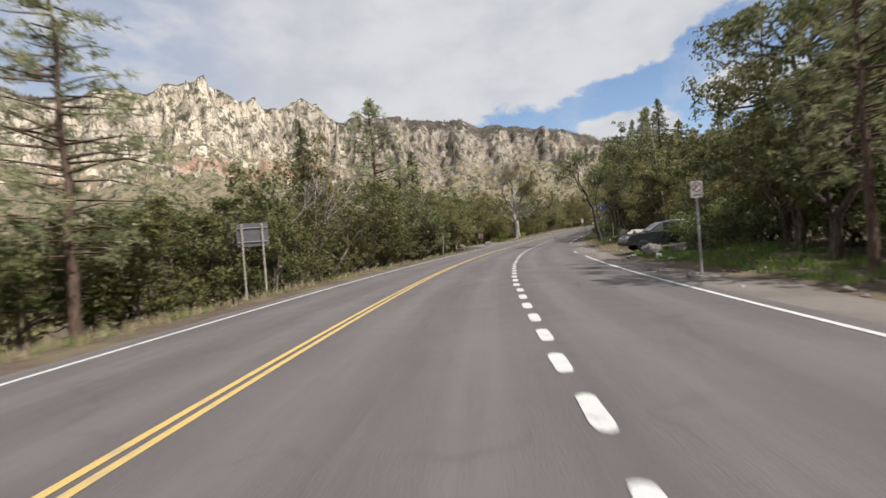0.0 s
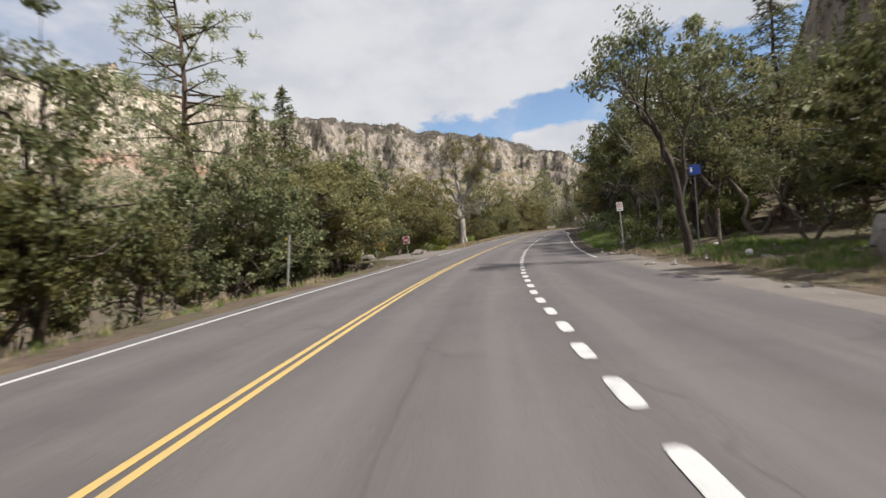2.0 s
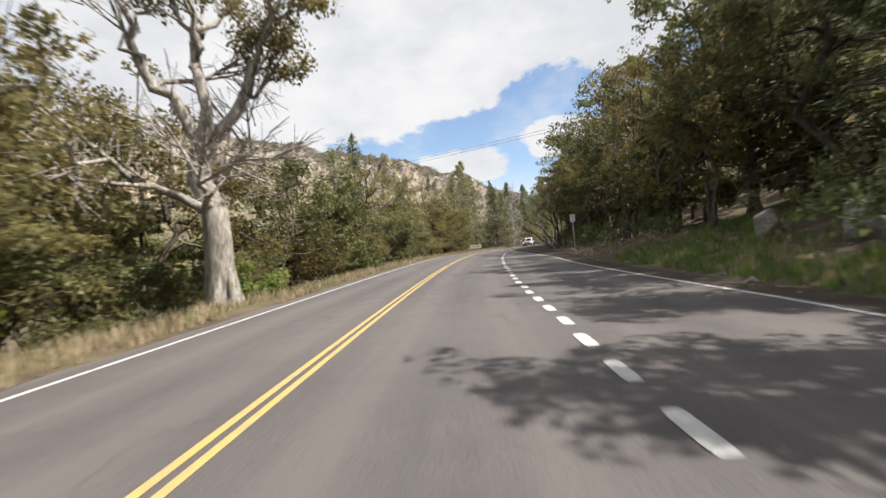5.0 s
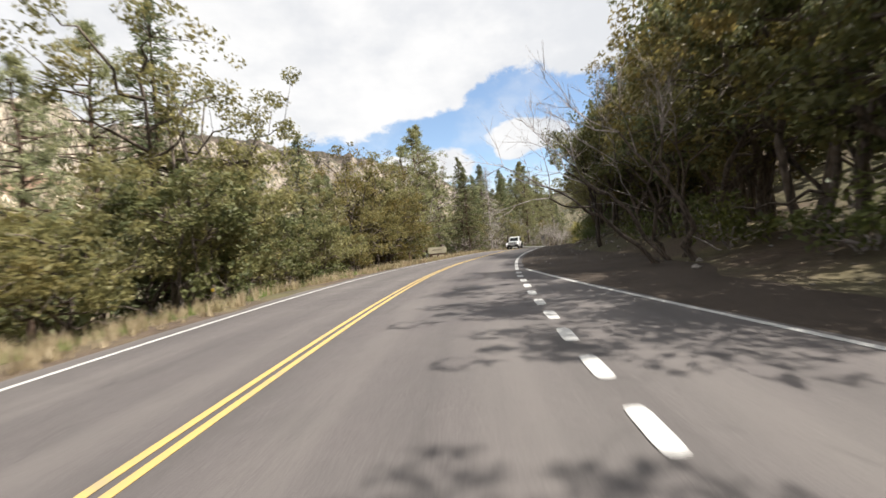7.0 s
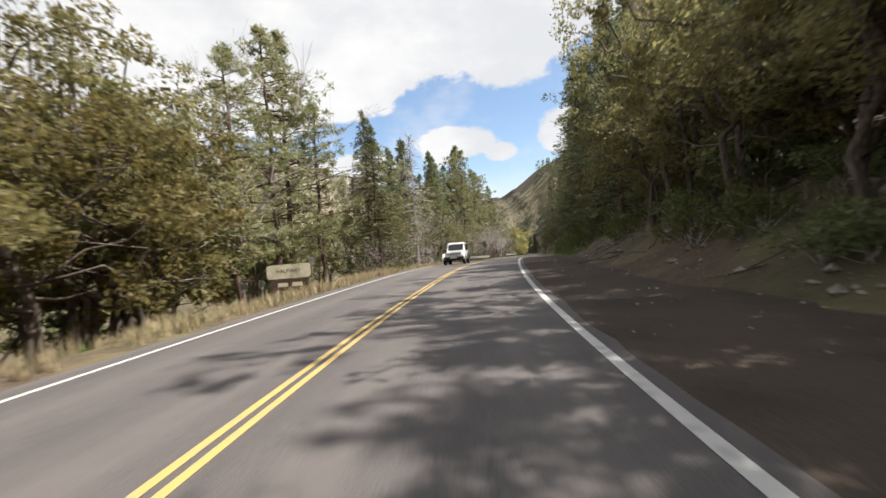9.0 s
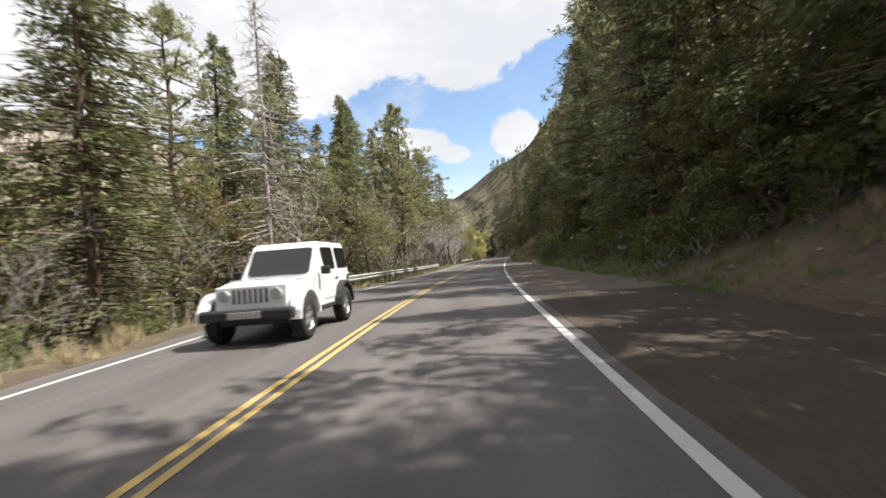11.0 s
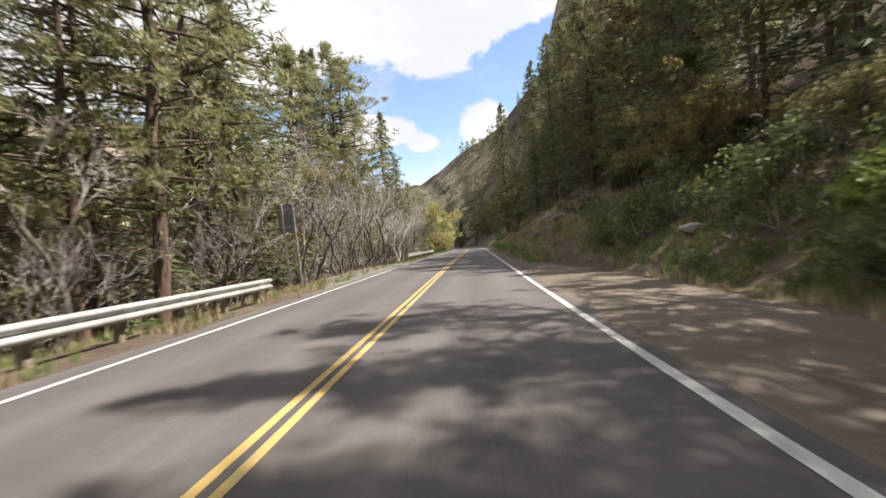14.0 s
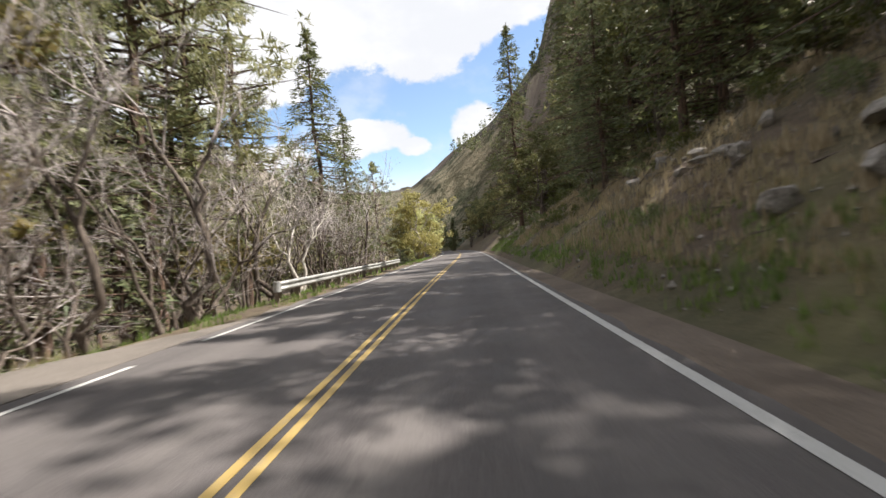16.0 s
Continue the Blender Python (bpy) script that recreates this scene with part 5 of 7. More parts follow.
stand([(s, 11.3 + (s % 3) * 0.4, 7.0 + (s % 5), kind) for s, kind in zip(range(142, 178, 4), ("oak0", "oak1", "juniper0", "oak1", "oak0", "oak1", "oak0", "oak1", "oak0"))])
# hill side, tall trees that shade the road
stand([
    (194, 15.5, 25.0, "fir1"), (200, 14.2, 26.0, "pine0"), (206, 15, 28.0, "fir0"), (211, 13.5, 26.5, "pine1"), (215, 15.5, 29.0, "fir1"), (219, 13.6, 28.0, "fir0"), (223, 12.6, 28.0, "fir1"), (226, 15, 26.0, "fir0"), (229, 12.8, 21.0, "fir1"), (232.5, 13.4, 20.0, "pine1"), (221, 12.2, 20.0, "pine0"),
    (251, 14, 22.0, "fir1"), (255, 12.8, 23.0, "pine0"), (264, 12.4, 23.0, "fir1"), (268, 14, 25.0, "pine1"), (272, 11.8, 23.0, "fir0"), (276, 13.2, 25.0, "pine0"), (284, 12.6, 27.0, "fir0"), (290, 11.2, 26.0, "fir1"),
    (176, 14, 17.0, "pine0"), (165, 14, 13.5, "oak0"), (146, 13.5, 12.5, "oak1"), (180, 10.9, 18.4, "fir0"), (183, 13.4, 17.0, "juniper0"), (188, 14.2, 20.0, "fir0"), (200, 10.4, 21.6, "fir1"),
])
# hill side, the long bank
stand([
    (208, 14, 15.0, "fir0"), (220.8, 16, 13.6, "fir1"), (232, 12.2, 5.5, "oak0"), (246, 16, 20.0, "fir0"), (246.5, 11.4, 6.5, "oak1"), (248.5, 14, 17.0, "fir1"),
    (249.9, 14, 11.6, "juniper0"), (252.2, 16, 16.1, "pine1"), (260.8, 11.4, 23.6, "fir0"), (261.7, 16, 18.2, "fir1"), (271.4, 12.5, 16.0, "fir1"), (272.8, 10.6, 20.5, "fir0"),
    (280.5, 9.5, 16.5, "fir1"), (284.3, 18, 19.3, "pine1"), (288.1, 14.1, 20.3, "fir0"), (294, 12, 22.4, "fir1"), (298.7, 8.6, 10.8, "juniper1"), (307, 7.6, 25.4, "fir0"), (316.8, 10, 14.5, "fir1"),
])

NEAR_GREEN = "juniper0 juniper1 juniper2 oak0 oak1"
FAR_GREEN = "juniper_far0 juniper_far1 oak_far0 oak_far1"
woods([
    # creek side: low growth that closes the gaps
    (-2, 62, 3.4, -11.5, -8.8, 4.6, 6.0, "open1 open1 open1 juniper1"),
    (-2, 60, 4.6, -24, -15, 5.2, 7.0, FAR_GREEN),
    (56, 68, 3.2, -16, -13, 4, 6.5, FAR_GREEN),
    (68, 89, 1.3, -17, -12.5, 3.4, 5.2, "bush0 bush1 spring juniper1 bush1"),
    (20, 66, 11, -36, -22, 6, 9, FAR_GREEN),
    (89, 112, 3.4, -10.5, -9, 3.2, 5.0, NEAR_GREEN),
    (112, 164, 4.0, -10.8, -8.6, 4.4, 6.2, "open0 open1 oak0 open0"),
    (100, 190, 4.6, -20, -13, 6, 9, FAR_GREEN),
])
woods([
    (110, 200, 9, -38, -22, 9, 13, FAR_GREEN + " pine_far0"),
    (186, 245, 1.8, -11.5, -7.8, 4, 7.5, "bare0 bare1 bare2 bare1 bare_far0 brush"),
    (185, 330, 4.2, -24, -13, 9, 14, "pine_far0 pine_far1 fir_far0 oak_far1 juniper_far0"),
    (238, 325, 2.0, -13.5, -7.6, 5.5, 8.5, "bare0 bare1 bare2 bare_far0"),
    (249, 310, 2.6, -11.5, -7.4, 9.0, 12.5, "bare_tall0 bare_tall1"),
    (206, 249, 4.0, -10.5, -7.6, 7.5, 10.5, "bare_tall0 bare_tall1"),
    (245, 330, 2.2, -9, -7, 1.6, 3.2, "brush"),
    (245, 330, 5, -18, -12.5, 6, 9, "bare_far0 open0 bare_far0"),
    (200, 340, 9, -40, -26, 12, 17, "pine_far0 fir_far1 pine_far1"),
    (325, 415, 4, -22, -9, 7, 12, "bare_far0 fir_far1 pine_far1 oak_far0"),
])
woods([
    # hill side
    (10, 34, 3.6, 13.5, 18, 4, 7, "juniper0 oak0 juniper2"),
    (100, 130, 3.8, 14, 17, 4.5, 7.5, FAR_GREEN),
    (58, 100, 5.5, 19, 24, 6, 9, FAR_GREEN + " open0"),
    (60, 106, 2.4, 14.5, 19, 1.4, 3.4, "bush0 brush bush1 bush1"),
    (10, 140, 4.2, 18, 30, 8, 12, FAR_GREEN + " pine_far0"),
    (132, 175, 3.6, 13, 16, 5, 8, "oak0 oak_far1 juniper_far0"),
    (140, 330, 4.2, 17, 25, 14, 21, "fir_far0 pine_far0 fir_far1 oak_far0"),
    (175, 250, 4.0, 11.0, 14, 3.0, 6.0, "oak0 juniper1 oak1 juniper2 brush"),
])
woods([
    (150, 400, 10, 27, 44, 10, 15, "fir_far0 fir_far1 pine_far1 oak_far0"),
    (150, 400, 26, 48, 75, 8, 13, "fir_far0 fir_far1 pine_far1"),
    (280, 335, 5, 9, 15, 5, 9, "fir_far1 juniper2 fir_far0"),
    (318, 415, 3.6, 6.5, 16, 8, 14, "fir_far0 oak_far1 juniper_far0"),
    (395, 425, 2.2, -8, 8, 8, 12, "oak_far0 juniper_far0 fir_far0"),
])
# low growth on the verges
woods([
    (84, 165, 4.2, -8.6, -7.2, 0.8, 1.7, "bush0 bush1 brush brush"),
    (-2, 64, 4.4, -8.6, -6.8, 0.7, 1.5, "bush0 brush brush"),
    (165, 245, 4.0, -8.2, -6.4, 1.0, 2.2, "bush0 brush bush1 brush"),
    (60, 135, 4.0, 10.5, 13, 1.0, 2.4, "bush0 bush1 brush"),
    (136, 250, 4.4, 10.5, 13.5, 1.0, 2.4, "bush0 bush1 brush brush"),
    (180, 330, 3.4, 12, 18, 1.0, 2.4, "bush0 bush1 brush bush1"),
    (255, 330, 4.2, 7, 12, 0.6, 1.6, "bush0 brush bush1"),
])
woods([
    (146, 182, 1.2, 8.4, 13.0, 0.5, 1.7, "brush bush0 brush bush1"),
    (134, 200, 2.6, 10.6, 13.0, 0.8, 2.0, "bush0 brush bush1 brush"),
    (186, 250, 1.5, 9.2, 12.5, 0.9, 2.4, "bush0 bush1 brush bush0"),
    (190, 262, 2.4, 11, 15, 2.2, 4.2, "oak_far0 bush1 juniper_far1 bush0"),
    (226, 251, 0.9, 8.2, 10.8, 0.9, 2.2, "bush0 brush bush1 bush0"),
    (228, 251, 1.4, 7.7, 8.6, 0.4, 0.9, "bush0 brush bush1"),
    (196, 228, 1.0, 8.6, 10.2, 0.4, 1.2, "bush1 brush bush0"),
    (248, 330, 1.3, 6.4, 11, 0.4, 1.3, "brush bush0 brush bush1"),
    (250, 330, 2.2, 9, 16, 1.0, 3.2, "bush0 bush1 brush juniper_far0"),
])
for s, d, top, kind in ((24.4, 12.4, 1.5, "bush0"), (26.2, 13.4, 2.2, "bush1"), (26.9, 14.6, 2.6, "brush"), (30.4, 13.6, 2.4, "bush0"), (28.4, 15.9, 3.2, "bush1"), (28.0, 14.9, 2.6, "brush"), (25.6, 12.6, 1.3, "bush0"), (26.7, 12.2, 1.7, "brush"), (26.9, 13.3, 2.3, "bush0"), (26.6, 15.6, 3.0, "bush1"), (30.2, 16.0, 3.4, "bush0"), (23.6, 15.2, 3.4, "bush1"), (33.6, 15.0, 3.2, "bush0")):
    KINDS["bush_big" if top > 2.5 and "bush" in kind else kind].plant(s, d, top - float(near_height(s, d)), free=True)
for s, d, top in ((118, -8.3, 1.9), (67, -13.5, 3.2), (70.5, -12.6, 3.0), (89, -9.0, 2.2), (245, 9.8, 3.6), (230.9, 9.8, 3.7), (101, -7.6, 1.8)):
    KINDS["spring"].plant(s, d, top - float(near_height(s, d)), free=True)
KINDS["willow"].plant(331, -6.6, 12.0, free=True)
KINDS["willow"].plant(338, -7.4, 11.0, free=True)
KINDS["half_dead"].plant(97.9, -7.0, 17.6, turn=20, free=True)
KINDS["white_tree"].plant(277.5, -7.4, 7.4, turn=40, free=True)
KINDS["snag"].plant(261.5, -12.5, 15.0, turn=70, free=True)
KINDS["snag"].plant(266.0, -13.2, 17.5, turn=190, free=True)
KINDS["snag"].plant(200.2, -8.5, 16.5, free=True)
KINDS["bare_tall0"].plant(26.6, -10.4, 9.0, turn=75, free=True)
for s, d, tall, turn in ((25.9, 13.0, 2.6, 10), (13.4, 14.2, 2.8, 80), (15.4, 15.0, 3.4, 150), (17.2, 14.8, 3.6, 220), (19.4, 15.4, 3.8, 300), (21.6, 15.0, 3.4, 35), (22.8, 13.8, 2.6, 120), (24.2, 15.8, 3.6, 200)):
    KINDS["bush_big"].plant(s, d, tall, turn=turn, free=True)
for s, d, tall, turn in ((16.4, 13.2, 2.4, 15), (18.6, 13.6, 2.8, 95), (20.6, 13.4, 2.4, 170), (22.4, 12.8, 2.0, 260)):
    KINDS["brush"].plant(s, d, tall, turn=turn, free=True)
KINDS["leaning"].plant(53.6, 10.6, 10.5, lean=-11, free=True)
KINDS["leaning"].plant(147.4, 8.9, 8.5, lean=-9, label="leaning tree with shade in its bark colour at the edge of the shaded pull-out", free=True)
KINDS["bare_tall1"].plant(130.8, 8.6, 9.0, turn=30, lean=-27, label="bare many-limbed tree that leans over the road", free=True)
KINDS["bare_tall0"].plant(129.6, 9.2, 8.0, turn=200, lean=-20, label="bare many-limbed tree that leans over the road", free=True)
KINDS["bare_tall1"].plant(131.8, 9.0, 8.5, turn=120, lean=-14, label="bare many-limbed tree that leans over the road", free=True)


def far_woods():
    """Distant trees on the slopes and along the rim, too many to count."""
    rng = np.random.default_rng(5)
    spots = []
    for n, low, high, r1, r2, h1, h2 in ((2400, -85, -37, 110, 640, 4, 11), (900, -40, -20, 230, 1500, 7, 14), (2400, -22, 62, 240, 1900, 3, 8)):
        az = rng.uniform(low, high, n)
        r = np.exp(rng.uniform(math.log(max(r1, 1)), math.log(max(r2, 2)), n))
        spots.append(np.stack([HUB[0] - np.sin(np.radians(az)) * r, HUB[1] + np.cos(np.radians(az)) * r, rng.uniform(h1, h2, n)], -1))
    az = rng.uniform(-22, 62, 1500)
    radius, _, _ = rim_radius(az)
    r = radius * rng.uniform(0.985, 1.03, 1500)
    spots.append(np.stack([HUB[0] - np.sin(np.radians(az)) * r, HUB[1] + np.cos(np.radians(az)) * r, rng.uniform(6, 17, 1500)], -1))
    s, d = rng.uniform(-20, 415, 1500), rng.uniform(42, 150, 1500) * rng.choice([-1, 1], 1500)
    x, y, _ = side(s, d)
    spots.append(np.stack([x, y, np.where(d < 0, rng.uniform(3, 7, 1500), rng.uniform(6, 14, 1500))], -1))
    spots = np.concatenate(spots)
    z, d = ground_height(spots[:, 0], spots[:, 1])
    along, _, _ = stations(spots[:, 0], spots[:, 1])
    spots[(along < 160) & (d > 0) & (d < 150), 2] *= 0.42
    far = (np.abs(d) > 40) & ~((z > 85) & (along > 250) & (d > 0) & (d < 190) & (rng.random(len(d)) < 0.7))
    spots, z, d = spots[far], z[far], np.abs(d)[far]
    near = d < 300
    # nearer crowns: many loose sprays in a tapered, uneven shape
    n = int(near.sum())
    count = 46
    f = rng.random((n, count)) ** 1.4
    turn, out = rng.uniform(0, 6.283, (n, count)), np.sqrt(rng.random((n, count)))
    h = spots[near][:, 2:3]
    reach = h * 0.27 * (1.05 - f) * out * rng.uniform(0.7, 1.2, (n, 1))
    at = np.stack([spots[near][:, 0:1] + np.cos(turn) * reach, spots[near][:, 1:2] + np.sin(turn) * reach, z[near][:, None] + h * (0.08 + 0.9 * f)], -1).reshape(-1, 1, 3)
    size = (np.repeat(h, count, 1) * 0.062).reshape(-1, 1, 1)
    sprays = (at + rng.normal(0, 1, (n * count, 3, 3)) * size).reshape(-1, 3)
    verts, faces = [], []
    for (x, y, h), g in zip(spots[~near], z[~near]):
        k = len(verts)
        tiers, sides = 3, 5
        for i in range(tiers):
            lo, hi, w = h * (0.1 + 0.27 * i), h * (0.5 + 0.25 * i), h * 0.24 * (1 - 0.27 * i)
            turn = rng.uniform(0, 6.28)
            for j in range(sides):
                a = turn + j * 2 * math.pi / sides
                q = w * rng.uniform(0.6, 1.3)
                verts.append((x + math.cos(a) * q, y + math.sin(a) * q, g + lo + rng.normal(0, 0.04) * h))
            verts.append((x, y, g + hi))
            b = k + i * (sides + 1)
            faces += [(b + j, b + (j + 1) % sides, b + sides) for j in range(sides)]
    first = len(verts)
    faces += [(first + 3 * q, first + 3 * q + 1, first + 3 * q + 2) for q in range(n * count)]
    verts = verts + sprays.tolist()
    me = mesh_of("far_woods", verts, faces, LEAF_FIR)
    tagged(new("far_woods", me), "scattered dark conifers on the far canyon slopes and rim", "woods", kind="stuff")


far_woods()


# ---- things beside the road ----
STEEL, STEEL_DARK = plain("galvanised_steel", (0.46, 0.45, 0.43), 0.55, 0.25, 0.15, 5), plain("dull_sign_back", (0.20, 0.205, 0.21), 0.5, 0.5, 0.1, 4)
POST_PALE = plain("bleached_post_wood", (0.42, 0.39, 0.35), 0.8, 0, 0.2)
RAIL_STEEL = plain("weathered_guard_rail", (0.52, 0.52, 0.50), 0.5, 0.45, 0.18, 3)
SIGN_WHITE, SIGN_RED, SIGN_BLACK = plain("white_sheeting", (0.78, 0.78, 0.76), 0.4, 0, 0.06), plain("red_sheeting", (0.50, 0.04, 0.04), 0.4, 0, 0.06), plain("black_sheeting", (0.03, 0.03, 0.03), 0.5)
SIGN_BLUE = plain("blue_sheeting", (0.015, 0.05, 0.26), 0.45, 0, 0.06)
SIGN_YELLOW, SIGN_ORANGE = plain("yellow_sheeting", (0.75, 0.55, 0.04), 0.45, 0, 0.06), plain("orange_sheeting", (0.62, 0.22, 0.06), 0.5, 0, 0.08)
WOOD_BROWN, WOOD_CREAM, WOOD_PALE = plain("brown_stained_wood", (0.11, 0.062, 0.042), 0.75, 0, 0.2), plain("cream_painted_board", (0.74, 0.67, 0.50), 0.65, 0, 0.1), plain("weathered_post_wood", (0.27, 0.22, 0.17), 0.85, 0, 0.25)
CAR_WHITE, CAR_DARK = plain("white_car_paint", (0.80, 0.80, 0.80), 0.25, 0, 0.02, 2, 0.8, 0.0), plain("dark_car_paint", (0.03, 0.035, 0.037), 0.25, 0.2, 0.1, 2, 0.8, 0.0)
PLASTIC, RUBBER, RIM = plain("black_bumper_plastic", (0.03, 0.03, 0.032), 0.6, 0, 0.1), plain("tyre_rubber", (0.025, 0.025, 0.026), 0.85, 0, 0.2), plain("alloy_rim", (0.55, 0.55, 0.56), 0.3, 0.8, 0.05)
TAIL_RED, CLEAR = plain("red_tail_lens", (0.4, 0.02, 0.02), 0.2, 0, 0.05), plain("head_lamp_glass", (0.55, 0.57, 0.58), 0.15, 0.3, 0.05)


def dark_glass():
    m, n = material("tinted_glass")
    finish(n, (0.012, 0.014, 0.015, 1), 0.06, 0, None, spec=0.7)
    return m


GLASS = dark_glass()


def frame_at(s, d, face=0.0, z=None):
    """A pose on the ground at a station; with face 0 the local y axis looks along the road."""
    x, y, g = floor_at(s, d)
    _, _, height, turn = line_at(s)
    return pose(x, y, g if z is None else float(height) + z, 0, 0, math.degrees(float(turn)) + face)


def words(text, size, mat, parent, matrix, name="lettering", depth=0.002):
    """Letters in the built-in font, as a mesh, flat in x and z."""
    curve = bpy.data.curves.new(name, "FONT")
    curve.body, curve.size, curve.align_x, curve.align_y, curve.extrude = text, size, "CENTER", "CENTER", depth
    holder = bpy.data.objects.new(name, curve)
    scene.collection.objects.link(holder)
    me = bpy.data.meshes.new_from_object(holder.evaluated_get(bpy.context.evaluated_depsgraph_get()))
    bpy.data.objects.remove(holder)
    bpy.data.curves.remove(curve)
    me.materials.clear()
    me.materials.append(mat)
    ob = new(name, me)
    ob.parent = parent
    ob.matrix_basis = matrix @ Matrix.Rotation(radians(90), 4, "X")
    return ob


def plate_points(w, h, r, n=4):
    """A rectangle with rounded corners, about its middle."""
    pts = []
    for cx, cz, a in ((w / 2 - r, h / 2 - r, 0), (-w / 2 + r, h / 2 - r, 90), (-w / 2 + r, -h / 2 + r, 180), (w / 2 - r, -h / 2 + r, 270)):
        pts += [(cx + r * math.cos(radians(a + 90 * i / n)), cz + r * math.sin(radians(a + 90 * i / n))) for i in range(n + 1)]
    return pts


def circle_points(r, n=28):
    return [(r * math.cos(2 * math.pi * i / n), r * math.sin(2 * math.pi * i / n)) for i in range(n)]


def post_bm(height, lean=0.0):
    """A U-channel steel post with a row of punched holes shown as dimples."""
    bm = bmesh.new()
    top = Matrix.Rotation(radians(lean), 4, "Y")
    for x, y, sx, sy in ((0, 0, 0.034, 0.006), (-0.018, -0.014, 0.006, 0.03), (0.018, -0.014, 0.006, 0.03), (-0.026, -0.028, 0.016, 0.005), (0.026, -0.028, 0.016, 0.005)):
        m = top @ Matrix.Translation((x, y + 0.03, height / 2 - 0.2)) @ Matrix.Diagonal((sx, sy, height + 0.4, 1))
        bmesh.ops.create_cube(bm, size=1, matrix=m)
    return bm


def no_parking_sign(s, d, top, face=0.0, lean=0.0):
    base = float(near_height(s, d))
    h = top - base
    ob = thing("parking_sign", "white no-parking sign with a slashed letter on a steel post", "road sign", "no-parking signs", frame_at(s, d, 180 + face))
    part("post", post_bm(h - 0.1, lean), STEEL, ob)
    lean_m = Matrix.Rotation(radians(lean), 4, "Y")
    at = lean_m @ Matrix.Translation((0, 0.045, h - 0.24))
    bm = outline(bmesh.new(), plate_points(0.31, 0.46, 0.03), 0.004, at)
    plate = part("plate", bm, SIGN_WHITE, ob)
    ring = lean_m @ Matrix.Translation((0, 0.05, h - 0.18))
    bm = bmesh.new()
    for i in range(28):
        a, b = 2 * math.pi * i / 28, 2 * math.pi * (i + 1) / 28
        q = [ring @ Vector((r * math.cos(t), 0, r * math.sin(t))) for r, t in ((0.105, a), (0.13, a), (0.13, b), (0.105, b))]
        bm.faces.new([bm.verts.new(v) for v in q])
    box(bm, 0, 0, 0, 0.2, 0.002, 0.024, 0, ring @ Matrix.Rotation(radians(45), 4, "Y"))
    part("ring", bm, SIGN_RED, plate, "red slashed ring")
    words("P", 0.17, SIGN_BLACK, plate, ring @ Matrix.Translation((0, 0.001, 0)) @ Matrix.Rotation(radians(180), 4, "Z"))
    box(b2 := bmesh.new(), 0, 0, 0, 0.2, 0.002, 0.03, 0, lean_m @ Matrix.Translation((0, 0.05, h - 0.40)))
    part("arrow_bar", b2, SIGN_BLACK, plate)
    return ob


def do_not_enter(s, d, top):
    h = top - float(near_height(s, d))
    ob = thing("entry_sign", "square white sign with a red do-not-enter disc on a leaning post", "road sign", "", frame_at(s, d, 172))
    part("post", post_bm(h - 0.1, 4), STEEL, ob)
    lean = Matrix.Rotation(radians(4), 4, "Y")
    at = lean @ Matrix.Translation((0, 0.05, h - 0.3))
    plate = part("plate", outline(bmesh.new(), plate_points(0.72, 0.72, 0.04), 0.004, at), SIGN_WHITE, ob)
    part("disc", outline(bmesh.new(), circle_points(0.33), 0.003, at @ Matrix.Translation((0, 0.005, 0))), SIGN_RED, plate, "red disc")
    box(b2 := bmesh.new(), 0, 0, 0, 0.52, 0.003, 0.115, 0, at @ Matrix.Translation((0, 0.009, 0)))
    part("bar", b2, SIGN_WHITE, plate, "white bar")
    for text, z in (("DO NOT", 0.155), ("ENTER", -0.155)):
        words(text, 0.115, SIGN_WHITE, plate, at @ Matrix.Translation((0, 0.009, z)) @ Matrix.Rotation(radians(180), 4, "Z"))
    return ob


def panel_back(s, d, width, height, low, face, label, lean=0.0, mat=None):
    """A sign seen from its back: a plate with ribs on two steel posts."""
    g = float(near_height(s, d))
    low = low - g
    ob = thing("sign_panel", label, "road sign", "", frame_at(s, d, face))
    tilt = Matrix.Rotation(radians(lean), 4, "Y")
    for x in (-width * 0.32, width * 0.32):
        bm = box(bmesh.new(), x, 0, (low + height) / 2 - 0.2, 0.085, 0.07, low + height + 0.4, 0.008, tilt)
        part("post", bm, POST_PALE, ob)
    at = tilt @ Matrix.Translation((0, 0.075, low + height / 2))
    part("plate", outline(bmesh.new(), plate_points(width, height, 0.05), 0.006, at), mat or STEEL_DARK, ob)
    for z in (-0.3, 0.3):
        bm = box(bmesh.new(), 0, 0, 0, width * 0.92, 0.03, 0.04, 0.004, tilt @ Matrix.Translation((0, 0.035, low + height / 2 + z * height)))
        part("rib", bm, STEEL, ob)
    return ob


def octagon_back(s, d, top):
    h = top - float(near_height(s, d))
    ob = thing("stop_sign", "octagonal stop sign seen from its dull grey back", "road sign", "", frame_at(s, d, 0))
    part("post", post_bm(h - 0.05), STEEL, ob)
    pts = [(0.34 * math.cos(radians(22.5 + 45 * i)), 0.34 * math.sin(radians(22.5 + 45 * i))) for i in range(8)]
    part("plate", outline(bmesh.new(), pts, 0.004, Matrix.Translation((0, 0.045, h - 0.34))), STEEL_DARK, ob)


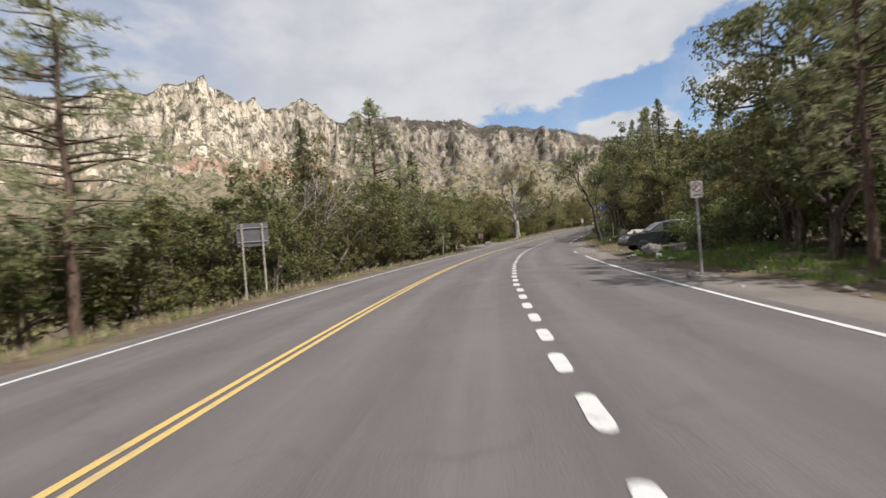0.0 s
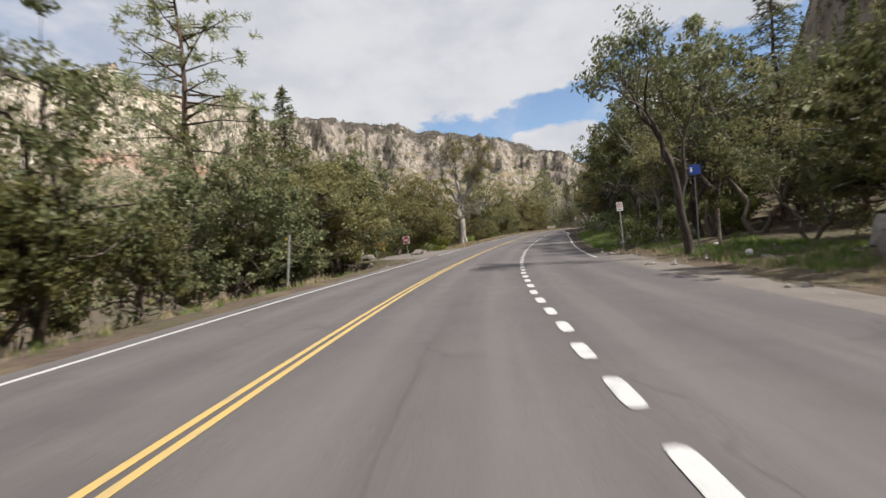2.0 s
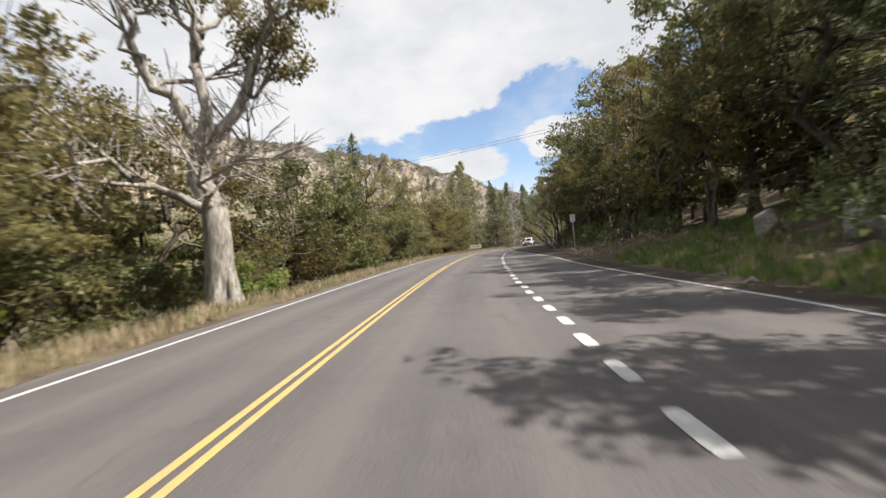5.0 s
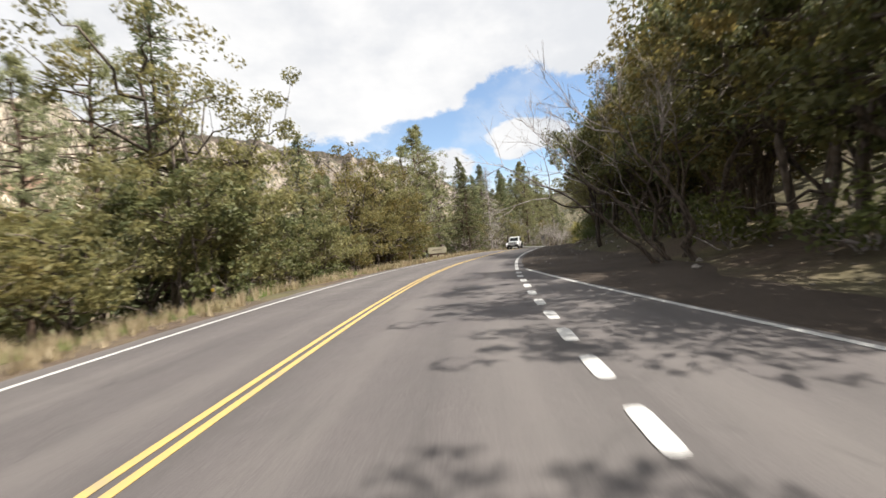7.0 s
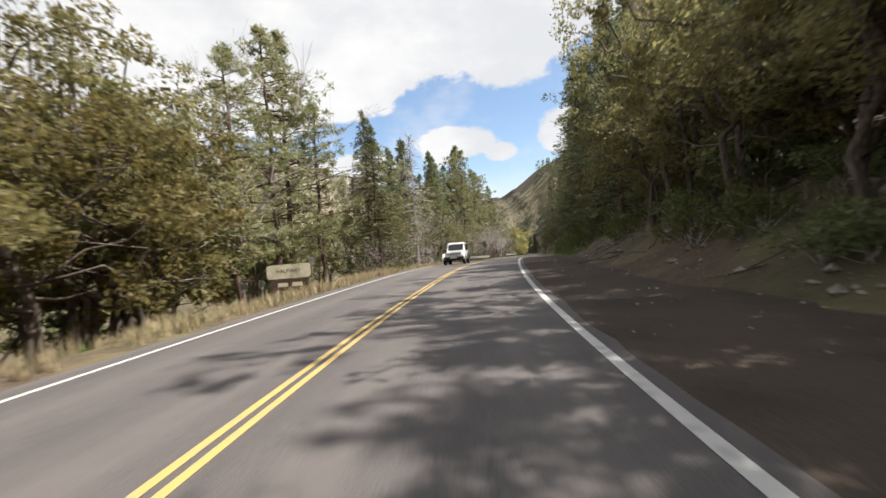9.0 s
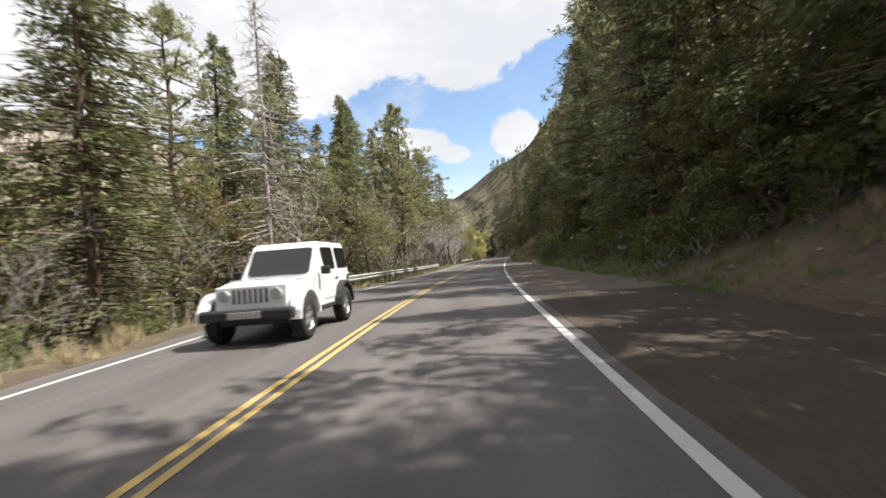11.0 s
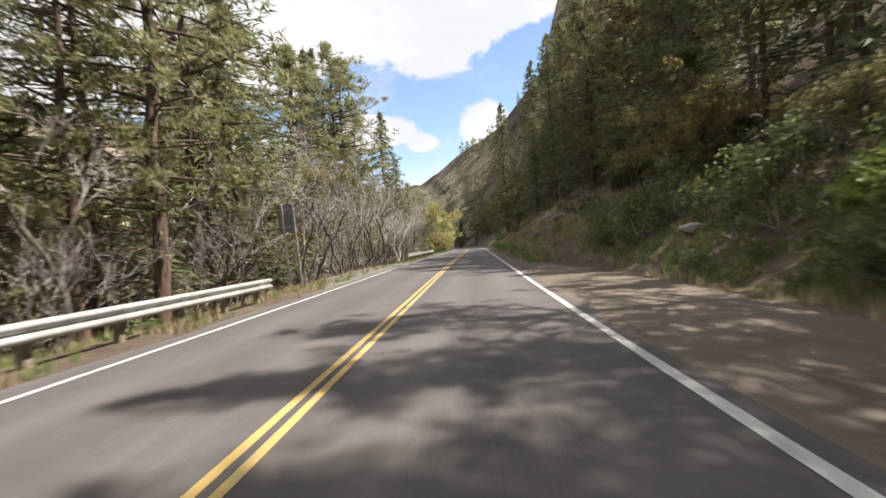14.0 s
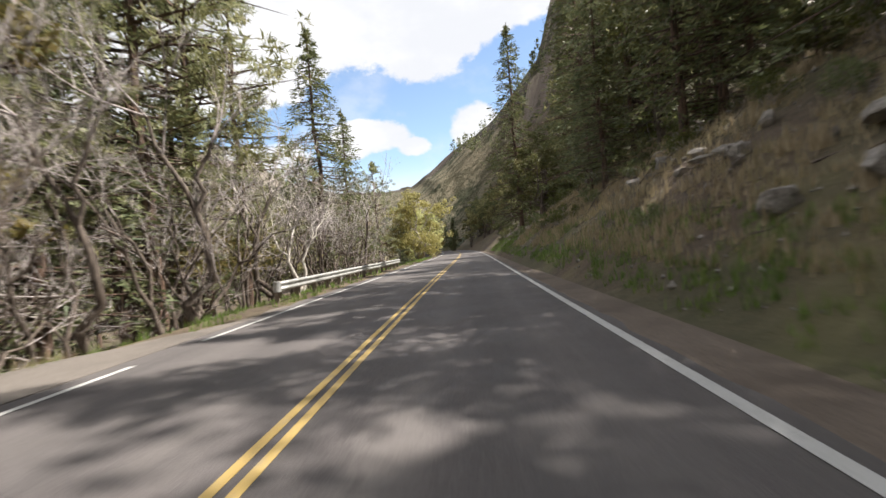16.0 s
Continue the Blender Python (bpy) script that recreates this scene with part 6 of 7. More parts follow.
def campground_signs():
    ob = thing("notice_board", "orange board over a brown arrow board at a campground gate", "sign board", "", frame_at(73.4, -9.6, 180))
    for x in (-0.34, 0.34):
        part("post", box(bmesh.new(), x, 0, 0.55, 0.09, 0.09, 1.5, 0.01), WOOD_BROWN, ob)
    part("top_board", box(bmesh.new(), 0, 0.07, 1.22, 0.82, 0.04, 0.27, 0.008), SIGN_ORANGE, ob, "orange board")
    low = part("low_board", box(bmesh.new(), 0, 0.07, 0.86, 0.78, 0.04, 0.24, 0.008), WOOD_BROWN, ob, "brown board")
    for x in (-0.2, 0.0, 0.2):
        part("stripe", box(bmesh.new(), x, 0.093, 0.86, 0.1, 0.004, 0.05, 0, Matrix.Rotation(0.5, 4, "Y")), WOOD_CREAM, low)
    for s, d, h, mat, w, label in ((72.6, -8.9, 0.95, SIGN_YELLOW, 0.14, "brown post with a yellow reflector plate"), (72.2, -9.5, 0.8, SIGN_WHITE, 0.17, "wooden post with a white drop-shaped marker"), (74.6, -8.2, 0.85, WOOD_BROWN, 0.3, "small brown pictogram sign on a wooden post"),
                                   (76.3, -8.6, 0.55, WOOD_PALE, 0.26, "small pale notice on a low post")):
        ob = thing("marker_post", label, "marker post", "campground markers", frame_at(s, d, 180))
        part("post", box(bmesh.new(), 0, 0, h / 2 - 0.15, 0.09, 0.09, h + 0.3, 0.012), WOOD_PALE if mat is not SIGN_YELLOW else WOOD_BROWN, ob)
        part("plate", outline(bmesh.new(), plate_points(w, 0.34, 0.06), 0.012, Matrix.Translation((0, 0.055, h - 0.12))), mat, ob)
    ob = thing("gate_bar", "pale painted steel gate bar swung open on a post", "gate", "", frame_at(73.2, -11.2, 150))
    part("post", rod(bmesh.new(), (0, 0, -0.3), (0, 0, 1.1), 0.07), WOOD_CREAM, ob)
    part("bar", rod(bmesh.new(), (0, 0.0, 0.95), (2.2, 0.1, 0.45), 0.04), WOOD_CREAM, ob)
    for s, d in ((70.0, -10.6), (70.6, -11.6)):
        ob = thing("bollard", "yellow-topped wooden bollard by the entrance", "bollard", "entrance bollards", frame_at(s, d, 0))
        part("post", rod(bmesh.new(), (0, 0, -0.2), (0, 0, 0.55), 0.09, 0.08), WOOD_BROWN, ob)
        part("cap", rod(bmesh.new(), (0, 0, 0.55), (0, 0, 0.85), 0.085, 0.075), SIGN_YELLOW, ob, "yellow cap")


def halfway_board():
    m = frame_at(168.7, -8.1, 197, -0.4)
    ob = thing("picnic_board", "cream name board over a brown information board at a picnic ground", "sign board", "", m)
    for x in (-0.85, 0.85):
        part("post", box(bmesh.new(), x, -0.08, 0.3, 0.14, 0.12, 2.6, 0.015), WOOD_BROWN, ob)
    top = part("name_board", outline(bmesh.new(), plate_points(2.15, 0.72, 0.16), 0.07, Matrix.Translation((0, 0, 1.22))), WOOD_CREAM, ob, "cream painted board")
    words("HALFWAY", 0.26, WOOD_BROWN, top, Matrix.Translation((0, 0.038, 1.24)) @ Matrix.Rotation(radians(180), 4, "Z"))
    low = part("low_board", box(bmesh.new(), 0, 0, 0.52, 1.9, 0.06, 0.6, 0.01), WOOD_BROWN, ob, "brown board")
    for x in (-0.38, 0.32):
        part("notice", box(bmesh.new(), x, 0.034, 0.55, 0.5, 0.006, 0.2), WOOD_CREAM, low)
    ob = thing("notice_plate", "small white notice on a low post in the straw", "sign", "", frame_at(167.4, -9.8, 170, -0.35))
    part("post", post_bm(2.1), STEEL, ob, matrix=Matrix.Translation((0, 0, -1.3)))
    plate = part("plate", outline(bmesh.new(), plate_points(0.46, 0.4, 0.03), 0.005, Matrix.Translation((0, 0.05, 0.62))), SIGN_WHITE, ob)
    for z in (0.7, 0.62, 0.54):
        part("text_bar", box(bmesh.new(), 0, 0.056, z, 0.3, 0.003, 0.03), SIGN_BLACK, plate)
    ob = thing("object_marker", "striped object marker plate on a short post", "marker post", "", frame_at(167.9, -9.15, 170, -0.3))
    part("post", post_bm(2.0), STEEL, ob, matrix=Matrix.Translation((0, 0, -1.3)))
    plate = part("plate", outline(bmesh.new(), plate_points(0.3, 0.42, 0.02), 0.005, Matrix.Translation((0, 0.05, 0.6))), SIGN_WHITE, ob)
    for k in range(3):
        part("stripe", box(bmesh.new(), 0, 0.056, 0.48 + 0.12 * k, 0.27, 0.003, 0.05, 0, Matrix.Rotation(0.6, 4, "Y")), SIGN_BLACK, plate)
    no_parking_sign(172.0, -8.3, 1.45)


def delineator(s, d, h, lean=0.0, mat=None, label="white roadside delineator post"):
    ob = thing("delineator_post", label, "marker post", "delineators", frame_at(s, d, 180))
    tilt = Matrix.Rotation(radians(lean), 4, "Y")
    part("post", box(bmesh.new(), 0, 0, h / 2 - 0.15, 0.09, 0.025, h + 0.3, 0.008, tilt), mat or SIGN_WHITE, ob)
    part("reflector", box(bmesh.new(), 0, 0.018, h - 0.16, 0.07, 0.008, 0.1, 0.003, tilt), SIGN_YELLOW, ob, "amber reflector")


def guard_rail(a, b, offset, end_a=True):
    """A W-beam on posts with blocks, and a flared end."""
    ob = thing("guard_rail", "weathered steel guard rail on posts along the creek side", "guard rail", "guard rails")
    s = np.arange(a, b + 0.1, 1.0)
    flare = -0.5 * ease(s, a + 5, a) if end_a else 0 * s
    prof = [(0.0, 0.155), (0.02, 0.145), (0.075, 0.115), (0.08, 0.075), (0.02, 0.03), (0.0, 0.0), (0.02, -0.03), (0.08, -0.075), (0.075, -0.115), (0.02, -0.145), (0.0, -0.155)]
    cols = [np.stack(side(s, offset + flare + p, 0.56 + q), -1) for p, q in prof]
    grid = np.stack(cols, 1)
    me = grid_mesh("beam", grid[..., 0], grid[..., 1], grid[..., 2], RAIL_STEEL, flip=True)
    beam = part_mesh("beam", me, ob)
    solid = beam.modifiers.new("thick", "SOLIDIFY")
    solid.thickness = 0.008
    bm = bmesh.new()
    x, y, z = (float(v) for v in side(a - 0.12, offset + (-0.5 if end_a else 0) + 0.03, 0.56))
    rod(bm, (x, y, z - 0.17), (x, y, z + 0.17), 0.13, 0.13, 14)
    part("end_cap", bm, RAIL_STEEL, ob, "rounded rail end")
    k = a + 0.4
    while k < b:
        f = float(-0.5 * ease(k, a + 5, a)) if end_a else 0.0
        x, y, z = (float(v) for v in side(k, offset + f - 0.2, 0.0))
        turn = Matrix.Rotation(float(line_at(k)[3]), 4, "Z")
        g = floor_at(k, offset + f - 0.2)[2]
        low, high = g - 0.3, z + 0.7
        part("post", box(bmesh.new(), x, y, (low + high) / 2, 0.15, 0.15, high - low, 0.012, turn), WOOD_PALE, ob)
        x, y, z = (float(v) for v in side(k, offset + f - 0.07, 0.56))
        part("block", box(bmesh.new(), x, y, z, 0.12, 0.13, 0.32, 0.01, turn), WOOD_PALE, ob)
        k += 1.9
    return ob


def boulder(s, d, sx, sy, sz, seed, label="pale grey boulder with rough broken faces", sink=0.25, mat=None, group="roadside boulders"):
    rng = random.Random(seed)
    bm = bmesh.new()
    bmesh.ops.create_icosphere(bm, subdivisions=3, radius=1)
    cuts = [Vector((rng.gauss(0, 1), rng.gauss(0, 1), rng.gauss(0, 0.9))).normalized() for _ in range(13)] + [Vector((rng.gauss(0, 0.2), rng.gauss(0, 0.2), 1)).normalized()]
    for v in bm.verts:
        p = v.co.copy()
        for c in cuts:
            over = p.dot(c) - 0.60
            if over > 0:
                p -= c * over * 0.97
        p *= 1 + 0.10 * noise.noise(p * 2.3 + Vector((seed, 0, 0))) + 0.04 * noise.noise(p * 7 + Vector((0, seed, 0)))
        v.co = Vector((p.x * sx, p.y * sy, p.z * sz))
    me = bpy.data.meshes.new("boulder")
    bm.to_mesh(me)
    bm.free()
    me.materials.append(mat or ROCK)
    x, y, z = floor_at(s, d)
    ob = tagged(new("boulder", me), label, "boulder", group)
    ob.matrix_basis = pose(x, y, z + sz * (1 - 2 * sink) * 0.75, 0, 0, rng.uniform(0, 360))
    return ob


def wheel(parent, x, y, z, r, w, spokes=5):
    """A tyre with tread shoulders round a spoked rim."""
    prof = [(r * 0.62, -w / 2), (r * 0.85, -w / 2 * 1.04), (r * 0.97, -w * 0.42), (r, -w * 0.3), (r, w * 0.3), (r * 0.97, w * 0.42), (r * 0.85, w / 2 * 1.04), (r * 0.62, w / 2)]
    verts, faces, n = [], [], 28
    for i in range(n):
        a = 2 * math.pi * i / n
        verts += [(x + q, y + p * math.cos(a), z + p * math.sin(a)) for p, q in prof]
    for i in range(n):
        for j in range(7):
            a, b = i * 8 + j, ((i + 1) % n) * 8 + j
            faces.append((a, b, b + 1, a + 1))
    tyre = part_mesh("tyre", mesh_of("tyre", verts, faces, RUBBER, True), parent)
    sign = 1 if x > 0 else -1
    bm = bmesh.new()
    face = x + sign * w * 0.36
    rod(bm, (face - sign * 0.02, y, z), (face, y, z), r * 0.17, None, 14)
    for k in range(spokes):
        a = 2 * math.pi * k / spokes
        box(bm, 0, 0, 0, 0.03, r * 0.2, r * 0.52, 0.006, Matrix.Translation((face - sign * 0.02, y - math.sin(a) * r * 0.36, z + math.cos(a) * r * 0.36)) @ Matrix.Rotation(a, 4, "X"))
    for i in range(28):
        a, b = 2 * math.pi * i / 28, 2 * math.pi * (i + 1) / 28
        q = [(face - sign * dx, y + rr * math.cos(t), z + rr * math.sin(t)) for dx, rr, t in ((0, r * 0.64, a), (0.05, r * 0.55, a), (0.05, r * 0.55, b), (0, r * 0.64, b))]
        bm.faces.new([bm.verts.new(v) for v in q])
    part("rim", bm, RIM, tyre, "alloy rim")
    rod(bm := bmesh.new(), (face - sign * 0.1, y, z), (face - sign * 0.09, y, z), r * 0.6, None, 24)
    part("brake_disc", bm, PLASTIC, tyre)
    return tyre


def side_solid(bm, points, half, taper=None):
    """A body block with the given side outline in y and z, 2 * half wide; taper: half width for each point."""
    w = taper or [half] * len(points)
    left = [bm.verts.new((-k, y, z)) for (y, z), k in zip(points, w)]
    right = [bm.verts.new((k, y, z)) for (y, z), k in zip(points, w)]
    bm.faces.new(left)
    bm.faces.new(right[::-1])
    for i in range(len(points)):
        j = (i + 1) % len(points)
        bm.faces.new((left[j], left[i], right[i], right[j]))
    bmesh.ops.recalc_face_normals(bm, faces=bm.faces)
    bmesh.ops.bevel(bm, geom=list(bm.edges), offset=0.022, segments=2, affect="EDGES", profile=0.6)
    return bm


def jeep(s, d):
    """A short white off-road car with a hard top that comes the other way."""
    car = thing("off_road_car", "white two-door off-road car with a white hard top", "car", "", frame_at(s, d, 180, 0.0))
    body = part("body", side_solid(bmesh.new(), [(-0.72, 0.52), (-0.74, 1.12), (1.62, 1.14), (1.66, 0.5), (0.6, 0.46)], 0.79), CAR_WHITE, car)
    part("bonnet", side_solid(bmesh.new(), [(1.6, 0.62), (1.6, 1.16), (2.2, 1.13), (2.72, 1.06), (2.76, 0.62)], 0.62, [0.74, 0.72, 0.68, 0.6, 0.62]), CAR_WHITE, car)
    grille = part("grille", side_solid(bmesh.new(), [(2.72, 0.6), (2.72, 1.05), (2.80, 1.04), (2.83, 0.6)], 0.66), CAR_WHITE, car)
    for k in range(7):
        part("slot", box(bmesh.new(), -0.3 + 0.1 * k, 2.826, 0.86, 0.045, 0.03, 0.26, 0.012), PLASTIC, grille)
    for x in (-0.48, 0.48):
        part("head_lamp", rod(bmesh.new(), (x, 2.78, 0.88), (x, 2.86, 0.88), 0.105, 0.1, 20), CLEAR, grille, "round head lamp")
    part("front_bumper", box(bmesh.new(), 0, 2.98, 0.55, 1.72, 0.2, 0.2, 0.05), PLASTIC, car, "black bumper")
    part("plate_holder", box(bmesh.new(), 0, 3.09, 0.55, 0.6, 0.02, 0.12, 0.01), RIM, car)
    part("rear_bumper", box(bmesh.new(), 0, -0.86, 0.55, 1.66, 0.2, 0.2, 0.05), PLASTIC, car, "black bumper")
    roof = part("hard_top", side_solid(bmesh.new(), [(-0.72, 1.12), (-0.68, 1.79), (-0.58, 1.84), (1.08, 1.84), (1.2, 1.79), (1.62, 1.13)], 0.76, [0.78, 0.68, 0.64, 0.64, 0.67, 0.78]), CAR_WHITE, car)
    part("windscreen", outline(bmesh.new(), plate_points(1.28, 0.62, 0.07), 0.012, Matrix.Translation((0, 1.435, 1.45)) @ Matrix.Rotation(radians(33.5), 4, "X")), GLASS, roof, "dark windscreen")
    for sign in (-1, 1):
        tilt = Matrix.Rotation(radians(-9 * sign), 4, "Y")
        for y, w in ((-0.27, 0.74), (0.66, 0.72)):
            part("side_window", outline(bmesh.new(), plate_points(w, 0.48, 0.06), 0.012, Matrix.Translation((0.737 * sign, y, 1.475)) @ tilt @ Matrix.Rotation(radians(90), 4, "Z")), GLASS, roof, "tinted side window")
        door = part("door", box(bmesh.new(), 0.795 * sign, 0.72, 0.86, 0.02, 0.98, 0.5, 0.012), CAR_WHITE, car)
        part("handle", box(bmesh.new(), 0.815 * sign, 0.34, 1.02, 0.03, 0.14, 0.04, 0.01), PLASTIC, door, "black handle")
        part("mirror", box(bmesh.new(), 0.93 * sign, 1.42, 1.22, 0.2, 0.1, 0.17, 0.03), PLASTIC, door, "black door mirror")
        for y, nm in ((0.0, "rear_fender"), (2.42, "front_fender")):
            pts = [(0.47 * math.cos(a), 0.47 * math.sin(a)) for a in np.linspace(0, math.pi, 11)] + [(0.545 * math.cos(a), 0.525 * math.sin(a)) for a in np.linspace(math.pi, 0, 11)]
            bm = outline(bmesh.new(), pts, 0.2, Matrix.Translation((0.85 * sign, y, 0.42)) @ Matrix.Rotation(radians(90), 4, "Z"))
            part(nm, bm, CAR_WHITE if y > 1 else PLASTIC, car)
        part("tail_lamp", box(bmesh.new(), 0.66 * sign, -0.77, 0.92, 0.14, 0.08, 0.24, 0.02), TAIL_RED, car, "red tail lamp")
        part("sill", box(bmesh.new(), 0.76 * sign, 1.2, 0.46, 0.1, 1.5, 0.09, 0.02), PLASTIC, car)
        part("filler_cap", rod(bmesh.new(), (0.785 * sign, -0.6, 1.0), (0.81 * sign, -0.6, 1.0), 0.08, 0.07, 16), PLASTIC, car)
        for y in (0.0, 2.42):
            wheel(car, 0.8 * sign, y, 0.39, 0.39, 0.25)
    part("under_body", box(bmesh.new(), 0, 1.15, 0.44, 1.2, 3.3, 0.2, 0.03), PLASTIC, car)
    spare = part("spare_wheel", rod(bmesh.new(), (0, -0.78, 0.98), (0, -1.02, 0.98), 0.38, 0.36, 26), RUBBER, car)
    part("hub", rod(bmesh.new(), (0, -1.02, 0.98), (0, -1.04, 0.98), 0.2, 0.18, 20), RIM, spare)
    part("rear_window", outline(bmesh.new(), plate_points(1.05, 0.42, 0.06), 0.012, Matrix.Translation((0, -0.70, 1.45)) @ Matrix.Rotation(radians(-5), 4, "X")), GLASS, roof)
    return car


def parked_car(s, d, face):
    car = thing("parked_car", "dark green-black car parked among the boulders and shrubs", "car", "", frame_at(s, d, face))
    part("body", side_solid(bmesh.new(), [(-2.1, 0.35), (-2.15, 0.9), (-1.9, 1.0), (0.9, 1.02), (2.0, 0.88), (2.2, 0.7), (2.2, 0.35)], 0.88), CAR_DARK, car)
    roof = part("cabin", side_solid(bmesh.new(), [(-1.95, 0.98), (-1.6, 1.5), (-0.2, 1.56), (0.25, 1.5), (0.98, 1.0)], 0.7, [0.84, 0.68, 0.64, 0.66, 0.84]), CAR_DARK, car)
    part("windscreen", outline(bmesh.new(), plate_points(1.3, 0.72, 0.06), 0.012, Matrix.Translation((0, 0.63, 1.27)) @ Matrix.Rotation(radians(56), 4, "X")), GLASS, roof)
    for sign in (-1, 1):
        part("side_window", outline(bmesh.new(), plate_points(1.7, 0.36, 0.08), 0.012, Matrix.Translation((0.77 * sign, -0.6, 1.27)) @ Matrix.Rotation(radians(-17 * sign), 4, "Y") @ Matrix.Rotation(radians(90), 4, "Z")), GLASS, roof)
        part("head_lamp", box(bmesh.new(), 0.62 * sign, 2.17, 0.72, 0.36, 0.08, 0.13, 0.03), CLEAR, car)
        part("door", box(bmesh.new(), 0.885 * sign, -0.2, 0.68, 0.012, 1.0, 0.5, 0.005), CAR_DARK, car)
        for y in (-1.3, 1.4):
            wheel(car, 0.78 * sign, y, 0.32, 0.32, 0.21)
    part("bumper", box(bmesh.new(), 0, 2.2, 0.45, 1.7, 0.14, 0.2, 0.05), PLASTIC, car)


def cable(a, b, sag, name="power_cable"):
    pts = [Vector(a).lerp(Vector(b), i / 16) - Vector((0, 0, sag * 4 * (i / 16) * (1 - i / 16))) for i in range(17)]
    g = Growth(1)
    g.limb([tuple(p) for p in pts], 0.007, 0.007, 5)
    return tagged(new(name, g.wood(name, SIGN_BLACK)), "black overhead cable strung between the trees across the road", "cable", "overhead cables")


no_parking_sign(13.9, 8.6, 2.6)
no_parking_sign(58.6, 8.9, 2.75, 0, 2)
no_parking_sign(111.6, 8.1, 2.6)
panel_back(22.2, -9.1, 1.5, 1.15, 2.0, 20, "large grey back of a road sign on two steel posts")
panel_back(242.8, -6.2, 0.75, 1.25, 2.4, 8, "tall narrow back of a road sign on two leaning steel posts", -3)
delineator(50.4, -5.7, 2.15, -6, STEEL, "tall leaning steel post beside the road")
do_not_enter(76.7, -8.0, 1.72)
octagon_back(72.9, -10.9, 2.45)
campground_signs()
halfway_board()
delineator(97.2, -6.3, 1.0)
delineator(127.7, -5.9, 0.75, -3, WOOD_PALE, "short weathered post in the straw")
delineator(196.0, -6.0, 0.9)
delineator(279.0, -5.6, 0.75)
ob = thing("service_sign", "small blue square sign on a tall steel post among trees", "road sign", "", frame_at(53.8, 11.0, 180))
part("post", post_bm(3.7), STEEL_DARK, ob)
plate = part("plate", outline(bmesh.new(), plate_points(0.46, 0.42, 0.04), 0.005, Matrix.Translation((0, 0.06, 3.45))), SIGN_BLUE, ob, "blue plate")
part("text_bar", box(bmesh.new(), 0.15, 0.065, 3.45, 0.07, 0.003, 0.2), SIGN_WHITE, plate)
ob = thing("dead_pole", "slender dead tree pole leaning among the oaks", "dead tree", "dead trees", frame_at(43.5, 15.6))
g = Growth(91)
g.limb(g.curve((0, 0, -0.3), (-1.1, 0.4, 10.6), 0.008, 8), 0.10, 0.02, 7)
for z in (3.4, 4.6, 5.2, 6.4, 7.3):
    g.limb(g.curve((-0.104 * z, 0.038 * z, z), (-0.104 * z + g.rng.normal(0, 0.7), 0.038 * z + g.rng.normal(0, 0.7), z + 0.3), 0.06, 4), 0.02, 0.006, 4)
part_mesh("trunk", g.wood("trunk", BARK_GREY), ob)
ob = thing("fence_post", "old wooden fence post in the grass", "post", "", frame_at(54.0, 11.9))
part("post", rod(bmesh.new(), (0, 0, -0.3), (0, 0, 1.55), 0.06, 0.05), WOOD_PALE, ob)
part("cap", rod(bmesh.new(), (0, 0, 1.55), (0, 0, 1.62), 0.06, 0.03), WOOD_BROWN, ob)
guard_rail(198.3, 238.0, -4.85)
guard_rail(268.7, 296.0, -4.85, False)
jeep(187.5, -1.72)
parked_car(28.0, 11.7, 95)

# boulders by the turning lane, the entrance and on the banks
for n, (s, d, sx, sy, sz) in enumerate([
    (44.4, 12.2, 0.95, 0.8, 0.95), (42.3, 12.4, 0.5, 0.45, 0.4), (40.4, 11.9, 0.9, 0.65, 0.5), (38.3, 11.7, 0.85, 0.6, 0.42), (36.3, 11.8, 0.9, 0.85, 1.1), (34.3, 11.7, 0.95, 0.75, 1.2),
    (32.9, 11.2, 0.75, 0.65, 0.65), (38.9, 13.5, 0.9, 0.7, 0.8), (25.4, 10.4, 0.85, 0.55, 0.5), (24.4, 11.4, 0.65, 0.5, 0.42), (31.4, 11.9, 0.8, 0.65, 0.75), (31.8, 13.2, 1.2, 0.9, 1.0), (33.6, 13.4, 1.2, 1.0, 1.15), (35.6, 13.8, 1.3, 1.0, 1.2), (46.6, 13.6, 0.8, 0.6, 0.6),
]):
    boulder(s, d, sx, sy, sz, n + 3)
for n, (s, d, sx, sy, sz) in enumerate([
    (75.3, -6.6, 0.85, 0.62, 0.5), (78.0, -7.2, 0.42, 0.35, 0.26), (80.4, -7.4, 0.3, 0.3, 0.2), (70.1, -9.4, 0.8, 0.6, 0.55), (67.4, -8.4, 0.45, 0.4, 0.32), (72.0, -10.2, 0.6, 0.45, 0.3),
]):
    boulder(s, d, sx, sy, sz, n + 23, "dusty brown boulder half sunk in the verge", 0.3, ROCK_BROWN)
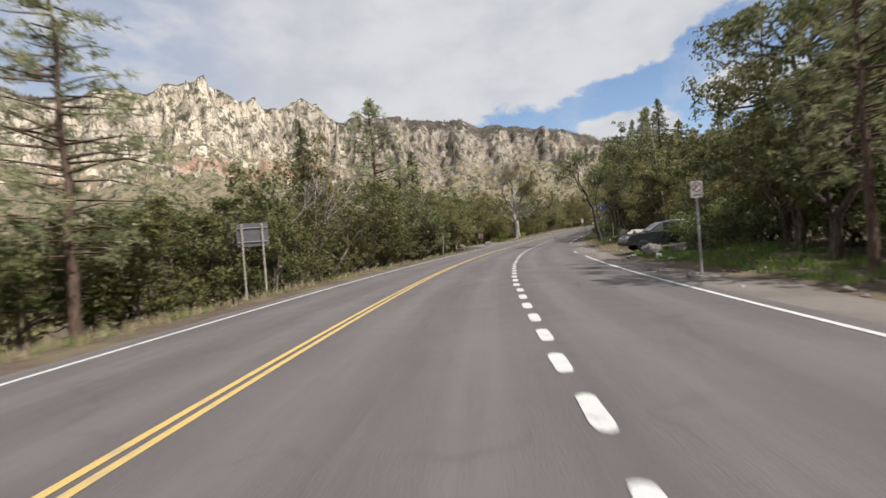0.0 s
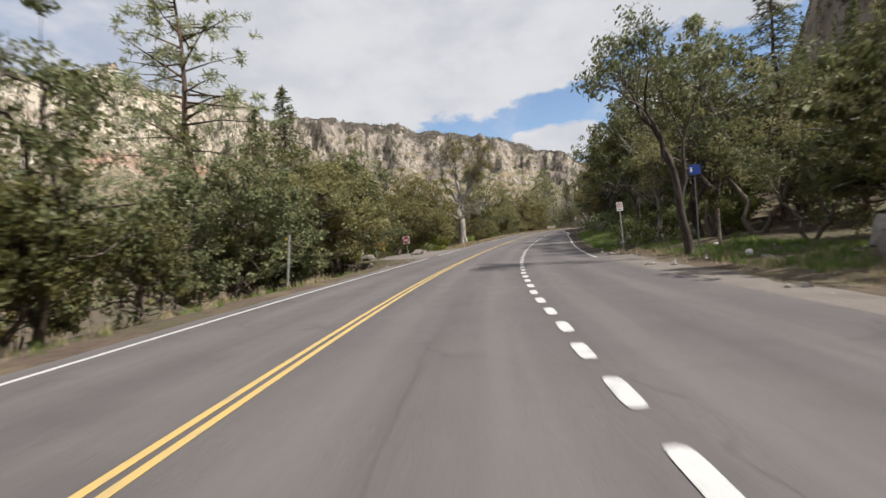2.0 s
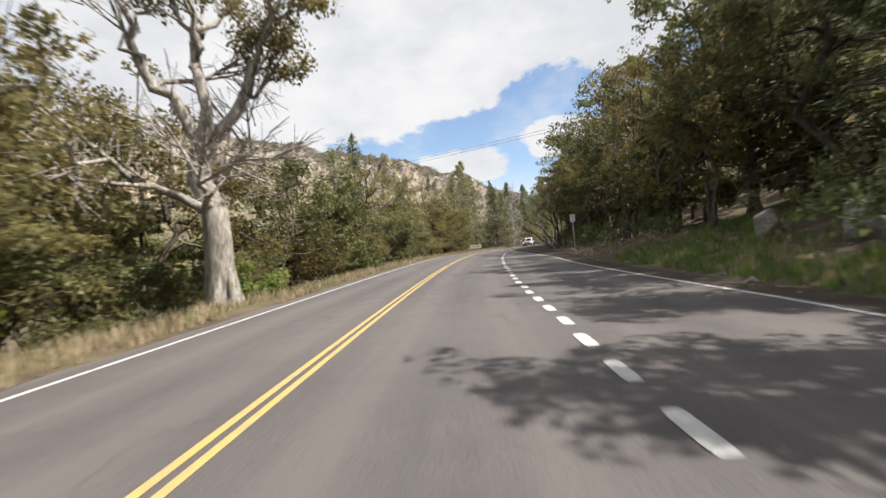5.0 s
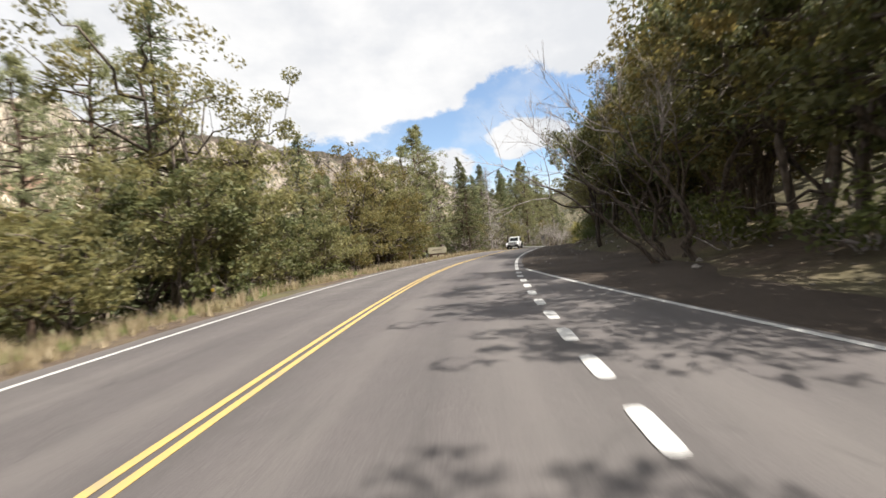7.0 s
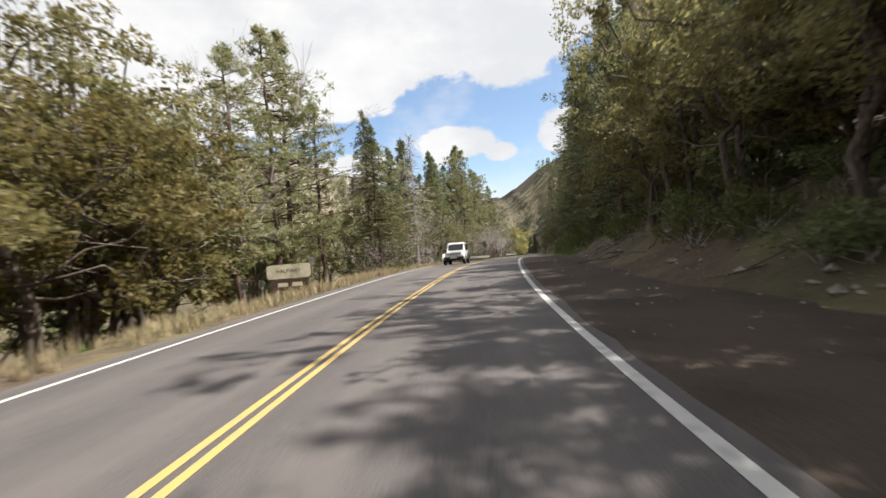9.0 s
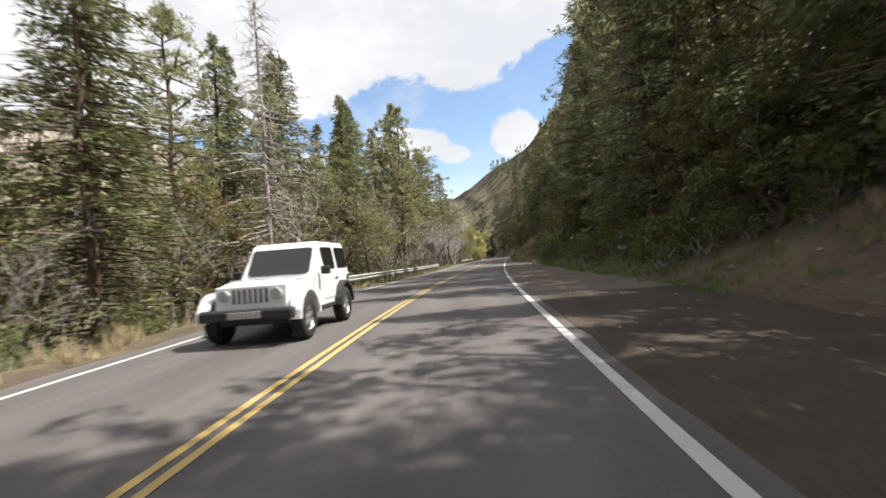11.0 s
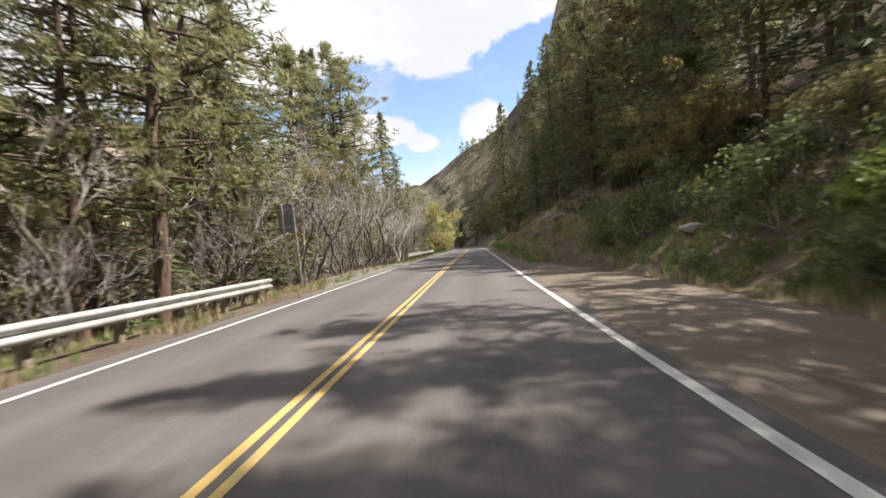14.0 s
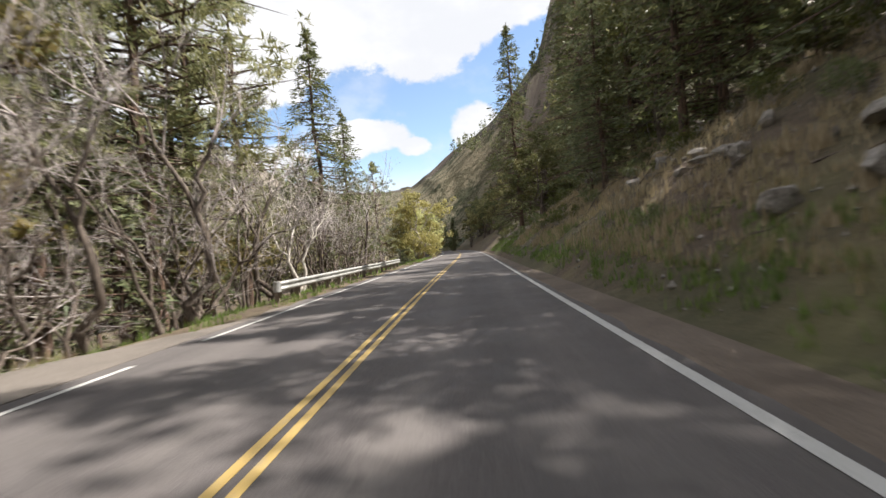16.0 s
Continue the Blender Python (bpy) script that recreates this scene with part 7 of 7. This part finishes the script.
for n, (s, d, sx, sy, sz) in enumerate([
    (96.5, 11.3, 0.62, 0.5, 0.75), (93.2, 11.6, 0.7, 0.55, 0.95), (118.2, -6.4, 0.5, 0.35, 0.28), (173.9, -6.9, 0.55, 0.42, 0.34), (70.5, 11.0, 0.55, 0.45, 0.45), (66.5, 10.2, 0.4, 0.3, 0.25),
    (63.2, 9.9, 0.5, 0.35, 0.22), (150.5, 12.0, 1.1, 0.8, 0.6), (154.5, 12.2, 0.7, 0.5, 0.4), (228, 9.8, 0.7, 0.5, 0.5), (239, 9.2, 0.6, 0.4, 0.35), (214.5, 9.6, 0.6, 0.5, 0.4),
    (276, 9.5, 0.5, 0.4, 0.35), (268, 8.2, 0.35, 0.3, 0.22), (284, 11, 0.7, 0.5, 0.45), (205, 10.4, 0.5, 0.4, 0.35),
]):
    boulder(s, d, sx, sy, sz, n + 40, "grey boulder half sunk in the bank")
ledge = random.Random(8)
for n in range(26):
    s = ledge.uniform(258, 292)
    boulder(s, 6.2 + 0.28 * (s - 258) * ledge.uniform(0.25, 1.0) + ledge.uniform(0, 2.5), ledge.uniform(0.25, 0.8), ledge.uniform(0.2, 0.5), ledge.uniform(0.15, 0.45), n + 70, "broken grey ledge stone on the steep bank")
for s, d, k in ((22.2, 9.9, 1.0), (50.0, 11.3, 1.0), (55.0, 12.1, 0.7)):
    boulder(s, d, 0.17 * k, 0.15 * k, 0.22 * k, int(s), "small white-painted stone in the grass", 0.15, SIGN_WHITE, "white stones")
# cables low over the turning lane
for k, lift in ((0.0, 0.0), (1.1, 0.35)):
    a, b = side(104 + k, -17, 3.9 + lift), side(104 + k, 15, 7.7 + lift)
    cable([float(v) for v in a], [float(v) for v in b], 0.35)


# ---- grass, straw, stones and sticks ----
def tufts(name, patches, mat, label, seed):
    """Blades in tufts, over patches of stations and offsets: count of tufts, blades each, height."""
    rng = np.random.default_rng(seed)
    verts = []
    for a, b, d1, d2, count, blades, h1, h2 in patches:
        s, d = rng.uniform(a, b, count), d1 + (d2 - d1) * rng.random(count) ** 1.2
        keep = fbm(s / 2.1, d / 1.2, 7, 3) > 0.42
        s, d = s[keep], d[keep]
        x, y, _ = side(s, d)
        z, _ = ground_height(x, y)
        n = len(s)
        size = rng.uniform(h1, h2, n)
        for k in range(blades):
            out, reach = rng.uniform(0, 6.283, n), rng.uniform(0.05, 0.5, n) * size
            bx, by = x + rng.normal(0, 0.07, n), y + rng.normal(0, 0.07, n)
            w = rng.uniform(0.006, 0.016, n) * (1 + size)
            px, py = -np.sin(out) * w, np.cos(out) * w
            tip = size * rng.uniform(0.6, 1.1, n)
            verts.append(np.stack([np.stack([bx - px, by - py, z - 0.04], -1), np.stack([bx + px, by + py, z - 0.04], -1),
                                   np.stack([bx + np.cos(out) * reach, by + np.sin(out) * reach, z + tip], -1)], 1))
    v = np.concatenate(verts).reshape(-1, 3)
    me = bpy.data.meshes.new(name)
    me.vertices.add(len(v))
    me.vertices.foreach_set("co", v.reshape(-1))
    me.loops.add(len(v))
    me.loops.foreach_set("vertex_index", np.arange(len(v), dtype=np.int32))
    me.polygons.add(len(v) // 3)
    me.polygons.foreach_set("loop_start", np.arange(len(v) // 3, dtype=np.int32) * 3)
    me.materials.append(mat)
    me.update(calc_edges=True)
    return tagged(new(name, me), label, "grass", kind="stuff")


tufts("straw", [(84, 196, -4.5, -8.0, 3800, 11, 0.18, 0.55), (-6, 57, -5.0, -8.0, 900, 8, 0.15, 0.4), (196, 242, -4.4, -7.5, 900, 9, 0.12, 0.35), (236, 262, -5.6, -8.0, 500, 9, 0.15, 0.4),
                (58, 120, 8.8, 12, 900, 8, 0.15, 0.4), (140, 330, 10, 17, 2600, 9, 0.15, 0.5), (250, 300, 5.6, 15, 5600, 9, 0.14, 0.5), (226, 256, 7, 12, 1200, 9, 0.1, 0.35), (30, 60, 9.8, 12, 400, 8, 0.1, 0.35)],
      STRAW, "dry straw-coloured roadside grass in tufts", 3)
tufts("grass", [(10, 27, 9.8, 13.5, 1300, 9, 0.1, 0.28), (44, 64, 10.2, 14, 1700, 9, 0.1, 0.28), (62, 106, 8.6, 14, 3900, 9, 0.14, 0.4), (84, 165, -5.0, -8.5, 1000, 8, 0.12, 0.35), (196, 330, -4.4, -8.0, 2400, 8, 0.1, 0.3),
                (210, 250, 8.5, 12, 900, 9, 0.12, 0.3), (250, 330, 4.9, 7.0, 1700, 9, 0.14, 0.36), (226, 256, 7.6, 10.5, 1300, 9, 0.1, 0.3), (186, 250, 7.4, 11, 2200, 9, 0.12, 0.32), (-6, 57, -5.0, -7.5, 500, 8, 0.1, 0.28)],
      GRASS, "fresh green grass on the verge and bank", 4)


def scatter_stones(name, patches, mat, label, seed):
    rng = np.random.default_rng(seed)
    verts, faces = [], []
    shape = np.array([(1, 0, 0), (-1, 0, 0), (0, 1, 0), (0, -1, 0), (0, 0, 1), (0, 0, -1), (0.6, 0.6, 0.5), (-0.6, -0.5, 0.5)], float)
    tri = [(0, 6, 4), (6, 2, 4), (2, 1, 4), (1, 7, 4), (7, 3, 4), (3, 0, 4), (0, 2, 6), (1, 3, 7), (0, 5, 2), (2, 5, 1), (1, 5, 3), (3, 5, 0)]
    for a, b, d1, d2, count, k1, k2 in patches:
        s, d = rng.uniform(a, b, count), rng.uniform(d1, d2, count)
        x, y, _ = side(s, d)
        z, _ = ground_height(x, y)
        for px, py, pz in zip(x, y, z):
            k = k1 * (k2 / k1) ** (rng.random() ** 2)
            turn = rng.uniform(0, 6.28)
            m = np.array([[math.cos(turn), -math.sin(turn), 0], [math.sin(turn), math.cos(turn), 0], [0, 0, 1]])
            v = shape * rng.uniform(0.7, 1.3, shape.shape) * (k, k * 0.85, k * 0.75) @ m.T + (px, py, pz + k * 0.2)
            n = len(verts)
            verts += v.tolist()
            faces += [(n + i, n + j, n + q) for i, j, q in tri]
    return tagged(new(name, mesh_of(name, verts, faces, mat)), label, "stones", kind="stuff")


scatter_stones("loose_stones", [(140, 330, 9, 18, 900, 0.03, 0.18), (250, 330, 4.8, 14, 1800, 0.025, 0.13), (-10, 130, 8, 13, 500, 0.03, 0.18), (60, 84, -9, -4.5, 160, 0.02, 0.1), (134, 250, 4.2, 9, 900, 0.015, 0.06), (146, 182, 7.6, 13, 500, 0.03, 0.22)],
               ROCK, "loose grey stones and rubble on the banks and shoulders", 6)


def sticks(name, patches, mat, label, seed):
    """Fallen branches and sticks on the slopes."""
    g = Growth(seed)
    rng = g.rng
    for a, b, d1, d2, count, l1, l2 in patches:
        for _ in range(count):
            s, d = rng.uniform(a, b), rng.uniform(d1, d2)
            x, y, z = floor_at(s, d)
            turn, size = rng.uniform(0, 6.28), rng.uniform(l1, l2)
            qx, qy = x + math.cos(turn) * size, y + math.sin(turn) * size
            qz = float(ground_height(qx, qy)[0]) + rng.uniform(0, 0.25)
            g.limb(g.curve((x, y, z + 0.03), (qx, qy, qz + 0.04), 0.05, 4), 0.015 + 0.009 * size, 0.008, 4)
    return tagged(new(name, g.wood(name, mat)), label, "fallen branches", kind="stuff")


sticks("fallen_branches", [(140, 300, 10, 18, 90, 0.6, 3.2), (146, 180, 8, 13, 60, 0.5, 2.6), (60, 130, 10, 14, 40, 0.5, 2.2), (-5, 56, -9, -7, 30, 0.5, 1.8), (165, 300, -9, -6.5, 60, 0.5, 1.8), (248, 300, 6, 15, 90, 0.4, 2.4)], BARK, "brown fallen branches on the ground", 9)
